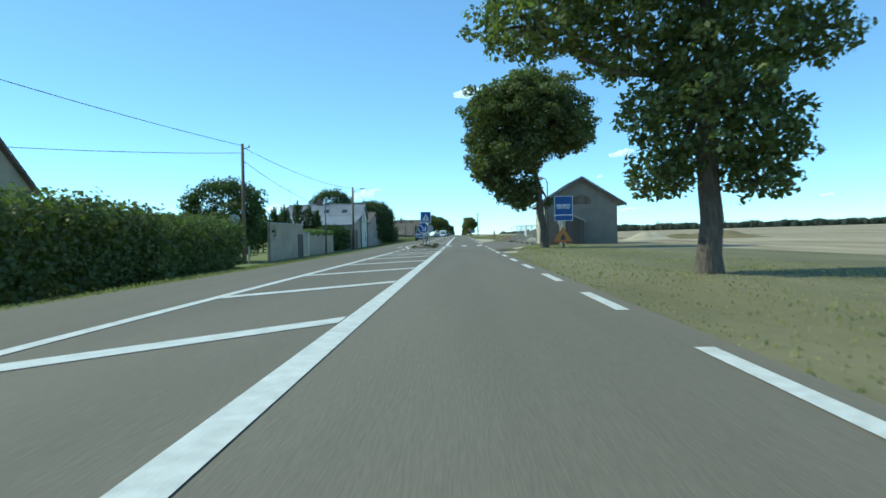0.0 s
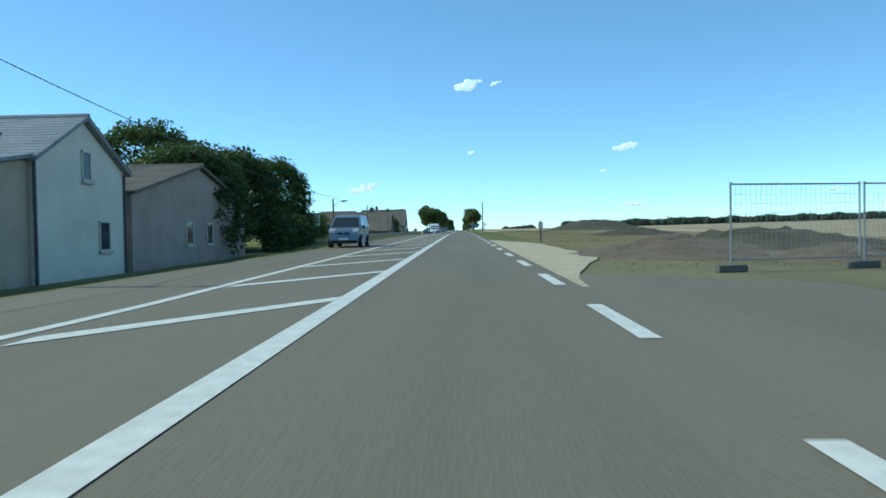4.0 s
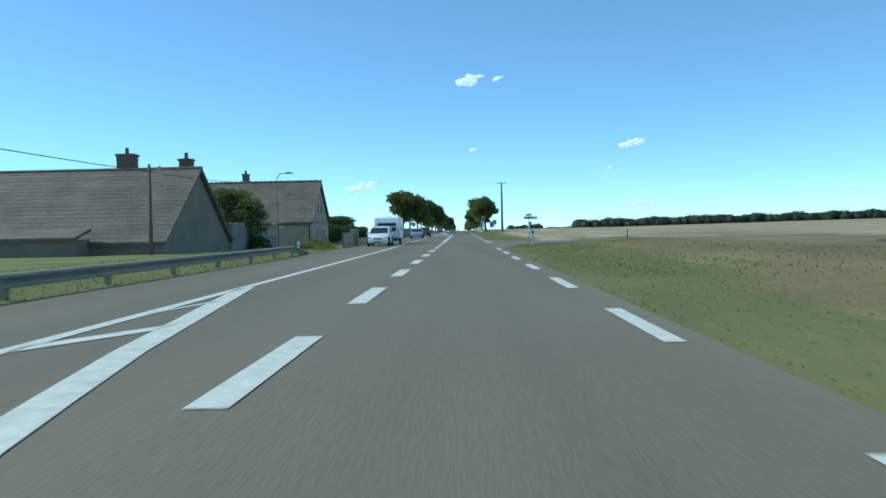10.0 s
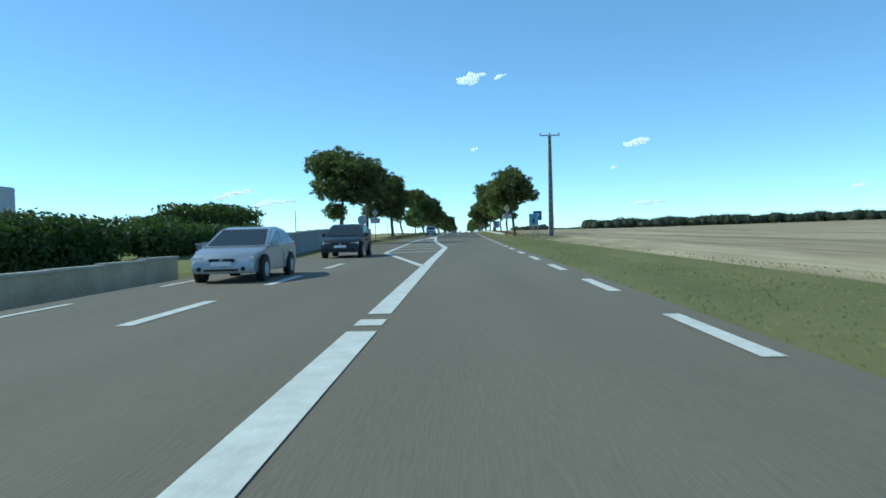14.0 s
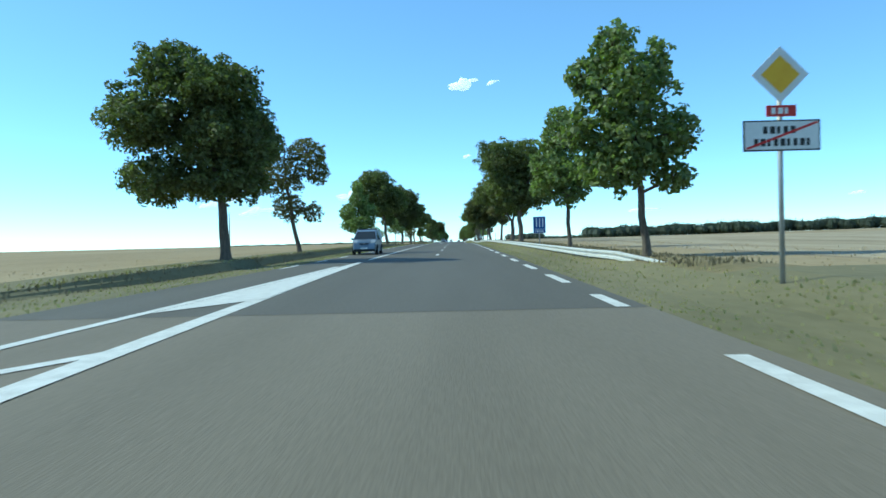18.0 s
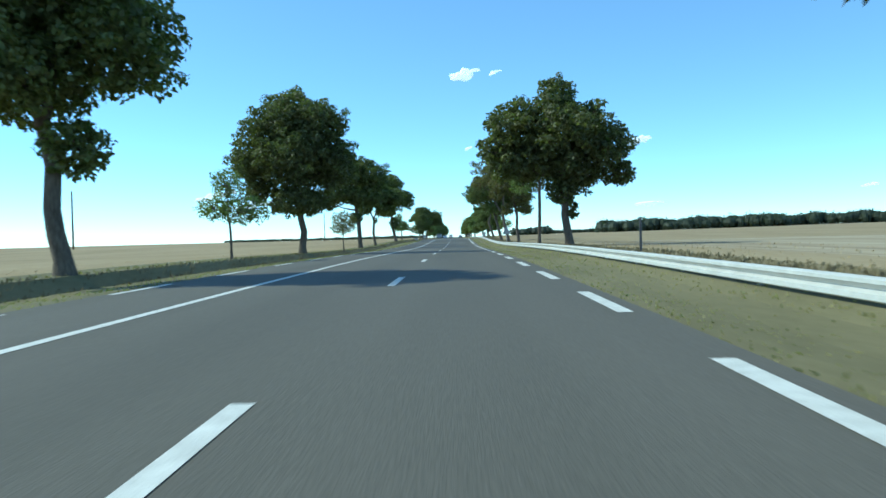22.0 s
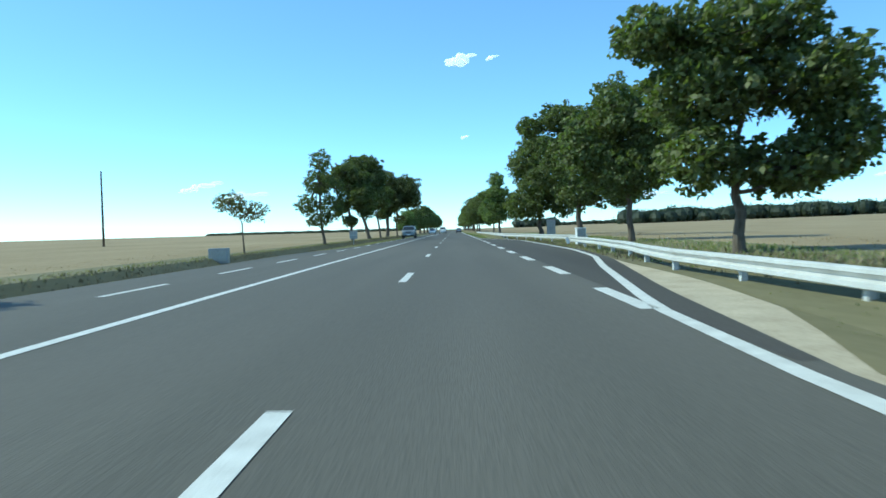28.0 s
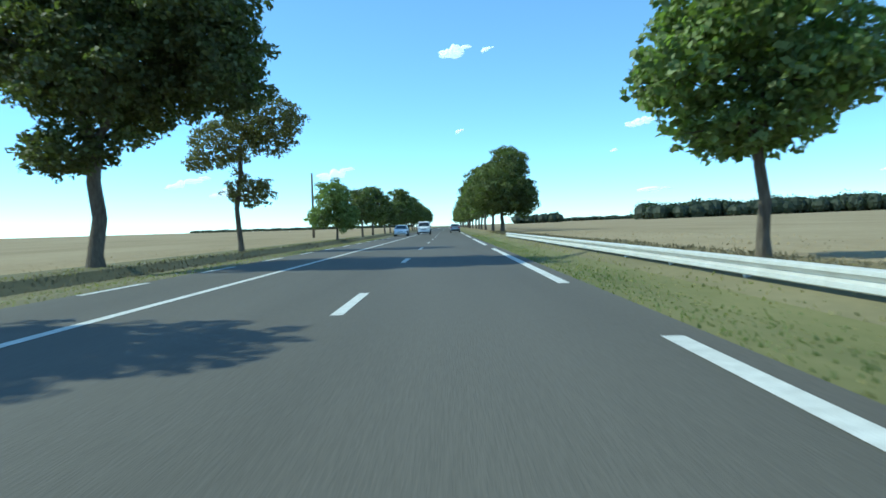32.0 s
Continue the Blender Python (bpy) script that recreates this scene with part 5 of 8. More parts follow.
part("panel", Geo().prism([(-0.62, 0.35), (0.62, 0.35), (0.0, 1.35)], "y", -0.03, 0.0), ORANGE, s)
part("symbol", Geo().prism([(-0.18, 0.5), (0.2, 0.5), (0.08, 0.75), (0.02, 0.9), (-0.08, 0.75)], "y", -0.036, -0.03), DARK_METAL, s)
part("border", Geo().prism([(-0.62, 0.35), (0.62, 0.35), (0.54, 0.40), (-0.54, 0.40)], "y", -0.036, -0.03), RED, s)
# stub post with a weathered box
s = thing("marker_post", 5.4, 127.7, ground_z(5.4, 127.7), "dark wooden stub post carrying a peeling white box", "marker post")
part("post", Geo().box(-0.05, 0.05, -0.05, 0.05, -0.2, 0.95), WOOD_POLE, s)
part("box", Geo().box(-0.15, 0.16, -0.1, 0.1, 0.9, 1.35), WHITE_WALL, s, bevel=0.01)
part("cap", Geo().box(-0.05, 0.03, -0.05, 0.05, 1.35, 1.45), GREEN, s)
part("stake", Geo().box(0.2, 0.25, -0.03, 0.03, -0.2, 0.85), GREY_METAL, s)


def delineator(x, y):
    th = thing("marker_post", x, y, ground_z(x, y), "white plastic roadside post with a dark reflector band", "marker post", "roadside posts")
    part("body", Geo().prism([(-0.075, -0.05), (0.075, -0.05), (0.05, 0.06), (-0.05, 0.06)], "z", -0.1, 0.78), WHITE, th)
    part("band", Geo().prism([(-0.077, -0.052), (0.077, -0.052), (0.052, 0.062), (-0.052, 0.062)], "z", 0.78, 0.94), mat("band_maroon", (0.09, 0.03, 0.025), (0.13, 0.045, 0.04), rough=0.5, bump=0), th)
    part("cap", Geo().prism([(-0.075, -0.05), (0.075, -0.05), (0.05, 0.06), (-0.05, 0.06)], "z", 0.94, 1.13), WHITE, th)


delineator(4.58, 246.15)
s = thing("marker_post", 5.8, 477.0, ground_z(5.8, 477), "thin dark stake standing behind the guard rail", "marker post")
part("stake", Geo().tube((0, 0, -0.2), (0.01, 0, 1.15), 0.05, 0.04, 8), DARK_METAL, s)
s = thing("marker_post", 11.7, 249.0, ground_z(11.7, 249), "short rusty iron stake in the dry grass", "marker post")
part("stake", Geo().tube((0, 0, -0.2), (0.02, 0, 0.75), 0.05, 0.045, 8), WOOD_POLE, s)
# finger post at the junction
s = road_sign(5.75, 262.3, "white finger post with a yellow plate and a triangle's bare back", 0.0, name="finger_post")
post_of(s, 2.5, 0.06, WHITE)
part("arm", Geo().prism([(-0.45, 1.98), (0.72, 1.92), (0.88, 2.05), (0.74, 2.17), (-0.44, 2.2)], "y", -0.06, -0.03), BLACK, s)
part("arm_face", Geo().prism([(-0.42, 2.005), (0.71, 1.945), (0.84, 2.05), (0.73, 2.145), (-0.41, 2.175)], "y", -0.066, -0.06), WHITE, s)
bars(s, -0.36, 0.45, 2.03, 2.13, 8, BLACK, -0.066)
plate(s, "route_plate", -0.25, 0.28, 2.26, 2.42, YELLOW, -0.03)
bars(s, -0.18, 0.2, 2.3, 2.38, 4, BLACK, -0.051)
part("triangle_back", Geo().prism([(-0.02, 1.72), (0.3, 1.72), (0.13, 1.2)][::-1], "y", -0.05, -0.03), GREY_METAL, s)
part("small_plate", Geo().box(0.05, 0.27, -0.05, -0.03, 0.82, 1.05), WHITE, s)
# poster panel
s = road_sign(5.55, 342.0, "blue tourist panel with a windmill picture on a grey post", 0.0)
post_of(s, 2.3, 0.035)
part("foot", Geo().box(-0.32, 0.32, -0.2, 0.25, -0.02, 0.05), CONCRETE, s)
plate(s, "panel", -0.42, 0.42, 1.2, 2.35, mat("poster_blue", (0.12, 0.30, 0.42), (0.25, 0.45, 0.55), scale=3, fine=9, rough=0.4, bump=0))
part("picture", Geo().prism([(-0.12, 1.45), (0.14, 1.45), (0.1, 1.85), (0.0, 1.95), (-0.08, 1.85)], "y", -0.046, -0.04), DARK_METAL, s)
part("picture", Geo().prism([(-0.3, 1.6), (-0.26, 1.56), (0.26, 2.2), (0.22, 2.24)], "y", -0.048, -0.042), DARK_METAL, s)
part("picture", Geo().prism([(-0.2, 2.05), (-0.16, 2.1), (0.1, 1.8), (0.06, 1.76)], "y", -0.05, -0.044), DARK_METAL, s)
plate(s, "caption", -0.40, 0.40, 1.23, 1.42, GREY_METAL, -0.04, 0.004)
s = road_sign(6.2, 345.0, "blue square parking sign on a thin post", 0.0)
post_of(s, 2.6, 0.035)
plate(s, "panel", -0.4, 0.4, 1.7, 2.6, BLUE)
words(s, "P", 0.7, -0.0, 1.9, -0.045, WHITE)
# end-of-village sign
s = road_sign(4.6, 367.1, "priority diamond over a red route plate and a struck-out village plate", -0.05)
post_of(s, 3.7, 0.045)
part("diamond_rim", Geo().prism([(0, 2.98), (0.46, 3.44), (0, 3.9), (-0.46, 3.44)], "y", -0.03, -0.01), WHITE, s)
part("diamond", Geo().prism([(0, 3.13), (0.31, 3.44), (0, 3.75), (-0.31, 3.44)], "y", -0.036, -0.03), YELLOW, s)
plate(s, "route_plate", -0.24, 0.24, 2.76, 2.94, RED)
bars(s, -0.16, 0.16, 2.8, 2.9, 3, WHITE, -0.041)
plate(s, "plate_rim", -0.62, 0.62, 2.2, 2.7, BLACK)
plate(s, "plate", -0.595, 0.595, 2.225, 2.675, WHITE, -0.04, 0.005)
bars(s, -0.3, 0.25, 2.48, 2.6, 5, BLACK, -0.046)
bars(s, -0.45, 0.5, 2.28, 2.4, 9, BLACK, -0.046)
part("strike", Geo().prism([(-0.58, 2.235), (-0.54, 2.235), (0.58, 2.64), (0.58, 2.665), (0.54, 2.665), (-0.58, 2.26)], "y", -0.053, -0.047), RED, s)
# same group of signs seen from behind across the road
s = road_sign(-12.0, 367.0, "diamond and plate seen from their bare grey backs", 0.0)
post_of(s, 3.7, 0.045)
part("diamond", Geo().prism([(0, 2.95), (0.42, 3.42), (0, 3.9), (-0.42, 3.42)], "y", 0.0, 0.02), GREY_METAL, s)
plate(s, "plate", -0.6, 0.6, 2.1, 2.7, GREY_METAL, 0.02)
plate(s, "route_plate", -0.2, 0.2, 2.75, 2.92, GREY_METAL, 0.02)
for xx, yy, hh, shape in ((-9.9, 340.0, 2.6, 0),):
    s = road_sign(xx, yy, "sign seen from its bare grey back on a thin post", 0.0)
    post_of(s, hh, 0.035)
    if shape:
        plate(s, "plate", -0.42, 0.42, hh - 0.8, hh, GREY_METAL, 0.02)
    else:
        part("disc", disc_geo(0.42, 0.0, 0.02, cz=hh - 0.42), GREY_METAL, s)
# three-lane panel
s = road_sign(5.12, 406.8, "blue panel with three white lane strokes behind the rail", 0.0)
post_of(s, 1.9, 0.045)
plate(s, "border", -0.44, 0.44, 0.8, 1.98, WHITE)
plate(s, "panel", -0.41, 0.41, 0.83, 1.95, BLUE, -0.04, 0.006)
for dx in (-0.2, 0.02, 0.24):
    plate(s, "lane_stroke", dx - 0.035, dx + 0.035, 1.25, 1.85, WHITE, -0.046, 0.004)
plate(s, "lower_stroke", -0.36, 0.36, 1.08, 1.11, WHITE, -0.046, 0.004)
bars(s, -0.3, 0.3, 0.9, 1.0, 5, WHITE, -0.046)
# warning triangle, sign boards from behind
s = road_sign(5.3, 538.5, "warning triangle seen from its bare grey back", 0.0)
post_of(s, 1.9, 0.04)
part("triangle", Geo().prism([(-0.5, 0.95), (0.5, 0.95), (0.0, 1.95)], "y", 0.0, 0.02), GREY_METAL, s)
s = road_sign(7.3, 668.0, "tall grey sign board seen from behind near the lay-by", 0.0)
post_of(s, 1.5, 0.05)
plate(s, "board", -0.36, 0.36, 0.2, 1.5, GREY_METAL, 0.02)
s = road_sign(-10.9, 681.0, "square grey sign board seen from behind on the grass", 0.0)
post_of(s, 1.4, 0.05)
plate(s, "board", -0.4, 0.4, 0.6, 1.45, GREY_METAL, 0.02)
part("rib", Geo().box(-0.38, 0.38, -0.03, 0.0, 0.95, 1.0), GALV, s)
# white cabinet and bollards at the rail's gap
s = thing("white_cabinet", 6.56, 649.48, gz(649.5), "white concrete cabinet with its shaded front coloured grey where the guard rail breaks", "cabinet")
part("body", Geo().box(-0.26, 0.26, -0.32, 0.32, -0.25, 0.93), WHITE, s, bevel=0.02)
part("lid", Geo().box(-0.29, 0.29, -0.35, 0.35, 0.93, 0.98), WHITE, s, bevel=0.015)
# grey sheet paints in the shade on the front; door and lock are added
part("door", Geo().box(-0.24, 0.24, -0.345, -0.325, 0.0, 0.91), GREY_METAL, s, "grey sheet painting the cabinet's shaded front")
part("lock", Geo().tube((0.17, -0.36, 0.5), (0.17, -0.34, 0.5), 0.02, 0.02, 10), DARK_METAL, s)
s = thing("bollard", 6.15, 651.2, ground_z(6.15, 651.2) - 0.05, "short leaning white bollard beside the rail end", "bollard")
ob = part("body", Geo().box(-0.085, 0.085, -0.08, 0.08, -0.05, 0.52), WHITE, s, bevel=0.02)
ob.matrix_basis = pose(0, 0, 0, 0, -17, 0)
s = thing("utility_box", -11.1, 639.0, ground_z(-11.1, 639), "plain grey roadside utility box on the grass", "utility box")
part("body", Geo().box(-0.42, 0.42, -0.2, 0.2, -0.05, 0.62), GREY_METAL, s, bevel=0.02)
part("door", Geo().box(-0.36, 0.36, -0.215, -0.2, 0.06, 0.56), CONCRETE, s)


# ---- buildings ----
def window_part(wall, face, u, z0, w, h, x, y, shutter=None, name="window"):
    """A window set in a wall: face 'x+' or 'y-' ; u along the wall."""
    win = new(name)
    win.parent = wall
    d = 0.05
    if face == "x+":
        fr = [Geo().box(x - 0.02, x + d, u - w / 2, u - w / 2 + 0.07, z0, z0 + h), Geo().box(x - 0.02, x + d, u + w / 2 - 0.07, u + w / 2, z0, z0 + h), Geo().box(x - 0.02, x + d, u - w / 2, u + w / 2, z0, z0 + 0.07), Geo().box(x - 0.02, x + d, u - w / 2, u + w / 2, z0 + h - 0.07, z0 + h)]
        pane = Geo().box(x - 0.02, x + 0.02, u - w / 2, u + w / 2, z0, z0 + h)
        sill = Geo().box(x - 0.02, x + 0.12, u - w / 2 - 0.08, u + w / 2 + 0.08, z0 - 0.09, z0)
    else:
        fr = [Geo().box(u - w / 2, u - w / 2 + 0.07, y - d, y + 0.02, z0, z0 + h), Geo().box(u + w / 2 - 0.07, u + w / 2, y - d, y + 0.02, z0, z0 + h), Geo().box(u - w / 2, u + w / 2, y - d, y + 0.02, z0, z0 + 0.07), Geo().box(u - w / 2, u + w / 2, y - d, y + 0.02, z0 + h - 0.07, z0 + h)]
        pane = Geo().box(u - w / 2, u + w / 2, y - 0.02, y + 0.02, z0, z0 + h)
        sill = Geo().box(u - w / 2 - 0.08, u + w / 2 + 0.08, y - 0.12, y + 0.02, z0 - 0.09, z0)
    for k in fr:
        part("frame", k, WHITE_WALL, win)
    part("pane", pane, GLASS, win)
    part("sill", sill, CONCRETE, win)
    return win


SOOTY = mat("sooty_brick", (0.12, 0.085, 0.068), (0.22, 0.155, 0.125), scale=2, fine=18, rough=0.92, bump=0.3, per=0.15)


def chimney(house, x, y, z0, z1, w=0.7, d=0.55, pots=1):
    c = part("chimney", Geo().box(x - w / 2, x + w / 2, y - d / 2, y + d / 2, z0, z1), SOOTY, house)
    part("cap", Geo().box(x - w / 2 - 0.06, x + w / 2 + 0.06, y - d / 2 - 0.06, y + d / 2 + 0.06, z1, z1 + 0.12), SOOTY, c)
    for k in range(pots):
        dx = (k - (pots - 1) / 2) * 0.32
        part("pot", Geo().tube((x + dx, y, z1 + 0.12), (x + dx, y, z1 + 0.48), 0.12, 0.1, 10), SOOTY, c)
    return c


def house(x1, x0, y0, y1, z, eave, ridge, wall_mat, roof_mat, label, hip=0.0, over=0.25, tile_w=0.0):
    """A long house whose ridge runs away from the road: gable at x1 (towards the road), far end at x0."""
    th = thing("house", x1, (y0 + y1) / 2, z, label, "house", "houses")
    L, hd = x0 - x1, (y1 - y0) / 2
    g = Geo()
    g.box(L, 0, -hd, hd, -0.4, eave)
    part("wall", g, wall_mat, th)
    part("gable", Geo().prism([(-hd, eave), (hd, eave), (0, ridge - 0.06)], "x", -0.3, 0.0), wall_mat, th)
    if not hip:
        part("gable", Geo().prism([(-hd, eave), (hd, eave), (0, ridge - 0.06)], "x", L, L + 0.3), wall_mat, th)
    sl = (ridge - eave) / hd
    o = over
    rise = 0.14
    for s in (-1, 1):
        g = Geo()
        ya, za = s * (hd + o), eave - o * sl
        top = [(L + hip, 0, ridge), (o, 0, ridge), (o, ya, za), (L - o * (0 if not hip else 1), ya, za)]
        if not hip:
            top[0] = (L - o, 0, ridge)
        g.v = [(a, b, c + rise) for a, b, c in top] + [(a, b, c) for a, b, c in top]
        g.f = [(0, 1, 2, 3), (7, 6, 5, 4), (0, 4, 5, 1), (1, 5, 6, 2), (2, 6, 7, 3), (3, 7, 4, 0)]
        g.mi = [0] * 6
        rf = part("roof", g, roof_mat, th)
        if tile_w:
            # courses of tiles as thin overlapping rows
            n = int(math.hypot(hd + o, ridge - za) / tile_w)
            for i in range(n):
                a, b = i / n, (i + 1.12) / n
                b = min(b, 1.0)
                c = Geo()
                pa, pb = ya * (1 - a), ya * (1 - b)
                z_a, z_b = za + (ridge - za) * a + rise, za + (ridge - za) * b + rise
                xa = (L - o) + (hip + o) * a if hip else L - o
                xb = (L - o) + (hip + o) * b if hip else L - o
                c.v = [(xa, pa, z_a + 0.028), (o + 0.02, pa, z_a + 0.028), (o + 0.02, pb, z_b + 0.012), (xb, pb, z_b + 0.012), (xa, pa, z_a), (o + 0.02, pa, z_a)]
                c.f = [(0, 1, 2, 3), (4, 5, 1, 0)] if s > 0 else [(3, 2, 1, 0), (0, 1, 5, 4)]
                c.mi = [0, 0]
                part("tile_course", c, roof_mat, rf)
    if hip:
        g = Geo()
        g.face([(L - o, -hd - o, eave - o * sl + rise), (L + hip, 0, ridge + rise), (L - o, hd + o, eave - o * sl + rise)])
        part("hip", g, roof_mat, th)
    part("ridge_tiles", Geo().tube((L + hip - (0 if hip else o), 0, ridge + rise), (o + 0.02, 0, ridge + rise), 0.11, 0.11, 8), roof_mat, th)
    return th


def skylight(th, u, t, hd, eave, ridge, w=0.7, h=0.9):
    """A roof window on the slope that faces the camera."""
    a = math.atan2(ridge - eave, hd)
    ob = part("skylight", Geo().box(-w / 2, w / 2, -h / 2, h / 2, 0.0, 0.07), DARK_METAL, th)
    ob.matrix_basis = pose(u, -hd * (1 - t), eave + (ridge - eave) * t + 0.15, math.degrees(a), 0, 0)
    part("pane", Geo().box(-w / 2 + 0.07, w / 2 - 0.07, -h / 2 + 0.07, h / 2 - 0.07, 0.07, 0.085), GLASS, ob)


# first house: white walls, slate roof
z = 0.1
h1 = house(-14.1, -25.6, 100.8, 107.3, z, 4.3, 6.02, WHITE_WALL, SLATE, "white rendered house with a grey slate roof and skylights", hip=1.0, tile_w=0.28)
chimney(h1, -6.2, 0.1, 5.8, 6.75, 0.75, 0.6, 1)
for u in (-2.4, -4.9, -7.9):
    skylight(h1, u, 0.4, 3.25, 4.3, 6.02)
window_part(h1, "x+", 0.2, 3.75, 0.7, 1.15, 0.0, 0)
window_part(h1, "x+", 1.5, 1.1, 0.9, 1.2, 0.0, 0)
part("annex_wall", Geo().box(-9.5, -0.15, -10.45, -3.27, -0.4, 3.0), PLASTER, h1, "dull pinkish rendered annex wall")
part("annex_gable", Geo().prism([(-10.45, 3.0), (-3.27, 3.0), (-3.27, 4.25)], "x", -0.4, -0.15), PLASTER, h1)
part("annex_roof", Geo().prism([(-10.75, 2.98), (-3.2, 4.32), (-3.2, 4.45), (-10.75, 3.11)], "x", -9.8, 0.1), SLATE, h1)
d = part("door", Geo().box(-0.15, -0.09, -7.7, -5.6, 0.0, 2.3), WOOD_POLE, h1, "dark brown boarded door")
part("door_frame", Geo().box(-0.15, -0.11, -7.9, -5.4, 0.0, 2.5), BRICK, h1)
part("downpipe", Geo().tube((0.06, -3.28, 0), (0.06, -3.28, 4.2), 0.06, 0.06, 8), DARK_METAL, h1)
part("downpipe", Geo().tube((0.06, 3.2, 0), (0.06, 3.2, 4.2), 0.05, 0.05, 8), DARK_METAL, h1)
part("aerial", Geo().tube((-10.4, 0, 5.9), (-10.4, 0, 8.6), 0.02, 0.02, 6).tube((-10.9, 0, 8.5), (-9.9, 0, 8.5), 0.012, 0.012, 5), DARK_METAL, h1)
h1b = house(-14.0, -22.0, 107.8, 124.0, z, 3.5, 5.3, mat("pink_render", (0.30, 0.235, 0.19), (0.42, 0.335, 0.28), scale=0.8, fine=14, rough=0.9), TILE, "dull pink rendered house joined to the white one", tile_w=0.3)
window_part(h1b, "x+", 1.5, 1.2, 1.0, 1.2, 0.0, 0)
window_part(h1b, "x+", -1.5, 1.2, 1.0, 1.2, 0.0, 0)
h0 = house(-20.5, -32.0, 26.0, 34.0, gz(30) - 0.5, 4.1, 7.0, PLASTER, TILE, "plastered house with a tiled roof behind the tall hedge", tile_w=0.4)
window_part(h0, "x+", 0.0, 1.0, 1.2, 1.2, 0.0, 0)

# farmhouse with a long low roof
z = gz(235)
OLD_PLASTER = mat("old_plaster", (0.19, 0.157, 0.115), (0.29, 0.245, 0.185), scale=0.7, fine=14, rough=0.93, bump=0.3)
fa = house(-15.1, -28.9, 231.0, 241.2, z - 0.1, 0.95, 4.85, OLD_PLASTER, TILE, "long farmhouse under a low sweeping tiled roof", tile_w=0.34)
chimney(fa, -4.2, 0.5, 4.3, 5.8, 0.95, 0.7, 1)
chimney(fa, -0.8, 0.5, 4.3, 5.45, 0.65, 0.6, 1)
window_part(fa, "x+", 0.6, 1.9, 0.7, 0.9, 0.0, 0)
part("lean_to_wall", Geo().box(-11.4, -3.65, -6.5, -5.1, -0.4, 1.1), OLD_PLASTER, fa)
part("lean_to_roof", Geo().prism([(-6.8, 1.05), (-5.2, 1.5), (-5.2, 1.65), (-6.8, 1.2)], "x", -11.9, -3.5), TILE, fa)
for dx in (-2.6, -2.1):
    part("wall_lamp", Geo().prism([(-0.12, 0.0), (0.12, 0.06), (0.12, 0.2), (-0.12, 0.16)], "y", -5.75, -5.4), WHITE, fa)
    fa.children[-1].location = (dx, 0.0, 0.95)
house(-25.3, -33.4, 248.5, 258.5, z, 2.6, 5.6, PLASTER, TILE, "barn with a tiled roof behind the farmhouse", tile_w=0.5)
# gabled house
z = gz(269.5) - 0.8
h3 = house(-14.5, -25.6, 263.7, 272.7, z, 2.9, 6.85, PLASTER, TILE, "plastered gabled house with a steep brown tiled roof", tile_w=0.32)
chimney(h3, -7.4, 0.3, 6.5, 7.75, 0.6, 0.5, 1)
window_part(h3, "x+", -0.75, 3.7, 0.75, 1.25, 0.0, 0)
window_part(h3, "x+", 0.95, 3.7, 0.75, 1.25, 0.0, 0)
window_part(h3, "x+", -1.6, 1.0, 1.0, 1.3, 0.0, 0)
window_part(h3, "x+", 1.8, 1.0, 1.0, 1.3, 0.0, 0)
part("string_course", Geo().box(0.0, 0.05, -4.5, 4.5, 2.85, 2.97), BRICK, h3)
skylight(h3, -5.5, 0.35, 4.5, 2.9, 6.85, 0.8, 1.0)
part("downpipe", Geo().tube((-0.1, -4.58, 0), (-0.1, -4.58, 2.8), 0.06, 0.06, 8), DARK_METAL, h3)
part("gutter", Geo().tube((-11.0, -4.78, 2.72), (0.2, -4.78, 2.72), 0.07, 0.07, 8), DARK_METAL, h3)
for k in range(22):
    part("ridge_tile", Geo().tube((-10.9 + k * 0.5, 0, 7.02), (-10.9 + k * 0.5 + 0.12, 0, 7.02), 0.15, 0.15, 8), BRICK, h3)
h4 = house(-56.2, -72.0, 254.5, 263.0, gz(258) - 0.2, 2.5, 4.9, WHITE_WALL, TILE, "low bungalow with a brown tiled roof behind gardens")
chimney(h4, -4.0, 0, 4.6, 5.6)
chimney(h4, -10.5, 0, 4.6, 5.6)

# garage
z = gz(301) - 0.8
CLADDING = mat("grey_cladding", (0.22, 0.24, 0.26), (0.32, 0.34, 0.36), scale=1, fine=12, rough=0.6)
BAND = mat("band_blue", (0.04, 0.065, 0.12), (0.055, 0.09, 0.16), fine=15, rough=0.4)
ga = thing("garage_building", -27.3, 301.0, z, "flat-roofed garage with a pale fascia and a dark blue sign band", "commercial building")
part("wall", Geo().box(-18, -0.3, -17, 15.7, -0.3, 4.9), CLADDING, ga)
part("roof", Geo().box(-18.2, 0.1, -17.2, 15.95, 5.0, 5.06), CLADDING, ga)
for k in range(11):                                  # upright sheets of the fascia
    part("fascia_panel", Geo().box(-0.28, 0.2, -17.1 + k * 3.0, -14.13 + k * 3.0, 2.85, 5.0), mat("fascia_white", (0.44, 0.45, 0.45), (0.56, 0.57, 0.57), scale=0.6, fine=9, rough=0.5, per=0.04), ga)
part("fascia_end", Geo().box(-17.9, -0.3, 15.7, 15.9, 2.85, 5.0), MATS["fascia_white"], ga)
part("sign_band", Geo().box(0.21, 0.4, -3.6, 8.2, 3.4, 4.4), BAND, ga)
for k in range(8):
    dr = part("window", Geo().box(-0.25, -0.1, -14.6 + k * 3.6, -11.4 + k * 3.6, 0.2, 2.7), GLASS, ga)
    part("mullion", Geo().box(-0.1, -0.05, -13.1 + k * 3.6, -13.0 + k * 3.6, 0.2, 2.7), WHITE, dr)
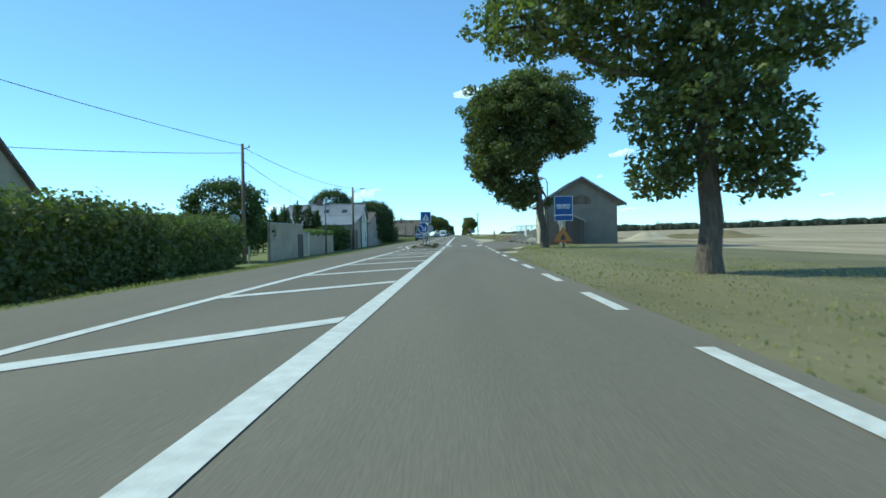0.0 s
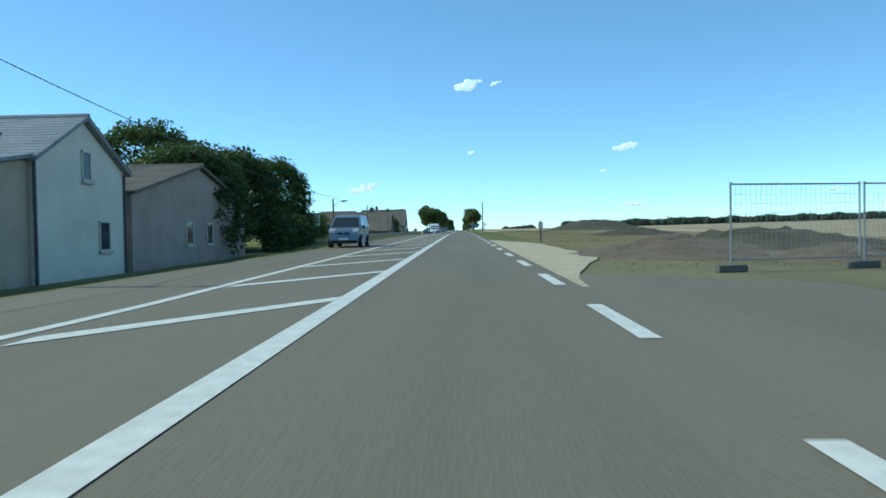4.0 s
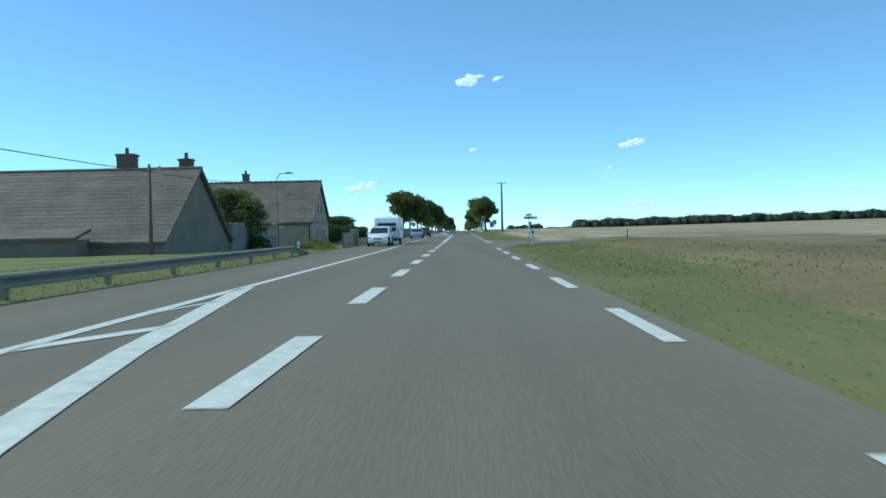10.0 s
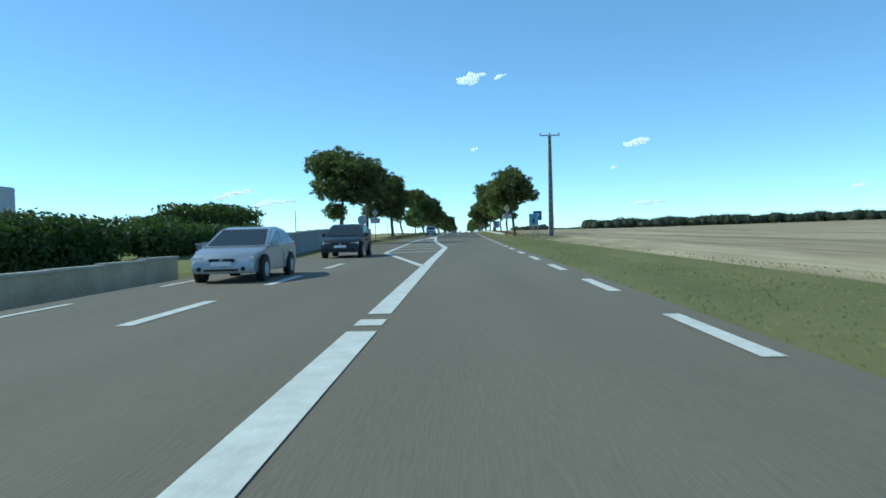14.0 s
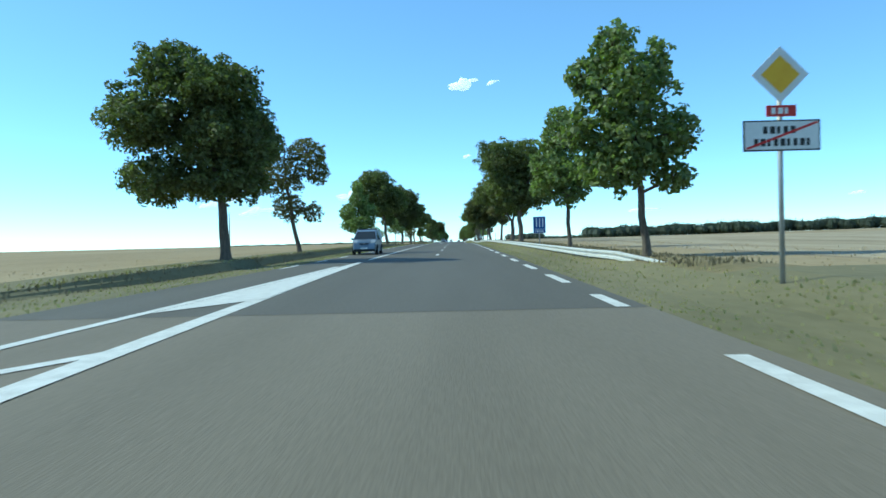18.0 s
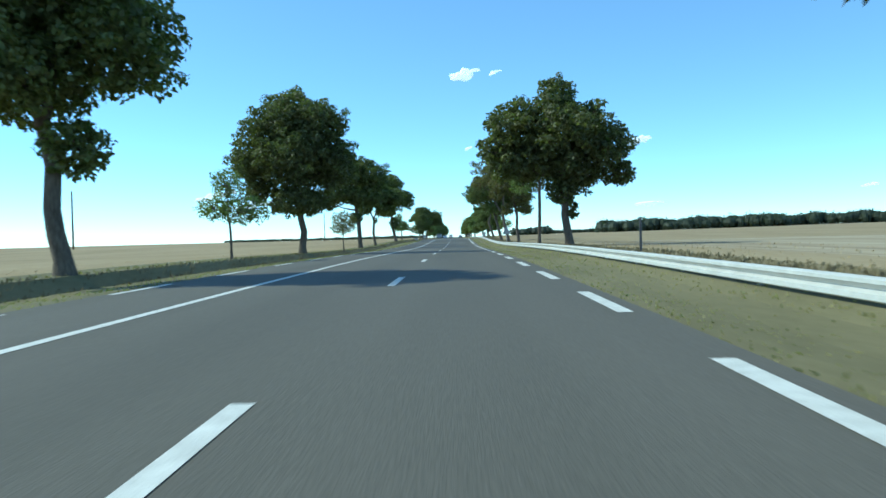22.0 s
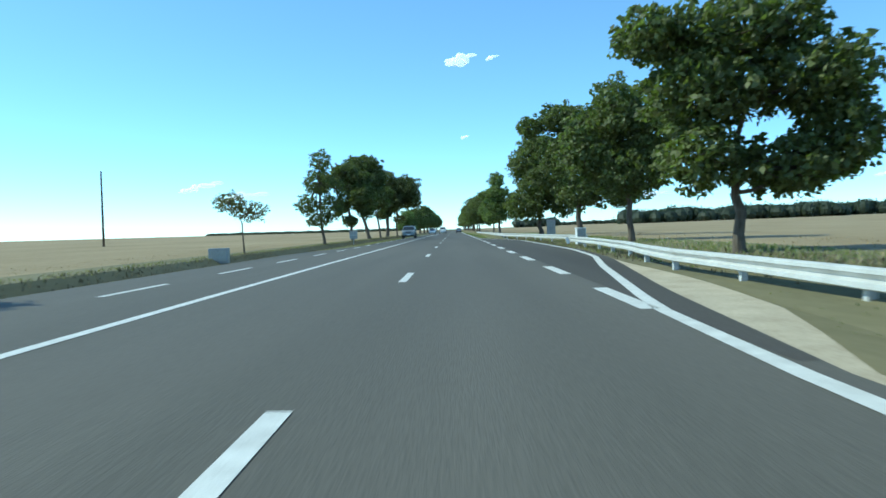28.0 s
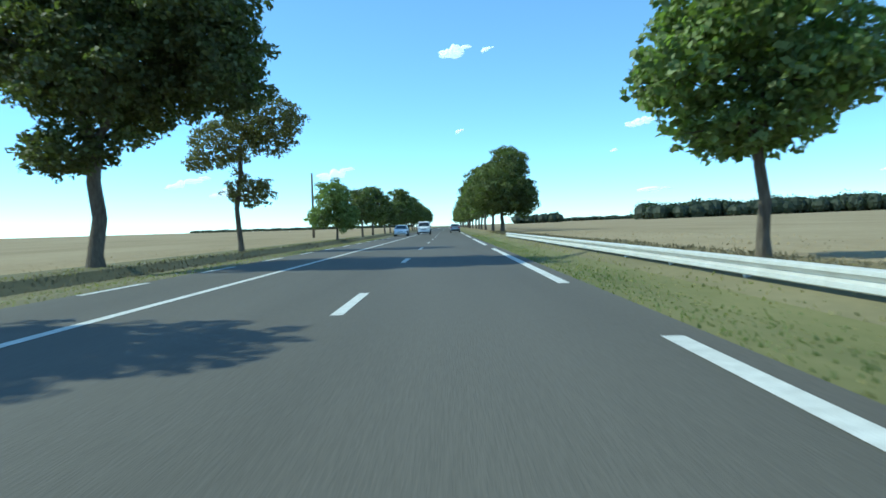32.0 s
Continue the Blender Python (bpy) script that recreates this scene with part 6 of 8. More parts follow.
part("door_surround", Geo().box(-0.09, 0.06, -3.6, 10.6, 2.55, 2.83), BAND, ga)
tx = words(ga, "GARAGE", 0.5, 0, 0, 0, WHITE)
tx.matrix_basis = pose(0.42, 2.6, 3.75, 90, 0, 90)


# garden walls, hedges, shrubs
def garden_wall(x, y0, y1, h, label, material=None, base=-0.7, t=0.22, coping=True):
    th = thing("garden_wall", x, (y0 + y1) / 2, ground_z(x, (y0 + y1) / 2), label, "wall", "garden walls")
    hl = (y1 - y0) / 2
    n = max(1, round((y1 - y0) / 3.0))
    for i in range(n):
        a, b = -hl + 2 * hl * i / n, -hl + 2 * hl * (i + 1) / n
        mid = (y0 + y1) / 2
        dz = ground_z(x, mid + (a + b) / 2) - ground_z(x, mid)
        part("panel", Geo().box(-t / 2, t / 2, a, b - 0.012, base, h + dz), material or CONCRETE, th)
        if coping:
            part("coping", Geo().box(-t / 2 - 0.05, t / 2 + 0.05, a, b - 0.006, h + dz, h + dz + 0.07), CONCRETE, th)
    return th


garden_wall(-14.6, 54.0, 63.1, 2.8, "tall pale rendered garden wall beside a dark gate", PLASTER)
garden_wall(-14.6, 63.1, 65.3, 2.8, "tall pale rendered wall over a dark wooden gate", PLASTER)
s = thing("wooden_gate", -14.47, 64.2, ground_z(-14.5, 64.2), "dark weathered boarded gate set in a pale wall", "gate")
for k in range(9):
    part("board", Geo().box(-0.02, 0.04, -0.95 + 0.21 * k, -0.75 + 0.21 * k, 0.0, 1.95), mat("gate_boards", (0.1, 0.088, 0.072), (0.17, 0.15, 0.125), scale=2, fine=16, rough=0.9, per=0.15), s)
part("vent", Geo().box(0.04, 0.06, 0.1, 0.45, 0.35, 0.75), BLACK, s)
garden_wall(-14.5, 66.0, 80.4, 2.0, "grey rendered garden wall topped by ivy", PLASTER)
s = thing("gate_pillar", -14.3, 65.7, ground_z(-14.3, 65.7), "square pale plastered gate pillar with a cap", "gate pillar", "gate pillars")
part("shaft", Geo().box(-0.24, 0.24, -0.24, 0.24, -0.3, 2.05), WHITE_WALL, s)
part("cap", Geo().box(-0.3, 0.3, -0.3, 0.3, 2.05, 2.18), CONCRETE, s, bevel=0.03)
garden_wall(-15.2, 242.0, 253.2, 1.75, "weathered grey garden wall before the houses", mat("grey_old_wall", (0.17, 0.17, 0.15), (0.28, 0.27, 0.24), scale=1.0, fine=14, rough=0.92))
garden_wall(-12.4, 269.5, 275.9, 1.7, "rendered garden wall with square gate pillars", PLASTER)
garden_wall(-12.6, 279.0, 304.0, 0.95, "low pale rendered wall along the shrubs", PLASTER)
garden_wall(-11.6, 304.0, 358.5, 1.35, "long grey concrete panel wall beside the verge", mat("grey_panels", (0.20, 0.20, 0.21), (0.29, 0.29, 0.3), scale=1.2, fine=20, rough=0.9, per=0.1))
for yy in (276.2, 278.6):
    s = thing("gate_pillar", -12.4, yy, ground_z(-12.4, yy), "square plastered gate pillar", "gate pillar", "gate pillars")
    part("shaft", Geo().box(-0.25, 0.25, -0.25, 0.25, -0.3, 2.0), PLASTER, s)
    part("cap", Geo().box(-0.3, 0.3, -0.3, 0.3, 2.0, 2.12), CONCRETE, s, bevel=0.03)
# dark fence filling the gap, shaped like a barred gate
s = thing("metal_gate", -12.4, 277.4, ground_z(-12.4, 277.4), "dark barred fence between plastered pillars", "gate")
for k in range(9):
    part("gate_bar", Geo().box(-0.015, 0.015, -0.99 + k * 0.23, -0.82 + k * 0.23, 0.05, 1.7), DARK_METAL, s)
part("gate_frame", Geo().box(-0.02, 0.02, -0.95, 0.97, 1.55, 1.62), DARK_METAL, s)
part("gate_frame", Geo().box(-0.02, 0.02, -0.95, 0.97, 0.1, 0.17), DARK_METAL, s)


def hedge(x0, x1, y0, y1, h, label, leafm, count, seed, name="hedge", size=0.15, base=-0.7):
    """A clipped but uneven hedge: many leaves over a row of rounded lumps."""
    rng = np.random.default_rng(seed)
    cx, cy = (x0 + x1) / 2, (y0 + y1) / 2
    z = ground_z(cx, cy)
    th = thing(name, cx, cy, z, label, "hedge" if name == "hedge" else "shrub", "hedges")
    lobes = []
    n = max(2, int((y1 - y0) / 1.1))
    for i in range(n):
        for j in range(max(1, int((x1 - x0) / 1.4))):
            w = (x1 - x0) / max(1, int((x1 - x0) / 1.4))
            for zc in np.arange(0.5, h, 0.85):
                lobes.append((x0 + w * (j + 0.5) - cx + rng.normal() * 0.1, y0 + (i + 0.5) * (y1 - y0) / n - cy, min(zc, h - 0.55) + rng.uniform(-0.12, 0.2), w * 0.62, 0.85, 0.72))
    for i in range(max(1, n // 2)):
        sy = (i + 0.5) * 2 * (y1 - y0) / n - (cy - y0)
        part("stem", Geo().tube((rng.normal() * 0.1, sy, base), (rng.normal() * 0.1, sy, h * 0.6), 0.05, 0.02, 5), BARK, th)
    part("foliage", leaf_mesh("foliage", leaf_cloud(rng, lobes, count, size, 0.3), leafm), None, th)
    return th


HEDGE = "tall dense dark green garden hedge with a ragged top"
hedge(-15.4, -12.6, 6.0, 31.0, 3.1, HEDGE, LEAF, 46000, 3, size=0.1)
hedge(-16.6, -13.4, 31.0, 44.0, 2.9, HEDGE, LEAF, 26000, 33, size=0.1)
hedge(-16.2, -14.6, 80.8, 93.0, 2.8, "dark clipped cypress hedge before the white house", LEAF_D, 22000, 4, size=0.1)
IVY = thing("ivy", -14.5, 73.2, ground_z(-14.5, 73.2), "bright green ivy trailing over a wall's coping", "ivy")
part("foliage", leaf_mesh("foliage", leaf_cloud(np.random.default_rng(91), [(0.05 * math.sin(i * 2.0), -6.6 + 0.6 * i, 2.1 + 0.1 * math.sin(i * 1.3), 0.32, 0.5, 0.24) for i in range(23)], 5200, 0.07, 0.3), LEAF_B), None, IVY)


def pine(x, y, h, w):
    """A young garden conifer: whorls of upswept shoots thick with needles."""
    th = thing("garden_conifer", x, y, ground_z(x, y), "young upright garden pine with spiky upswept shoots", "conifer", "garden conifers")
    rng = np.random.default_rng(int(-x * 10 + y))
    tr = Geo().loft([(0, 0, -0.3), (0.04, 0, h * 0.5), (0, 0, h)], [0.1, 0.06, 0.012], 8)
    pos, out = [], []
    shoots = [((0, 0, h * 0.55), (0, 0, h))]
    for i in range(9):
        z = h * (0.22 + 0.075 * i)
        for j in range(6):
            a = j * 1.047 + i * 0.6 + rng.uniform(-0.2, 0.2)
            r = w * 0.5 * (1.05 - i / 10.5) * rng.uniform(0.75, 1.1)
            p0, p1 = (0, 0, z), (math.cos(a) * r * 0.75, math.sin(a) * r * 0.75, z + 0.12 * r)
            p2 = (math.cos(a) * r, math.sin(a) * r, z + 0.12 * r + rng.uniform(0.35, 0.85))
            tr.tube(p0, p1, 0.03, 0.018, 5).tube(p1, p2, 0.018, 0.006, 5)
            shoots += [(p0, p1), (p1, p2)]
    for a, b in shoots:
        m = int(120 * (Vector(b) - Vector(a)).length)
        t = rng.random(m)[:, None]
        dd = rng.normal(size=(m, 3))
        dd /= np.linalg.norm(dd, axis=1)[:, None]
        pos.append(np.array(a) * (1 - t) + np.array(b) * t + dd * 0.1)
        out.append(dd)
    part("trunk", tr, BARK, th)
    part("needles", leaf_mesh("needles", leaf_quads(rng, np.concatenate(pos), np.concatenate(out), 0.06), LEAF_D), None, th)


for px, py, ph, pw in ((-23.4, 83.0, 6.1, 2.4), (-22.3, 81.0, 5.2, 2.2), (-21.4, 82.5, 5.1, 2.2), (-20.6, 84.0, 5.4, 2.4), (-18.6, 82.0, 5.8, 2.6), (-17.6, 83.0, 5.3, 2.3), (-17.0, 84.5, 4.7, 2.0)):
    pine(px, py, ph, pw)
s = road_sign(-15.2, 47.6, "round sign seen from its bare grey back beside a hedge", 0.0)
post_of(s, 3.2, 0.035)
part("disc", disc_geo(0.36, 0.0, 0.02, cz=2.95), GREY_METAL, s)
s = thing("marker_post", -14.7, 49.2, ground_z(-14.7, 49.2), "slim pale concrete post on the grass verge", "marker post", "verge posts")
part("stake", Geo().box(-0.05, 0.05, -0.05, 0.05, -0.2, 1.2), CONCRETE, s, bevel=0.01)
s = thing("marker_post", -15.6, 46.4, ground_z(-15.6, 46.4), "white post with a short side arm before the hedge", "marker post", "verge posts")
part("stake", Geo().box(-0.06, 0.06, -0.05, 0.05, -0.2, 1.15), WHITE_WALL, s, bevel=0.01)
part("arm", Geo().box(-0.75, -0.06, -0.04, 0.04, 1.02, 1.12), WHITE_WALL, s, bevel=0.01)
hedge(-14.0, -12.4, 127.0, 139.0, 2.4, HEDGE, LEAF_D, 7000, 6)
hedge(-17.5, -14.2, 142.0, 157.0, 2.4, "loose mixed shrub border behind the guard rail", LEAF_D, 14000, 7, size=0.11)
hedge(-24.0, -20.4, 300.0, 317.0, 2.7, "broad rounded green shrubs behind a low wall", LEAF_D, 26000, 8, size=0.13)
hedge(-22.0, -19.0, 318.0, 340.0, 1.7, "broad rounded green shrubs behind a low wall", LEAF_D, 26000, 28, size=0.14)
hedge(-29.5, -26.2, 333.0, 341.0, 2.9, "rounded dark shrub behind a low wall", LEAF_D, 7000, 29, size=0.14)
hedge(-30.5, -24.5, 344.0, 361.0, 4.1, "broad rounded green shrubs behind a low wall", LEAF_D, 12000, 9, size=0.2)
hedge(-14.9, -13.9, 245.0, 247.4, 1.0, "low dark shrub at the foot of a grey wall", LEAF_D, 1800, 10, size=0.09, name="shrub")
s = thing("marker_post", -9.97, 238.2, ground_z(-9.97, 238.2), "short white stake in long grass at the rail's end", "marker post", "verge posts")
part("stake", Geo().box(-0.06, 0.06, -0.05, 0.05, -0.2, 0.55), WHITE, s, bevel=0.01)
hedge(-14.4, -12.9, 260.6, 263.6, 1.3, "low dark shrub at the foot of a gable", LEAF_D, 2600, 17, size=0.09, name="shrub")
hedge(-12.6, -10.4, 245.0, 255.0, 0.75, "loose wild grass clump and weeds at the roadside", LEAF_RED, 5200, 18, size=0.08, name="shrub")
hedge(-50.0, -31.0, 222.0, 224.5, 1.25, "long low garden hedge beyond the lawn", LEAF_D2, 9000, 11, size=0.16)
for xx, yy, hh, ww, st, lb in ((-16.9, 52.6, 6.0, 6.0, "bushy", "dense rounded garden tree behind a pole"), (-26.5, 80.0, 4.4, 5.4, "bushy", "rounded garden shrub behind the wall"), (-29.5, 84.0, 4.6, 5.4, "bushy", "rounded garden shrub behind the wall"),
                               (-22.5, 131.0, 9.6, 8.4, "bushy", "large rounded tree behind the houses"), (-16.0, 121.5, 7.0, 7.4, "bushy", "large dark roadside thicket tree"), (-16.0, 130.0, 7.4, 7.6, "bushy", "large dark roadside thicket tree"), (-15.4, 139.0, 7.2, 6.8, "bushy", "large dark roadside thicket tree")):
    tree(xx, yy, hh, ww, st, lb)
for xx, yy, hh, ww, st, lb in ((-30.3, 231.0, 2.3, 3.3, "bush_light", "rounded pale bush beside the farmhouse"), (-34.7, 238.8, 4.6, 4.0, "young", "small garden tree beside the farm"), (-16.7, 246.8, 4.6, 5.6, "bush_light", "leafy garden bush between the houses"), (-19.0, 160.0, 3.8, 3.4, "oval", "slim garden tree above the shrubs"), (-24.0, 171.0, 4.6, 4.4, "bushy", "garden bush beside the lawn")):
    tree(xx, yy, hh, ww, st, lb)
s = thing("white_board", -14.5, 149.0, ground_z(-14.5, 149), "blank white board on two posts beside the shrubs", "board")
part("panel", Geo().box(-0.6, 0.6, -0.03, 0.0, 1.2, 2.5), WHITE_WALL, s)
for dx in (-0.5, 0.5):
    part("post", Geo().box(dx - 0.04, dx + 0.04, 0.0, 0.08, -0.2, 2.5), WOOD_POLE, s)


# ---- stone shed by the road ----
z = gz(74)
hut = thing("stone_shed", 7.66, 70.3, z, "old rubble-stone goods shed with brick trim and a slate roof", "shed")
HL, HW, HE, HR = 8.8, 6.74, 4.15, 6.25                 # length along the road, width, eave, ridge
part("wall", Geo().box(0.0, 0.4, 0.0, 3.1, -0.3, HE), MORTAR, hut)
part("wall", Geo().box(0.0, 0.4, 5.3, HL, -0.3, HE), MORTAR, hut)
part("wall", Geo().box(0.0, 0.4, 3.1, 5.3, 3.0, HE), MORTAR, hut)
part("wall", Geo().box(0.0, 0.4, 3.1, 5.3, -0.3, 0.35), MORTAR, hut)
part("wall", Geo().box(HW - 0.4, HW, 0.0, HL, -0.3, HE), MORTAR, hut)
# grey render, its colour darkened to hold the tree's shade on the gable
GABLE = mat("grey_render", (0.19, 0.168, 0.135), (0.28, 0.255, 0.21), scale=0.7, fine=10, rough=0.92)
for ya in (0.0, HL - 0.4):
    part("gable_wall", Geo().prism([(0.4, -0.3), (HW - 0.4, -0.3), (HW - 0.4, HE), (HW, HE), (HW / 2, HR - 0.05), (0, HE), (0.4, HE)], "y", ya, ya + 0.4), GABLE, hut)
door = part("door", Geo().box(0.22, 0.3, 3.1, 5.3, 0.35, 3.0), DARK_METAL, hut, "dark recessed loading door")
for k, (a, b) in enumerate(((3.35, 3.62), (3.7, 3.82), (3.9, 4.2))):
    part("board", Geo().box(0.17, 0.22, a, b, 0.35, 2.7), WHITE_WALL if k != 1 else GREY_METAL, door)
rs = random.Random(5)
stone_meshes = []
for k in range(6):
    w, h = 0.27 + 0.06 * (k % 4), 0.15 + 0.025 * (k % 3)
    g = Geo().prism([(-w / 2, -h / 2 + 0.03), (-w / 2 + 0.04, -h / 2), (w / 2 - 0.03 - 0.02 * (k % 2), -h / 2 + 0.01), (w / 2, -h / 2 + 0.05), (w / 2 - 0.03, h / 2 - 0.02), (w / 2 - 0.09, h / 2), (-w / 2 + 0.06, h / 2 - 0.015), (-w / 2, h / 2 - 0.05)], "x", -0.014, 0.0)
    stone_meshes.append(g.mesh("stone", STONE))
row = 0
zz = -0.1
while zz < HE - 0.2:
    yy = 0.35 + (0.2 if row % 2 else 0.0)
    while yy < HL - 0.35:
        if not (2.75 < yy < 5.65 and 0.2 < zz < 3.35):
            ob = new("stone", stone_meshes[rs.randrange(6)])
            ob.parent = hut
            ob.matrix_basis = pose(0.0, yy + rs.uniform(-0.02, 0.02), zz + rs.uniform(-0.03, 0.03), rs.uniform(-7, 7), 0, 0)
        yy += rs.uniform(0.38, 0.62)
    zz += 0.225
    row += 1
brick_mesh = Geo().box(-0.025, 0.0, -0.11, 0.11, -0.033, 0.033).mesh("brick", BRICK)
brick_half = Geo().box(-0.025, 0.0, -0.055, 0.055, -0.033, 0.033).mesh("brick", BRICK)
for i in range(40):
    for yq in (0.12, 3.0, 5.4, HL - 0.12):
        zq = -0.1 + i * 0.095
        if zq < HE - 0.1 and not (yq in (3.0, 5.4) and not 0.3 < zq < 3.0):
            ob = new("brick", brick_mesh if i % 2 else brick_half)
            ob.parent = hut
            ob.location = (-0.012, yq + (0.05 if i % 2 else 0.0) * (-1 if yq < 4 else 1), zq)
for i in range(13):                                    # shallow brick arch
    a = radians(62 + i * 56 / 12)
    ob = new("brick", brick_mesh)
    ob.parent = hut
    ob.matrix_basis = pose(-0.014, 4.2 + 2.4 * math.cos(a), 0.98 + 2.26 * math.sin(a), math.degrees(a), 0, 0)
part("gable_facing", Geo().prism([(0.0, -0.3), (HW, -0.3), (HW, HE), (HW / 2, HR - 0.08), (0.0, HE)], "y", -0.03, -0.004), GABLE, hut)
part("blocked_window", Geo().prism([(HW / 2 - 0.85, 3.75), (HW / 2 + 0.85, 3.75), (HW / 2 + 0.95, 4.2), (HW / 2 + 0.6, 4.5), (HW / 2, 4.65), (HW / 2 - 0.6, 4.5), (HW / 2 - 0.95, 4.2)], "y", -0.06, -0.033), WOOD_POLE, hut, "boarded arched gable opening")
for s, xa, xb in ((0, -0.62, HW / 2), (1, HW + 0.8, HW / 2)):
    sl = (HR - HE) / (HW / 2)
    za = HE - (0.62 if s == 0 else 0.8) * sl
    pts = [(xa, za), (xb, HR), (xb, HR + 0.12), (xa, za + 0.12)] if s == 0 else [(xb, HR), (xa, za), (xa, za + 0.12), (xb, HR + 0.12)]
    rf = part("roof", Geo().prism(pts, "y", -0.55, HL + 0.55), SLATE, hut)
    for i in range(14):
        a, b = i / 14, min(1.0, (i + 1.1) / 14)
        c = Geo()
        c.v = [(xa + (xb - xa) * a, -0.57, za + (HR - za) * a + 0.16), (xa + (xb - xa) * a, HL + 0.57, za + (HR - za) * a + 0.16), (xa + (xb - xa) * b, HL + 0.57, za + (HR - za) * b + 0.125), (xa + (xb - xa) * b, -0.57, za + (HR - za) * b + 0.125)]
        c.f, c.mi = [(3, 2, 1, 0) if s == 0 else (0, 1, 2, 3)], [0]
        part("slate_course", c, SLATE, rf)
    part("bargeboard", Geo().prism([(p[0], p[1] - 0.14) for p in pts[:2]] + [(p[0], p[1] - 0.02) for p in pts[1::-1]] if s == 0 else [(pts[0][0], pts[0][1] - 0.14), (pts[1][0], pts[1][1] - 0.14), (pts[1][0], pts[1][1] - 0.02), (pts[0][0], pts[0][1] - 0.02)], "y", -0.57, -0.5), WOOD_POLE, hut)
for k in range(10):
    part("rafter_end", Geo().box(-0.5, 0.0, 0.2 + k * 0.93, 0.32 + k * 0.93, HE - 0.5, HE - 0.36), WOOD_POLE, hut)
part("downpipe", Geo().tube((-0.06, 0.06, -0.2), (-0.06, 0.06, HE - 0.2), 0.05, 0.05, 8), DARK_METAL, hut)
# lean-to of dark boards before the gable
le = thing("bus_shelter", 8.97, 66.6, gz(67) - 0.02, "small dark boarded shelter with a sloping roof beside the shed", "shelter")
# wood tone plus sun and shade painted in: dark front boards, paler road side
DARKB = mat("dark_boards", (0.075, 0.064, 0.055), (0.135, 0.118, 0.1), scale=1, fine=14, rough=0.9, stretch=(6, 1, 0.3))
for k in range(9):
    a, b = k * 0.188, k * 0.188 + 0.182
    za, zb = 2.95 - a * 0.46, 2.95 - b * 0.46
    part("board", Geo().prism([(a, -0.1), (b, -0.1), (b, zb), (a, za)], "y", 0.0, 0.05), DARKB, le)
part("side_wall", Geo().box(0.0, 0.06, 0.06, 0.55, -0.1, 2.92), GABLE, le)
part("side_wall", Geo().box(0.0, 0.06, 1.35, 3.2, -0.1, 2.92), GABLE, le)
part("lintel", Geo().box(0.0, 0.06, 0.55, 1.35, 2.1, 2.92), GABLE, le)
part("side_wall", Geo().box(1.63, 1.69, 0.06, 3.2, -0.1, 2.15), DARKB, le)
part("back_wall", Geo().prism([(0.06, -0.1), (1.63, -0.1), (1.63, 2.15), (0.06, 2.9)], "y", 3.14, 3.2), DARKB, le)
part("roof", Geo().prism([(-0.12, 3.0), (1.85, 2.1), (1.85, 2.19), (-0.12, 3.1)], "y", -0.15, 3.35), CONCRETE, le)
s = thing("notice_post", 8.55, 66.9, ground_z(8.5, 67) - 0.05, "narrow pale notice case on a white post by the shelter", "notice case")
part("post", Geo().box(-0.06, 0.06, -0.05, 0.05, 0, 2.0), WHITE_WALL, s)
part("case", Geo().box(-0.2, 0.3, -0.08, 0.08, 1.9, 2.35), WHITE_WALL, s, bevel=0.01)

# mesh fence on concrete feet
MESH = GREY_METAL


def fence_panel(x, y, rz, board=None, w=3.3):
    th = thing("mesh_fence_panel", x, y, ground_z(x, y) + 0.03, "temporary wire-mesh site fence panel on concrete feet", "fence panel", "site fence", rz=rz)
    for u in (0.0, w):
        part("upright", Geo().tube((u, 0, 0), (u, 0, 2.0), 0.025, 0.025, 8), MESH, th)
        part("foot", Geo().box(u - 0.35, u + 0.35, -0.12, 0.12, -0.03, 0.13), mat("dark_concrete", (0.10, 0.095, 0.085), (0.16, 0.15, 0.14), fine=25), th, bevel=0.02)
    for v in (0.25, 1.95):
        part("rail", Geo().tube((0, 0, v), (w, 0, v), 0.02, 0.02, 6), MESH, th)
    g = Geo()
    for i in range(1, 26):
        g.tube((i * w / 26, 0, 0.25), (i * w / 26, 0, 1.95), 0.0035, n=3, caps=False)
    for i in range(1, 8):
        g.tube((0, 0, 0.25 + i * 0.21), (w, 0, 0.25 + i * 0.21), 0.0035, n=3, caps=False)
    part("mesh_wires", g, MESH, th)
    if board:
        b = part("notice_board", Geo().box(0.35, 0.95, -0.05, -0.03, 0.75, 1.85), WHITE, th, "white site notice board with a green panel")
        part("notice_panel", Geo().box(0.42, 0.88, -0.056, -0.05, 1.0, 1.6), GREEN, b)
        part("notice_stripe", Geo().box(0.5, 0.8, -0.06, -0.056, 1.15, 1.4), WHITE, b)
        b = part("notice_board", Geo().box(1.3, 1.75, -0.05, -0.03, 0.95, 1.6), WHITE, th, "white site notice with a red heading")
        part("notice_panel", Geo().box(1.34, 1.71, -0.056, -0.05, 1.3, 1.52), RED, b)
    return th


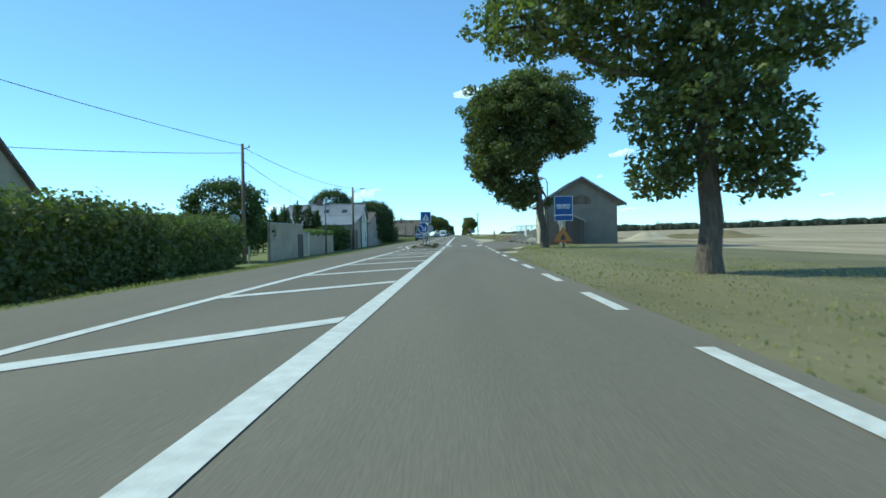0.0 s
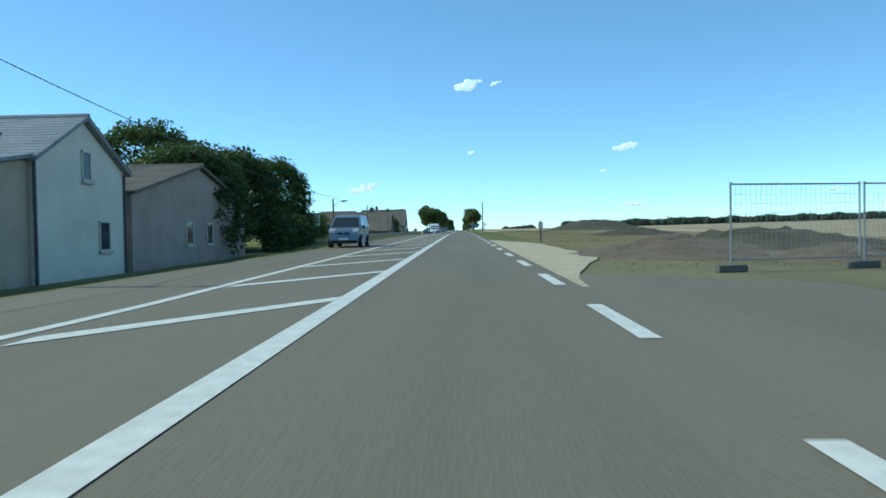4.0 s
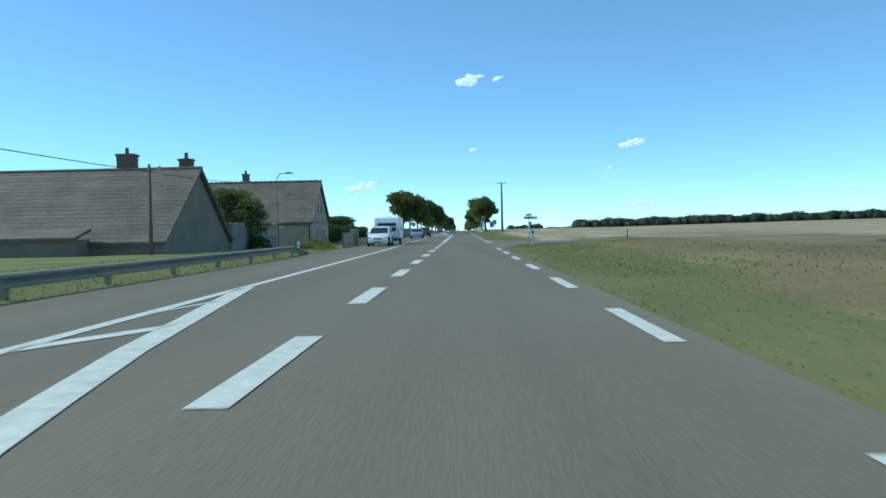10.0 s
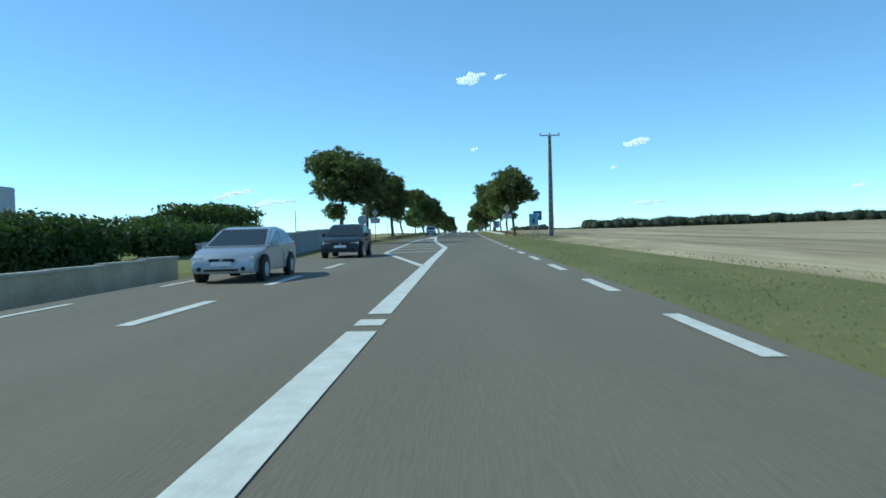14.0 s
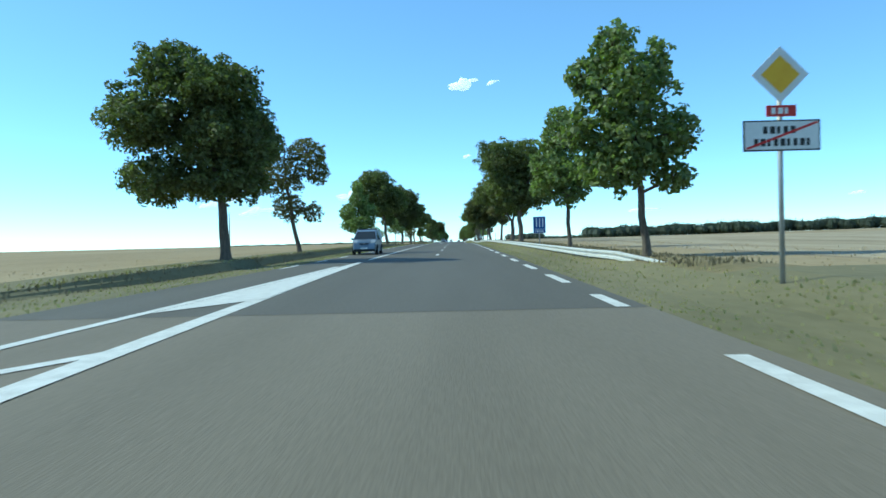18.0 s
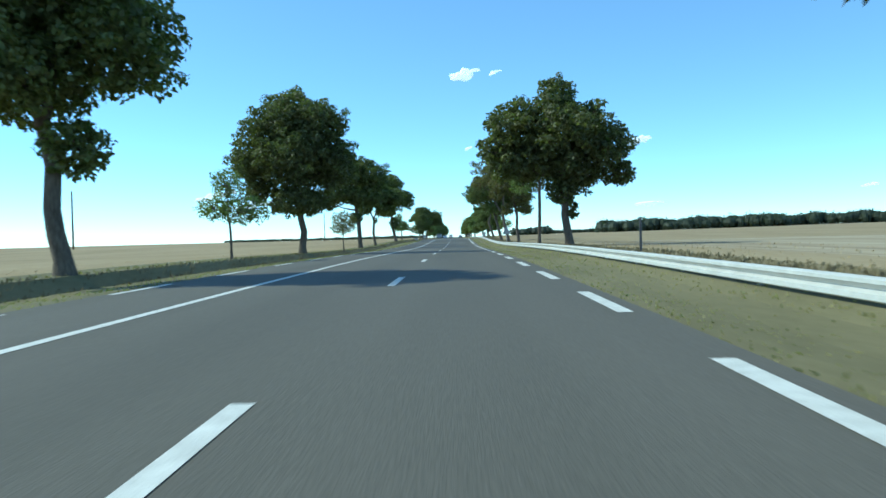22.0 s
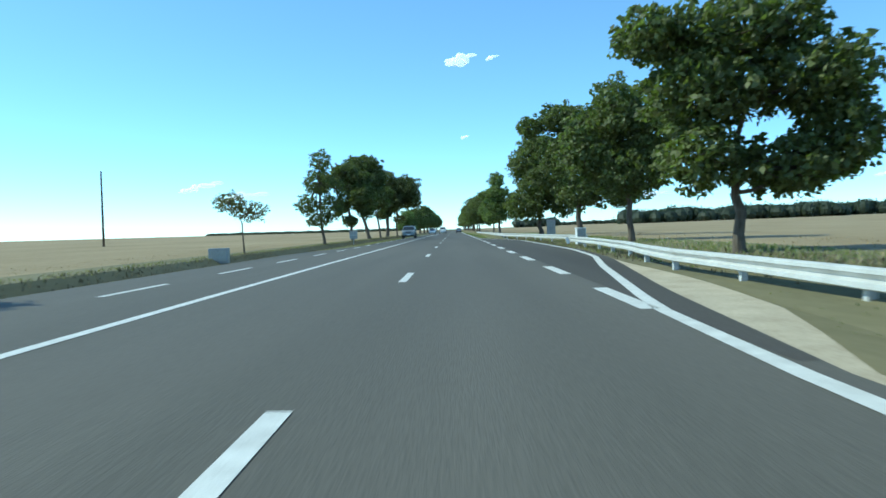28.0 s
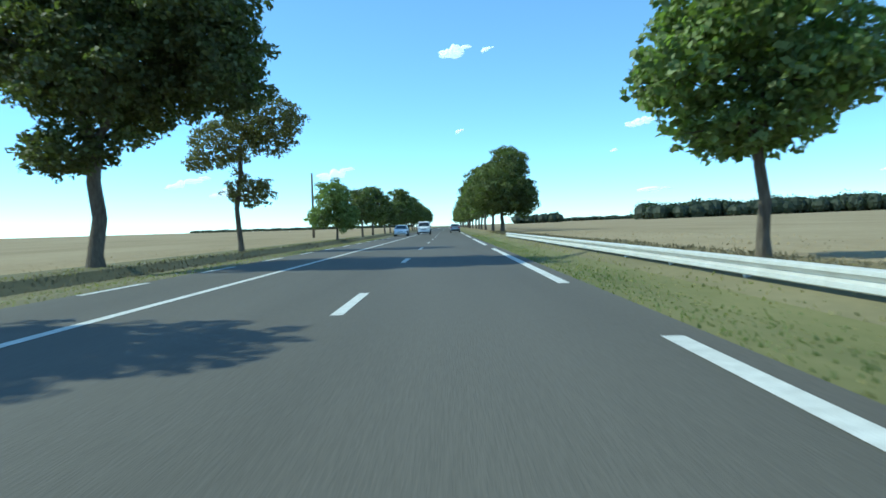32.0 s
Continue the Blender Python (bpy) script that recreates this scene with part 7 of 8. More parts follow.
FENCE = [(7.3, 67.3), (7.15, 70.9), (6.75, 74.8), (6.55, 78.5), (6.3, 82.1), (6.06, 85.8)]
for (xa, ya), (xb, yb) in zip(FENCE, FENCE[1:]):
    fence_panel(xa, ya, math.degrees(math.atan2(yb - ya, xb - xa)), ya == 78.5, math.hypot(xb - xa, yb - ya) - 0.06)
for k in range(4):
    fence_panel(6.0 + 3.4 * k, 93.6 + 0.8 * k, 12)
for k in range(3):
    s = thing("stone_block", 8.2 + 1.1 * k, 88.5 + 0.4 * k, ground_z(8, 88), "loose pale rubble stone block in a heap", "stone", "rubble")
    bm = bmesh.new()
    bmesh.ops.create_icosphere(bm, subdivisions=2, radius=0.5)
    for v in bm.verts:
        v.co = Vector((v.co.x * 1.4, v.co.y, v.co.z * 0.75)) * (1 + 0.25 * noise.noise(v.co * 2.3 + Vector((k * 3.0, 0, 0))))
    me = bpy.data.meshes.new("stone")
    bm.to_mesh(me)
    bm.free()
    me.materials.append(STONE)
    part("block", me, None, s, at=(0, 0, 0.2))
garden_wall(8.6, 80.5, 86.0, 0.55, "ruined low rubble wall beyond the shed", STONE, t=0.5, coping=False)
SOIL = mat("bare_soil", (0.11, 0.085, 0.062), (0.2, 0.165, 0.125), scale=0.6, fine=6, rough=0.95, bump=0.9, dist=0.12, spec=0.1)
SOIL_G = mat("weedy_soil", (0.058, 0.053, 0.04), (0.125, 0.11, 0.083), scale=0.5, fine=5, rough=0.95, bump=0.9, dist=0.12, spec=0.1)


def mound(x, y, rx, ry, h, material, label, seed=0.0, name="earth_mound"):
    th = thing(name, x, y, ground_z(x, y), label, "mound", "spoil heaps")
    g = Geo()
    n, m = 40, 14
    for j in range(m + 1):
        r = j / m
        for i in range(n):
            a = 2 * math.pi * i / n
            px, py = rx * r * math.cos(a), ry * r * math.sin(a)
            q = Vector((px * 0.22 + seed, py * 0.22, seed * 2))
            hh = h * (1 - ease(r)) * (0.8 + 0.5 * noise.noise(q)) + (0.35 * h * noise.noise(q * 3.1) * (1 - r)) + 0.22 * noise.noise(q * 6.5) * (1 - r)
            hh = min(hh, 0.72 * h + 0.4 * noise.noise(q * 4.0))
            g.v.append((px, py, hh * (1 if r < 1 else 0) - (0.25 if j == m else 0)))
    for j in range(m):
        for i in range(n):
            k = (i + 1) % n
            g.f.append((j * n + i, (j + 1) * n + i, (j + 1) * n + k, j * n + k))
            g.mi.append(0)
    part("earth", g, material, th, smooth=True)
    return th


mound(25.0, 216.0, 10.5, 19.0, 2.4, SOIL_G, "long dark heap of tipped earth in the field", 1.3)
mound(17.0, 150.0, 5.0, 6.0, 0.8, SOIL_G, "small weedy heap of dark earth in the field", 4.0)
mound(8.0, 105.0, 4.5, 7.0, 0.75, SOIL, "low bank of brown earth beside the gravel", 6.0)
mound(11.0, 99.0, 2.4, 3.0, 0.55, SOIL, "low bank of brown earth beside the gravel", 8.0)
mound(23.0, 92.0, 4.0, 2.5, 1.2, GRAVEL, "heap of pale gravel behind the site fence", 9.0)


mound(33.0, 100.0, 9.0, 5.0, 1.3, ROUGH, "low weedy bank of earth beyond the stone shed", 12.0)
mound(14.0, 112.0, 6.0, 10.0, 1.0, SOIL_G, "low bank of dark earth behind the gravel", 15.0)


# ---- vehicles ----
def car_paint(name, col, metal=0.4):
    return mat(name, col, tuple(c * 1.12 for c in col), scale=0.8, fine=6, rough=0.3, metal=metal, bump=0, spec=0.6)


def vehicle(name, x, y, paint, label, kind="hatch", toward=True, scale=1.0, category="car", racks=False):
    """A car built from its side outline: lower body, glazed cabin, wheels, lights. Its nose points along -y when it comes towards us."""
    L, W, H, outline, cabin, wheels = {
        "hatch": (4.1, 1.75, 1.48, [(0, 0.36), (0.03, 0.56), (0.14, 0.7), (0.5, 0.82), (1.1, 0.94), (2.1, 1.0), (3.9, 1.02), (4.08, 0.75), (4.1, 0.4)], [(1.0, 0.92), (1.85, 1.41), (2.4, 1.48), (3.3, 1.44), (3.98, 1.02)], (0.75, 3.3)),
        "sedan": (4.7, 1.82, 1.46, [(0, 0.36), (0.03, 0.55), (0.16, 0.68), (0.6, 0.8), (1.3, 0.92), (2.4, 0.98), (4.2, 1.02), (4.66, 0.9), (4.7, 0.45)], [(1.2, 0.91), (2.2, 1.38), (2.8, 1.46), (3.65, 1.38), (4.35, 1.0)], (0.9, 3.75)),
        "estate": (4.7, 1.82, 1.5, [(0, 0.36), (0.03, 0.55), (0.16, 0.68), (0.6, 0.8), (1.25, 0.93), (2.4, 0.99), (4.5, 1.03), (4.68, 0.75), (4.7, 0.45)], [(1.15, 0.92), (2.2, 1.42), (2.85, 1.5), (4.0, 1.46), (4.62, 1.02)], (0.9, 3.75)),
        "mpv": (4.5, 1.85, 1.65, [(0, 0.38), (0.03, 0.6), (0.14, 0.76), (0.45, 0.9), (0.95, 1.04), (2.1, 1.08), (4.3, 1.1), (4.47, 0.8), (4.5, 0.42)], [(0.85, 1.02), (1.85, 1.54), (2.45, 1.65), (3.9, 1.6), (4.4, 1.1)], (0.85, 3.55)),
        "suv": (4.5, 1.86, 1.72, [(0, 0.45), (0.04, 0.8), (0.2, 0.98), (1.1, 1.1), (2.1, 1.12), (4.3, 1.14), (4.47, 0.9), (4.5, 0.48)], [(1.05, 1.1), (1.75, 1.6), (2.3, 1.7), (3.9, 1.68), (4.4, 1.14)], (0.85, 3.55)),
        "van": (4.9, 1.92, 1.95, [(0, 0.4), (0.04, 0.8), (0.15, 1.0), (0.85, 1.16), (1.6, 1.2), (4.8, 1.25), (4.88, 0.8), (4.9, 0.45)], [(0.75, 1.14), (1.55, 1.78), (2.0, 1.92), (4.6, 1.93), (4.84, 1.25)], (0.9, 3.9))}[kind]
    th = thing(name, x, y, gz(y) + 0.01, label, category, "passing vehicles", rz=0 if toward else 180)
    th.scale = (scale, scale, scale)
    hw = W / 2
    low = 0.24

    def taper(py):
        """The body draws in towards its nose and tail."""
        return 1 - 0.13 * (1 - ease(py / 0.75)) - 0.07 * (1 - ease((L - py) / 0.5))

    def section(pts, inset):
        g = Geo()
        xs = ((-1.0, inset), (-0.93, 0.0), (0.93, 0.0), (1.0, inset))
        n = len(pts)
        for s, ins in xs:
            cy, cz = sum(p[0] for p in pts) / n, sum(p[1] for p in pts) / n
            for py, pz in pts:
                g.v.append((s * hw * taper(py), py + (cy - py) * ins * 0.5, pz + (cz - pz) * ins))
        for k in range(3):
            for i in range(n):
                j = (i + 1) % n
                g.f.append((k * n + i, k * n + j, (k + 1) * n + j, (k + 1) * n + i))
                g.mi.append(0)
        g.f += [tuple(range(n - 1, -1, -1)), tuple(range(3 * n, 4 * n))]
        g.mi += [0, 0]
        return g
    body = part("body", section(outline + [(L - 0.1, low), (0.12, low)], 0.06), paint, th, bevel=0.03)
    belt = cabin[0][1]
    top = cabin[2][1]

    def tumble(z):
        return hw * (0.97 - 0.2 * (z - belt) / (top - belt))
    g = Geo()
    n = len(cabin)
    for s in (-1, 1):
        for py, pz in cabin:
            g.v.append((s * tumble(pz), py, pz))
    for i in range(n - 1):
        g.f.append((i, i + 1, n + i + 1, n + i))
        g.mi.append(0)
    g.f += [tuple(range(n - 1, -1, -1)), tuple(range(n, 2 * n)), (n - 1, 2 * n - 1, n, 0)]
    g.mi += [0, 0, 0]
    cab = part("cabin", g, paint, th, bevel=0.03)

    def pane(a, b, na, lo=0.06, hi=0.06, side=0.1):
        """Glass across the car between two outline points of the cabin."""
        (ya, za), (yb, zb) = a, b
        dy, dz = yb - ya, zb - za
        p0, p1 = (ya + dy * lo, za + dz * lo), (yb - dy * hi, zb - dz * hi)
        nn = Vector((0, -dz, dy)).normalized() * (0.012 if dz > 0 else 0.012)
        w0, w1 = tumble(p0[1]) - side, tumble(p1[1]) - side
        q = Geo().face([Vector((-w0, *p0)) + nn, Vector((w0, *p0)) + nn, Vector((w1, *p1)) + nn, Vector((-w1, *p1)) + nn])
        part(na, q, GLASS, cab)
    pane(cabin[0], cabin[1], "windscreen", 0.08, 0.02)
    c4, c3 = cabin[4], cabin[3]
    q = Geo()
    w0, w1 = tumble(c4[1]) - 0.12, tumble(c3[1]) - 0.12
    dyy = c4[0] - c3[0]
    q.face([(w0, c4[0] - dyy * 0.15 + 0.02, c4[1] + (c3[1] - c4[1]) * 0.15), (-w0, c4[0] - dyy * 0.15 + 0.02, c4[1] + (c3[1] - c4[1]) * 0.15), (-w1, c3[0] + dyy * 0.12 + 0.02, c3[1] - (c3[1] - c4[1]) * 0.12), (w1, c3[0] + dyy * 0.12 + 0.02, c3[1] - (c3[1] - c4[1]) * 0.12)])
    part("rear_window", q, GLASS, cab)
    y0, y1 = cabin[0][0] + 0.3, cabin[4][0] - 0.25
    cuts = [y0, cabin[1][0] + 0.55, cabin[2][0] + 0.75, y1] if kind != "van" else [y0, cabin[2][0] + 0.35]

    def roofline(yq):
        for (ya, za), (yb, zb) in zip(cabin, cabin[1:]):
            if ya <= yq <= yb:
                return za + (zb - za) * (yq - ya) / (yb - ya)
        return belt
    for s in (-1, 1):
        for a, b in zip(cuts, cuts[1:]):
            a, b = a + 0.04, b - 0.04
            zb_ = belt + 0.05
            za2, zb2 = max(zb_ + 0.02, roofline(a) - 0.09), max(zb_ + 0.02, roofline(b) - 0.09)
            pts = [(s * (tumble(zb_) + 0.008), a, zb_), (s * (tumble(zb_) + 0.008), b, zb_), (s * (tumble(zb2) + 0.008), b, zb2), (s * (tumble(za2) + 0.008), a, za2)]
            part("side_window", Geo().face(pts if s > 0 else pts[::-1]), GLASS, cab)
        part("mirror", Geo().box(s * hw - (0.02 if s > 0 else 0.16), s * hw + (0.16 if s > 0 else 0.02), cabin[0][0] + 0.42, cabin[0][0] + 0.52, belt - 0.02, belt + 0.14), paint if kind != "van" else DARK_METAL, th, bevel=0.02)
        part_z = outline[2][1]
        part("headlight", Geo().prism([(0.06, part_z - 0.13), (0.1, part_z - 0.03), (0.5, outline[3][1] - 0.05), (0.3, part_z - 0.07)], "x", min(s * hw * 0.5, s * hw * 0.9), max(s * hw * 0.5, s * hw * 0.9)), mat("lamp_glass", (0.32, 0.34, 0.36), (0.5, 0.52, 0.54), scale=9, fine=30, rough=0.12, bump=0, spec=0.8), th, bevel=0.02)
        for cut in cuts[1:3]:                            # door seams and handles
            part("door_seam", Geo().box(s * hw - 0.003 if s > 0 else s * hw - 0.006, s * hw + 0.006 if s > 0 else s * hw + 0.003, cut - 0.008, cut + 0.008, low + 0.14, belt - 0.06), RUBBER, th)
            part("door_handle", Geo().box(s * hw - 0.01 if s > 0 else s * hw - 0.035, s * hw + 0.035 if s > 0 else s * hw + 0.01, cut - 0.28, cut - 0.08, belt - 0.17, belt - 0.13), paint, th, bevel=0.01)
        part("fog_lamp", Geo().tube((s * hw * 0.62, -0.03, 0.36), (s * hw * 0.62, 0.1, 0.36), 0.06, 0.06, 12), GLASS, th)
        part("tail_light", Geo().box(s * hw * 0.78 - 0.12, s * hw * 0.78 + 0.12, L - 0.08, L + 0.012, 0.72, 1.0), RED, th, bevel=0.02)
        for wy in wheels:
            r = 0.31 if kind in ("hatch", "sedan", "estate") else 0.34
            wh = part("wheel", Geo().tube((s * (hw - 0.2), wy, r), (s * (hw + 0.012), wy, r), r, r, 24), RUBBER, th)
            part("rim", Geo().tube((s * (hw + 0.0), wy, r), (s * (hw + 0.02), wy, r), r * 0.66, r * 0.6, 16), GREY_METAL, wh)
            part("wheel_arch", Geo().tube((s * (hw - 0.1), wy, r + 0.02), (s * (hw + 0.004), wy, r + 0.02), r + 0.07, r + 0.07, 24), RUBBER, th)
    part("grille", Geo().box(-hw * 0.36, hw * 0.36, -0.005, 0.12, outline[1][1] - 0.02, outline[1][1] + 0.07), RUBBER, th, bevel=0.02)
    part("air_intake", Geo().box(-hw * 0.5, hw * 0.5, -0.03, 0.1, 0.29, 0.37), RUBBER, th, bevel=0.015)
    part("badge", Geo().tube((0, -0.02, outline[1][1] + 0.03), (0, 0.02, outline[1][1] + 0.03), 0.05, 0.05, 12), GREY_METAL, th)
    part("bumper", Geo().box(-hw * 0.84, hw * 0.84, -0.02, 0.12, 0.26, 0.42), RUBBER if kind in ("van", "suv") else paint, th, bevel=0.03)
    part("rear_bumper", Geo().box(-hw * 0.9, hw * 0.9, L - 0.1, L + 0.03, 0.3, 0.52), RUBBER, th, bevel=0.03)
    part("number_plate", Geo().box(-0.26, 0.26, -0.03, -0.02, 0.44, 0.55), WHITE, th)
    part("number_plate", Geo().box(-0.26, 0.26, L + 0.012, L + 0.035, 0.6, 0.71), WHITE, th)
    if racks:
        for dy in (0.5, 1.5):
            part("roof_bar", Geo().box(-hw * 0.7, hw * 0.7, cabin[2][0] + dy, cabin[2][0] + dy + 0.05, top + 0.03, top + 0.09), DARK_METAL, th)
    for ob in (body, cab):
        ob.data.shade_smooth()
        ob.data.set_sharp_from_angle(angle=radians(32))
    return th


SILVER, WHITEP, DARKP, BLUEGREY = car_paint("silver_paint", (0.42, 0.43, 0.44), 0.6), car_paint("white_paint", (0.75, 0.76, 0.77), 0.0), car_paint("black_paint", (0.025, 0.025, 0.028), 0.3), car_paint("blue_grey_paint", (0.17, 0.2, 0.24), 0.6)
VANP = car_paint("grey_blue_paint", (0.17, 0.21, 0.26), 0.4)
vehicle("delivery_van", -6.85, 119.2, VANP, "grey-blue panel van driving in the oncoming lane", "van", category="van")
vehicle("estate_car", -8.5, 273.4, BLUEGREY, "dark blue-grey estate car driving in the oncoming lane", "estate", scale=0.94)
vehicle("sedan_car", -6.35, 290.9, SILVER, "silver saloon driving in the oncoming lane", "sedan", scale=0.9)
vehicle("hatchback_car", -6.1, 305.5, DARKP, "black hatchback driving in the oncoming lane", "hatch")
vehicle("small_van", -6.7, 402.6, VANP, "grey-blue van with a roof rack in the oncoming lane", "van", category="van", racks=True, scale=0.86)
vehicle("suv_car", -7.0, 707.5, car_paint("pale_grey_paint", (0.21, 0.235, 0.24), 0.5), "grey estate car with roof rails in the oncoming lane", "suv", racks=True)
vehicle("hatchback_car", 0.75, 842.0, SILVER, "silver hatchback driving ahead in the same lane", "hatch", toward=False)
vehicle("delivery_van", -4.0, 818.0, WHITEP, "white van approaching far down the road", "van", category="van")
vehicle("sedan_car", -6.6, 806.0, WHITEP, "white saloon approaching far down the road", "sedan")
# car with a caravan
vehicle("towing_car", -6.55, 249.2, WHITEP, "white people carrier towing a caravan", "mpv", racks=True, scale=0.9)
s = thing("caravan", -6.5, 257.0, gz(257) + 0.01, "white touring caravan with dark windows and a bicycle rack", "caravan")
s.scale = (0.95, 0.95, 0.9)
CAR = Geo().prism([(-1.6, 0.55), (-1.75, 0.9), (-1.7, 1.6), (-1.45, 2.35), (-1.1, 2.52), (2.2, 2.5), (2.45, 2.3), (2.5, 0.55)][::-1], "x", -1.08, 1.08)
part("body", CAR, WHITEP, s, bevel=0.05)
part("front_window", Geo().prism([(-1.77, 1.2), (-1.62, 1.95), (-1.60, 1.95), (-1.75, 1.2)][::-1], "x", -0.8, 0.8), GLASS, s)
part("side_window", Geo().box(1.075, 1.095, -0.7, 0.3, 1.3, 1.9), GLASS, s)
part("side_window", Geo().box(1.075, 1.095, 1.2, 1.9, 1.3, 1.9), GLASS, s)
part("drawbar", Geo().prism([(-0.5, -1.6), (0.5, -1.6), (0.06, -3.0), (-0.06, -3.0)][::-1], "z", 0.42, 0.52), DARK_METAL, s)
for sx in (-1, 1):
    wh = part("wheel", Geo().tube((sx * 0.86, 0.5, 0.32), (sx * 1.06, 0.5, 0.32), 0.32, 0.32, 20), RUBBER, s)
    part("rim", Geo().tube((sx * 1.06, 0.5, 0.32), (sx * 1.08, 0.5, 0.32), 0.2, 0.18, 14), GREY_METAL, wh)
part("roof_hatch", Geo().box(-0.3, 0.3, 0.2, 0.8, 2.5, 2.6), WHITE, s, bevel=0.02)
bk = thing("bicycle", -6.2, 254.55, gz(254.5) + 0.55, "dark bicycle carried upright on the caravan's drawbar", "bicycle")
for dx in (-0.5, 0.5):
    g = Geo().pipe([(dx + 0.32 * math.cos(i * math.pi / 12), 0, 0.33 + 0.32 * math.sin(i * math.pi / 12)) for i in range(25)], 0.018, 5)
    part("tyre", g, RUBBER, bk)
part("frame", Geo().tube((-0.5, 0, 0.33), (-0.15, 0, 0.8), 0.018).tube((-0.15, 0, 0.8), (0.35, 0, 0.85), 0.018).tube((0.35, 0, 0.85), (0.5, 0, 0.33), 0.018).tube((-0.15, 0, 0.8), (0.0, 0, 0.33), 0.018).tube((0.0, 0, 0.33), (0.35, 0, 0.8), 0.018).tube((-0.5, 0, 0.33), (0, 0, 0.33), 0.015), DARK_METAL, bk)
part("handlebar", Geo().tube((0.33, -0.22, 0.98), (0.33, 0.22, 0.98), 0.015), DARK_METAL, bk)
part("saddle", Geo().box(-0.28, -0.06, -0.06, 0.06, 0.88, 0.94), RUBBER, bk, bevel=0.02)


# ---- distance ----
WOODS = leaf_mat("woodland_leaves", (0.042, 0.054, 0.034), (0.062, 0.076, 0.049), 0.2)


def woodland(name, label, spans, seed, leaf=2.2, count=16000):
    rng = np.random.default_rng(seed)
    lobes = []
    for x0, x1, y0, y1, h in spans:
        n = int(abs(x1 - x0) / 4) + 2
        for i in range(n):
            s = i / (n - 1)
            x, y = x0 + (x1 - x0) * s, y0 + (y1 - y0) * s
            hh = h * (0.96 + 0.1 * math.sin(i * 0.37 + seed) + rng.uniform(-0.06, 0.06))
            z = ground_z(x, y)
            x += rng.uniform(-3, 3)
            lobes.append((x, y + rng.uniform(-12, 20), z + hh * rng.uniform(0.3, 0.45), rng.uniform(5, 12), rng.uniform(6, 12), hh * rng.uniform(0.46, 0.6)))
            lobes.append((x + 3, y + 16, z + hh * 0.47, 10, 10, hh * 0.52))
    quads = [leaf_cloud(rng, lobes, count, leaf, 0.1)]
    for cx, cy, cz, a, b, c in lobes:                    # closed heart of each clump
        grid = [[(cx + 0.84 * a * math.cos(u) * math.sin(v), cy + 0.84 * b * math.sin(u) * math.sin(v), cz + 0.84 * c * math.cos(v)) for u in [k * math.tau / 10 for k in range(11)]] for v in (0.05, 0.5, 1.0, 1.55, 2.2)]
        quads.append(np.array([p for r in range(4) for k in range(10) for p in (grid[r][k], grid[r + 1][k], grid[r + 1][k + 1], grid[r][k + 1])]))
    ob = part(name, leaf_mesh(name, np.concatenate(quads), WOODS), None)
    return tagged(ob, label, "woodland", "", "stuff")


woodland("woodland", "dark band of distant woods beyond the fields", [(190, 420, 1430, 1400, 17), (440, 1500, 1640, 1500, 20)], 21, 1.3, 85000)
woodland("woodland", "thin line of far hedgerow trees", [(110, 175, 1900, 1900, 15), (-900, -120, 3300, 3000, 9), (260, 700, 3300, 3300, 14)], 22, 3.0, 7000)


CLOUD = mat("cloud_white", (0.84, 0.87, 0.92), (0.9, 0.92, 0.96), scale=0.01, fine=0.05, rough=1.0, bump=0, spec=0.0)
cn, cl = CLOUD.node_tree.nodes, CLOUD.node_tree.links
ctr, cmx = cn.new("ShaderNodeBsdfTranslucent"), cn.new("ShaderNodeMixShader")
ctr.inputs[0].default_value = (0.9, 0.93, 0.98, 1)
cmx.inputs[0].default_value = 0.5
cn["Principled BSDF"].inputs["Emission Color"].default_value = (0.86, 0.94, 1.0, 1)      # far backdrop of the sky, given a glow in place of scattered sunlight
cn["Principled BSDF"].inputs["Emission Strength"].default_value = 0.55
cns, cmr, ctp, cm2 = cn.new("ShaderNodeTexNoise"), cn.new("ShaderNodeMapRange"), cn.new("ShaderNodeBsdfTransparent"), cn.new("ShaderNodeMixShader")
ctc = cn.new("ShaderNodeTexCoord")
cns.inputs["Scale"].default_value, cns.inputs["Detail"].default_value = 0.018, 2.0
cmr.inputs[1].default_value, cmr.inputs[2].default_value, cmr.inputs[3].default_value, cmr.inputs[4].default_value = 0.28, 0.55, 0.72, 0.96
cl.new(ctc.outputs["Object"], cns.inputs[0])
cl.new(cns.outputs[0], cmr.inputs[0])
cl.new(cmr.outputs[0], cm2.inputs[0])
cl.new(ctp.outputs[0], cm2.inputs[1])
cl.new(cn["Principled BSDF"].outputs[0], cmx.inputs[1])
cl.new(ctr.outputs[0], cmx.inputs[2])
cl.new(cmx.outputs[0], cm2.inputs[2])
cl.new(cm2.outputs[0], cn["Material Output"].inputs[0])


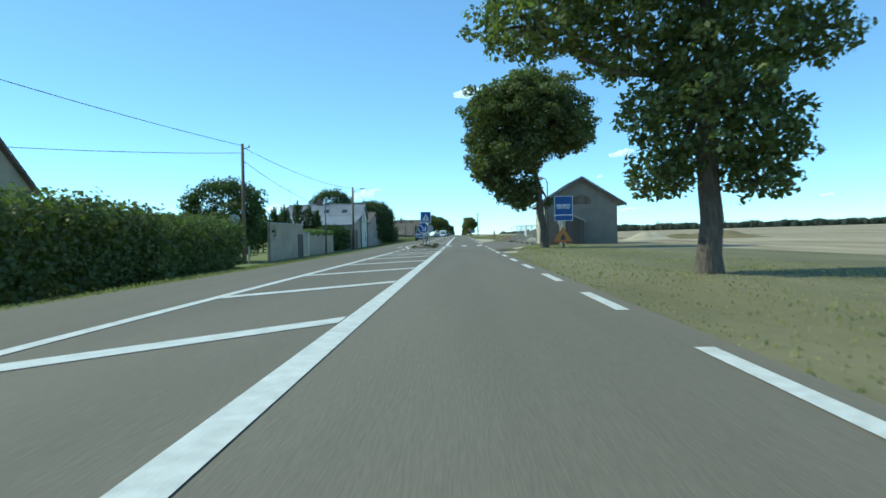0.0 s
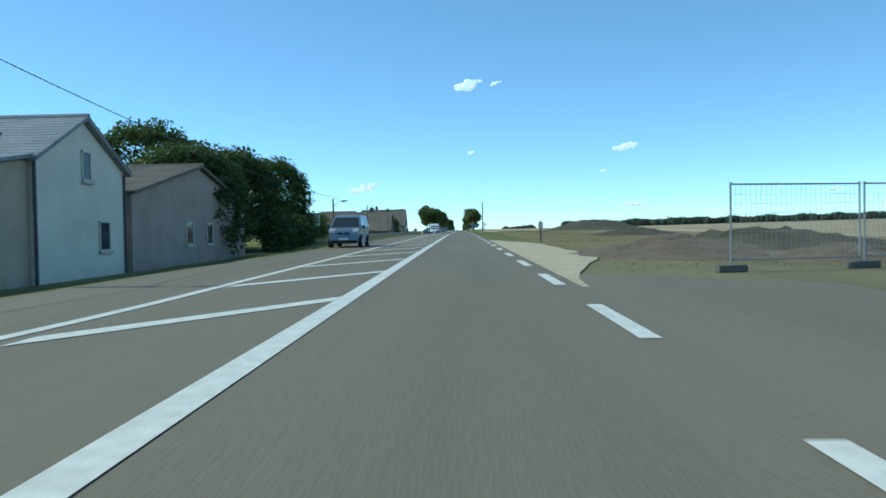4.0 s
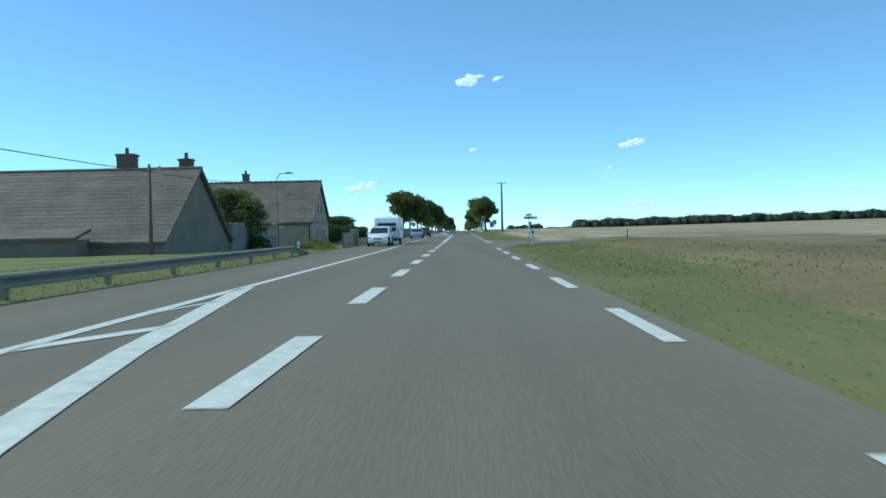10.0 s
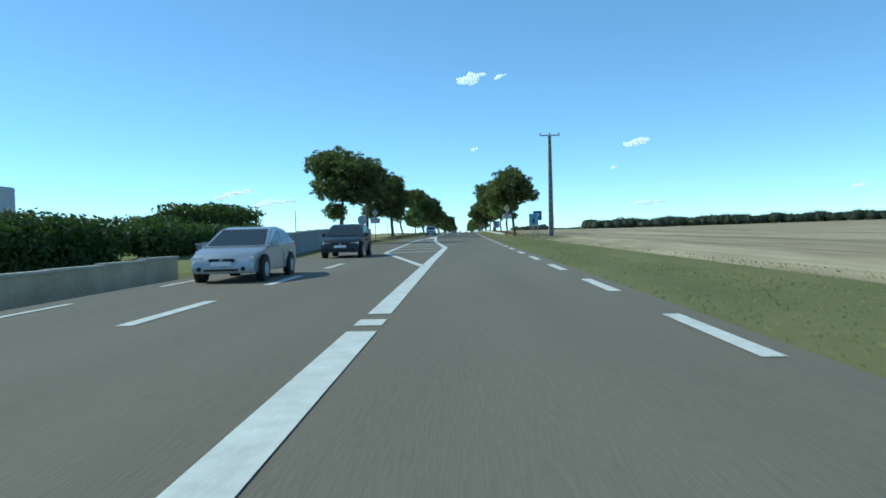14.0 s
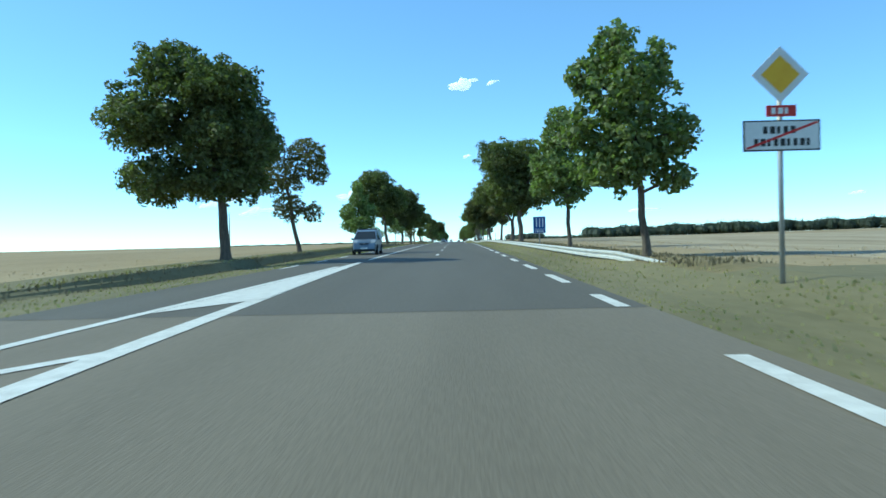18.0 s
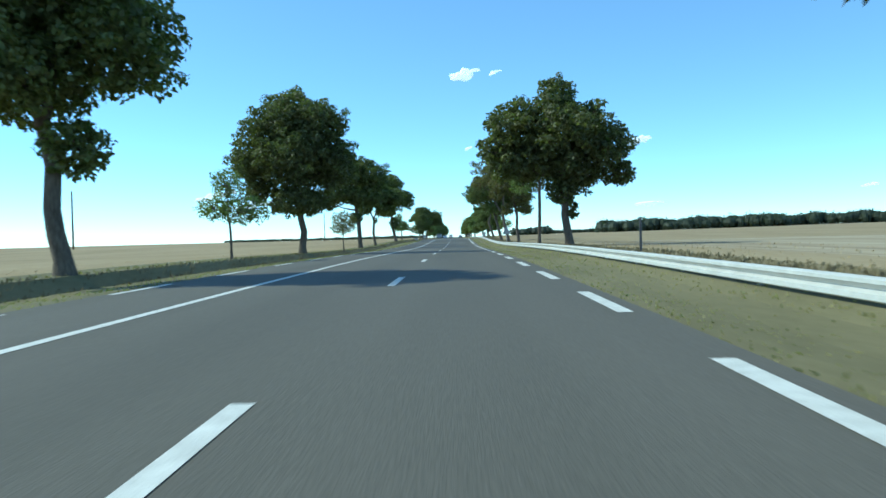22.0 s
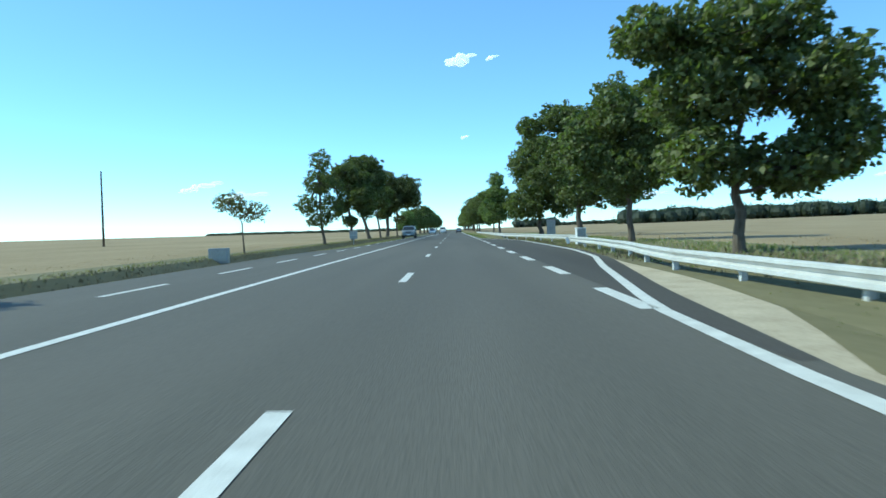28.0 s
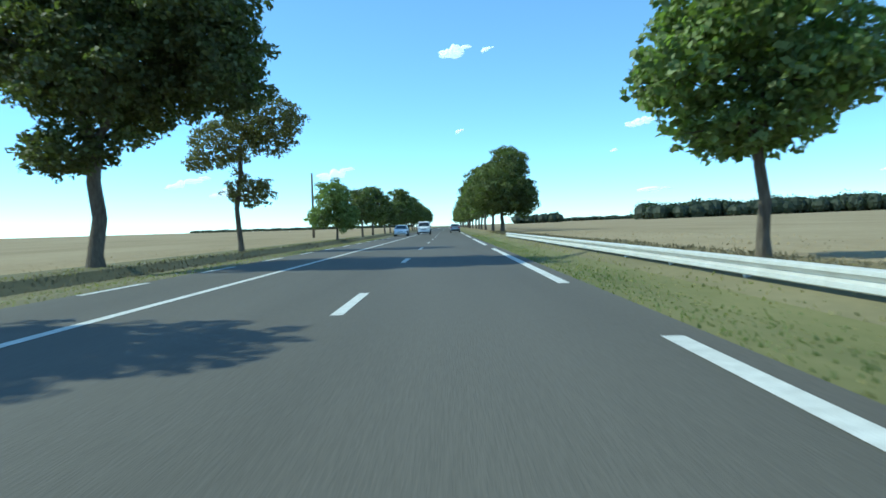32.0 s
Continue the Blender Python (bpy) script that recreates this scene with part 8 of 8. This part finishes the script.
def cloud(x, y, z, w, h, seed):
    th = thing("cloud", x, y, z, "small bright white fair-weather cloud", "cloud", "clouds", "structure")
    rng = np.random.default_rng(seed)
    g = bmesh.new()
    for i in range(9):
        u = rng.uniform(-1, 1)
        m = Matrix.Translation((u * w * 0.42, 0, h * (0.25 * u + rng.uniform(-0.15, 0.2)))) @ Matrix.Diagonal((w * rng.uniform(0.09, 0.2), w * 0.1, h * rng.uniform(0.15, 0.32) * (1.1 - abs(u) * 0.6), 1))
        bmesh.ops.create_icosphere(g, subdivisions=3, radius=1.0, matrix=m)
    for v in g.verts:
        v.co += Vector((1, 1, 0.6)) * (h * 0.16 * noise.noise(v.co / (h * 0.45)))
    me = bpy.data.meshes.new("puff")
    g.to_mesh(me)
    g.free()
    me.polygons.foreach_set("use_smooth", [True] * len(me.polygons))
    me.materials.append(CLOUD)
    part("puff", me, None, th)


cloud(48, 4470, 878, 175, 85, 1)
cloud(219, 4463, 888, 75, 32, 2)
cloud(975, 4419, 494, 150, 60, 3)
cloud(63, 4533, 488, 50, 26, 4)
cloud(848, 4461, 361, 40, 22, 5)
cloud(-569, 4514, 285, 170, 80, 6)
cloud(-1284, 4356, 250, 200, 60, 7)
cloud(-1066, 4421, 205, 260, 60, 8)
cloud(1999, 4057, 205, 80, 26, 9)
cloud(1027, 4433, 157, 190, 34, 10)


# ---- grass on the verges ----
def grass(name, label, zone, count, hmin, hmax, material, seed, lean=0.5, blades=2):
    """Small tufts of thin blades scattered over a zone (x0, x1, y0, y1)."""
    rng = np.random.default_rng(seed)
    x0, x1, y0, y1 = zone
    xs, ys = rng.uniform(x0, x1, count), rng.uniform(y0, y1, count)
    rows = []
    for x, y in zip(xs, ys):
        apron = (2.7 if 96 < y < 133 else 1.6 if 43 < y < 54 else 1.0 if 600 < y < 626 else 0.0) if x > 0 else 0.0
        if not road_left(y) - 0.12 < x < road_right(y) + 0.12 + apron * rng.uniform(0.7, 1.0):
            rows.append((x, y, ground_z(x, y), 0.6 + 0.8 * max(0.0, noise.noise(Vector((x * 0.5, y * 0.2, seed))) + 0.3)))
    q = np.repeat(np.array(rows), blades, axis=0)
    n = len(q)
    a = rng.uniform(0, 6.283, n)
    h = rng.uniform(hmin, hmax, n) * q[:, 3]
    w = rng.uniform(0.009, 0.026, n) + 0.045 * h
    bx, by = q[:, 0] + rng.normal(size=n) * 0.13, q[:, 1] + rng.normal(size=n) * 0.5
    tx, ty = bx + np.cos(a) * h * lean, by + np.sin(a) * h * lean
    px, py = -np.sin(a) * w, np.cos(a) * w
    z = q[:, 2]
    v = np.stack([np.stack([bx - px, by - py, z - 0.03], 1), np.stack([bx + px, by + py, z - 0.03], 1), np.stack([bx * 0.6 + tx * 0.4 + px * 0.7, by * 0.6 + ty * 0.4 + py * 0.7, z + h * 0.65], 1), np.stack([tx, ty, z + h], 1)], 1).reshape(-1, 3)
    ob = part(name, leaf_mesh(name, v, material), None)
    return tagged(ob, label, "grass", "", "stuff")


G_FRESH = leaf_mat("fresh_blades", (0.17, 0.195, 0.072), (0.24, 0.26, 0.105), 0.06)
G_DRY = leaf_mat("dry_blades", (0.25, 0.215, 0.1), (0.38, 0.32, 0.17), 0.06)
G_BROWN = leaf_mat("brown_blades", (0.185, 0.152, 0.074), (0.3, 0.245, 0.13), 0.12)
G_UMBER = mat("umber_stalks", (0.14, 0.122, 0.07), (0.225, 0.19, 0.115), scale=0.5, fine=3, rough=0.95, bump=0, island=0.2, spec=0.1)
G_STRAW = mat("straw_blades", (0.36, 0.28, 0.15), (0.5, 0.4, 0.23), scale=0.5, fine=3, rough=0.95, bump=0, island=0.1, spec=0.1)
G_GREEN = leaf_mat("green_blades", (0.21, 0.205, 0.09), (0.3, 0.275, 0.135), 0.05)
grass("verge_grass", "short dry grass on the verge", (2.2, 9.0, 0, 66), 7000, 0.015, 0.045, G_DRY, 1)
grass("verge_grass", "short green grass on the verge", (2.2, 9.0, 0, 66), 5000, 0.015, 0.04, G_GREEN, 15)
grass("verge_grass", "dry grass and weeds beside the road", (4.2, 14.0, 95, 250), 12000, 0.02, 0.06, G_BROWN, 2)
grass("verge_grass", "green grass along the road's edge", (2.2, 5.0, 95, 240), 7000, 0.015, 0.04, G_GREEN, 3)
grass("verge_grass", "fresh green weeds near the junction", (3.0, 7.5, 212, 250), 4000, 0.02, 0.055, G_FRESH, 31)
grass("verge_grass", "short green grass beside the road", (2.2, 5.4, 258, 366), 7000, 0.015, 0.045, G_GREEN, 4)
grass("verge_grass", "dry grass at the field's edge", (3.8, 7.2, 258, 366), 5000, 0.02, 0.06, G_DRY, 5)
grass("verge_grass", "short dry grass under the guard rail", (2.2, 5.0, 366, 600), 10000, 0.015, 0.045, G_DRY, 6)
grass("verge_grass", "short dry grass under the guard rail", (2.2, 6.0, 640, 800), 6000, 0.015, 0.045, G_DRY, 7)
grass("verge_grass", "short green grass under the guard rail", (2.2, 4.2, 366, 800), 7000, 0.015, 0.035, G_GREEN, 8)
grass("verge_grass", "fresh green grass along the road's edge", (2.1, 3.6, 640, 800), 6000, 0.02, 0.055, G_FRESH, 21)
grass("verge_grass", "dark brown weeds and dead stalks behind the guard rail", (4.7, 6.4, 372, 800), 16000, 0.04, 0.13, G_UMBER, 32)
grass("verge_grass", "green weeds round the lay-by's guard rail", (5.0, 8.6, 606, 696), 6000, 0.03, 0.12, G_GREEN, 35)
grass("verge_grass", "short dry grass along the far verge", (-11.0, -7.5, 350, 800), 9000, 0.02, 0.07, G_DRY, 9)
grass("verge_grass", "green grass along the far verge", (-10.7, -7.5, 350, 800), 6000, 0.02, 0.06, G_GREEN, 10)
grass("verge_grass", "brown weeds along the field's bank", (-12.4, -11.3, 350, 800), 6000, 0.03, 0.11, G_BROWN, 33)
grass("verge_grass", "dull brown weeds hanging over the steep bank", (-11.5, -10.75, 350, 800), 9000, 0.03, 0.12, G_UMBER, 34)
grass("verge_grass", "green grass along the far verge", (-13.0, -8.0, 110, 260), 10000, 0.03, 0.1, G_GREEN, 11)
grass("verge_grass", "short grass before hedges and walls", (-13.5, -8.2, 0, 56), 5000, 0.03, 0.1, G_GREEN, 12)
grass("verge_grass", "ripe grass at the field's edge behind the trees", (6.4, 14.0, 366, 800), 5000, 0.03, 0.08, G_STRAW, 13)
grass("verge_grass", "ripe wheat stalks at the field's edge", (-17.5, -12.0, 360, 800), 4000, 0.02, 0.06, G_STRAW, 14)


G_WEED = leaf_mat("dead_weeds", (0.06, 0.055, 0.028), (0.13, 0.11, 0.058), 0.2)


def weeds(x, y, r, h, count, seed, label):
    """A clump of dry weeds growing in the cracks of an island or kerb."""
    rng = np.random.default_rng(seed)
    z = gz(y) + 0.09
    a, d = rng.uniform(0, 6.283, count), r * np.sqrt(rng.random(count))
    bx, by = x + np.cos(a) * d, y + 1.6 * np.sin(a) * d
    hh, t = rng.uniform(0.4, 1.0, count) * h * (1.1 - d / r * 0.7), rng.uniform(0, 6.283, count)
    w = 0.012 + 0.02 * hh
    zz = np.full(count, z)
    v = np.stack([np.stack([bx - np.sin(t) * w, by + np.cos(t) * w, zz - 0.1], 1), np.stack([bx + np.sin(t) * w, by - np.cos(t) * w, zz - 0.1], 1), np.stack([bx + np.cos(t) * hh * 0.3, by + np.sin(t) * hh * 0.3, zz + hh * 0.7], 1), np.stack([bx + np.cos(t) * hh * 0.6, by + np.sin(t) * hh * 0.6, zz + hh], 1)], 1).reshape(-1, 3)
    return tagged(part("weeds", leaf_mesh("weeds", v, G_WEED), None), label, "weeds", "weeds on islands", "stuff")


for i, (x, y, r, h) in enumerate(((-2.85, 64.3, 0.3, 0.22), (-2.85, 66.6, 0.22, 0.16), (-4.5, 64.4, 0.28, 0.2), (-3.6, 68.6, 0.35, 0.2), (-2.95, 74.4, 0.3, 0.2), (-4.4, 75.2, 0.3, 0.18), (-3.1, 77.8, 0.25, 0.16))):
    weeds(x, y, r, h, 260, 40 + i, "dry weeds growing along the island's kerb")
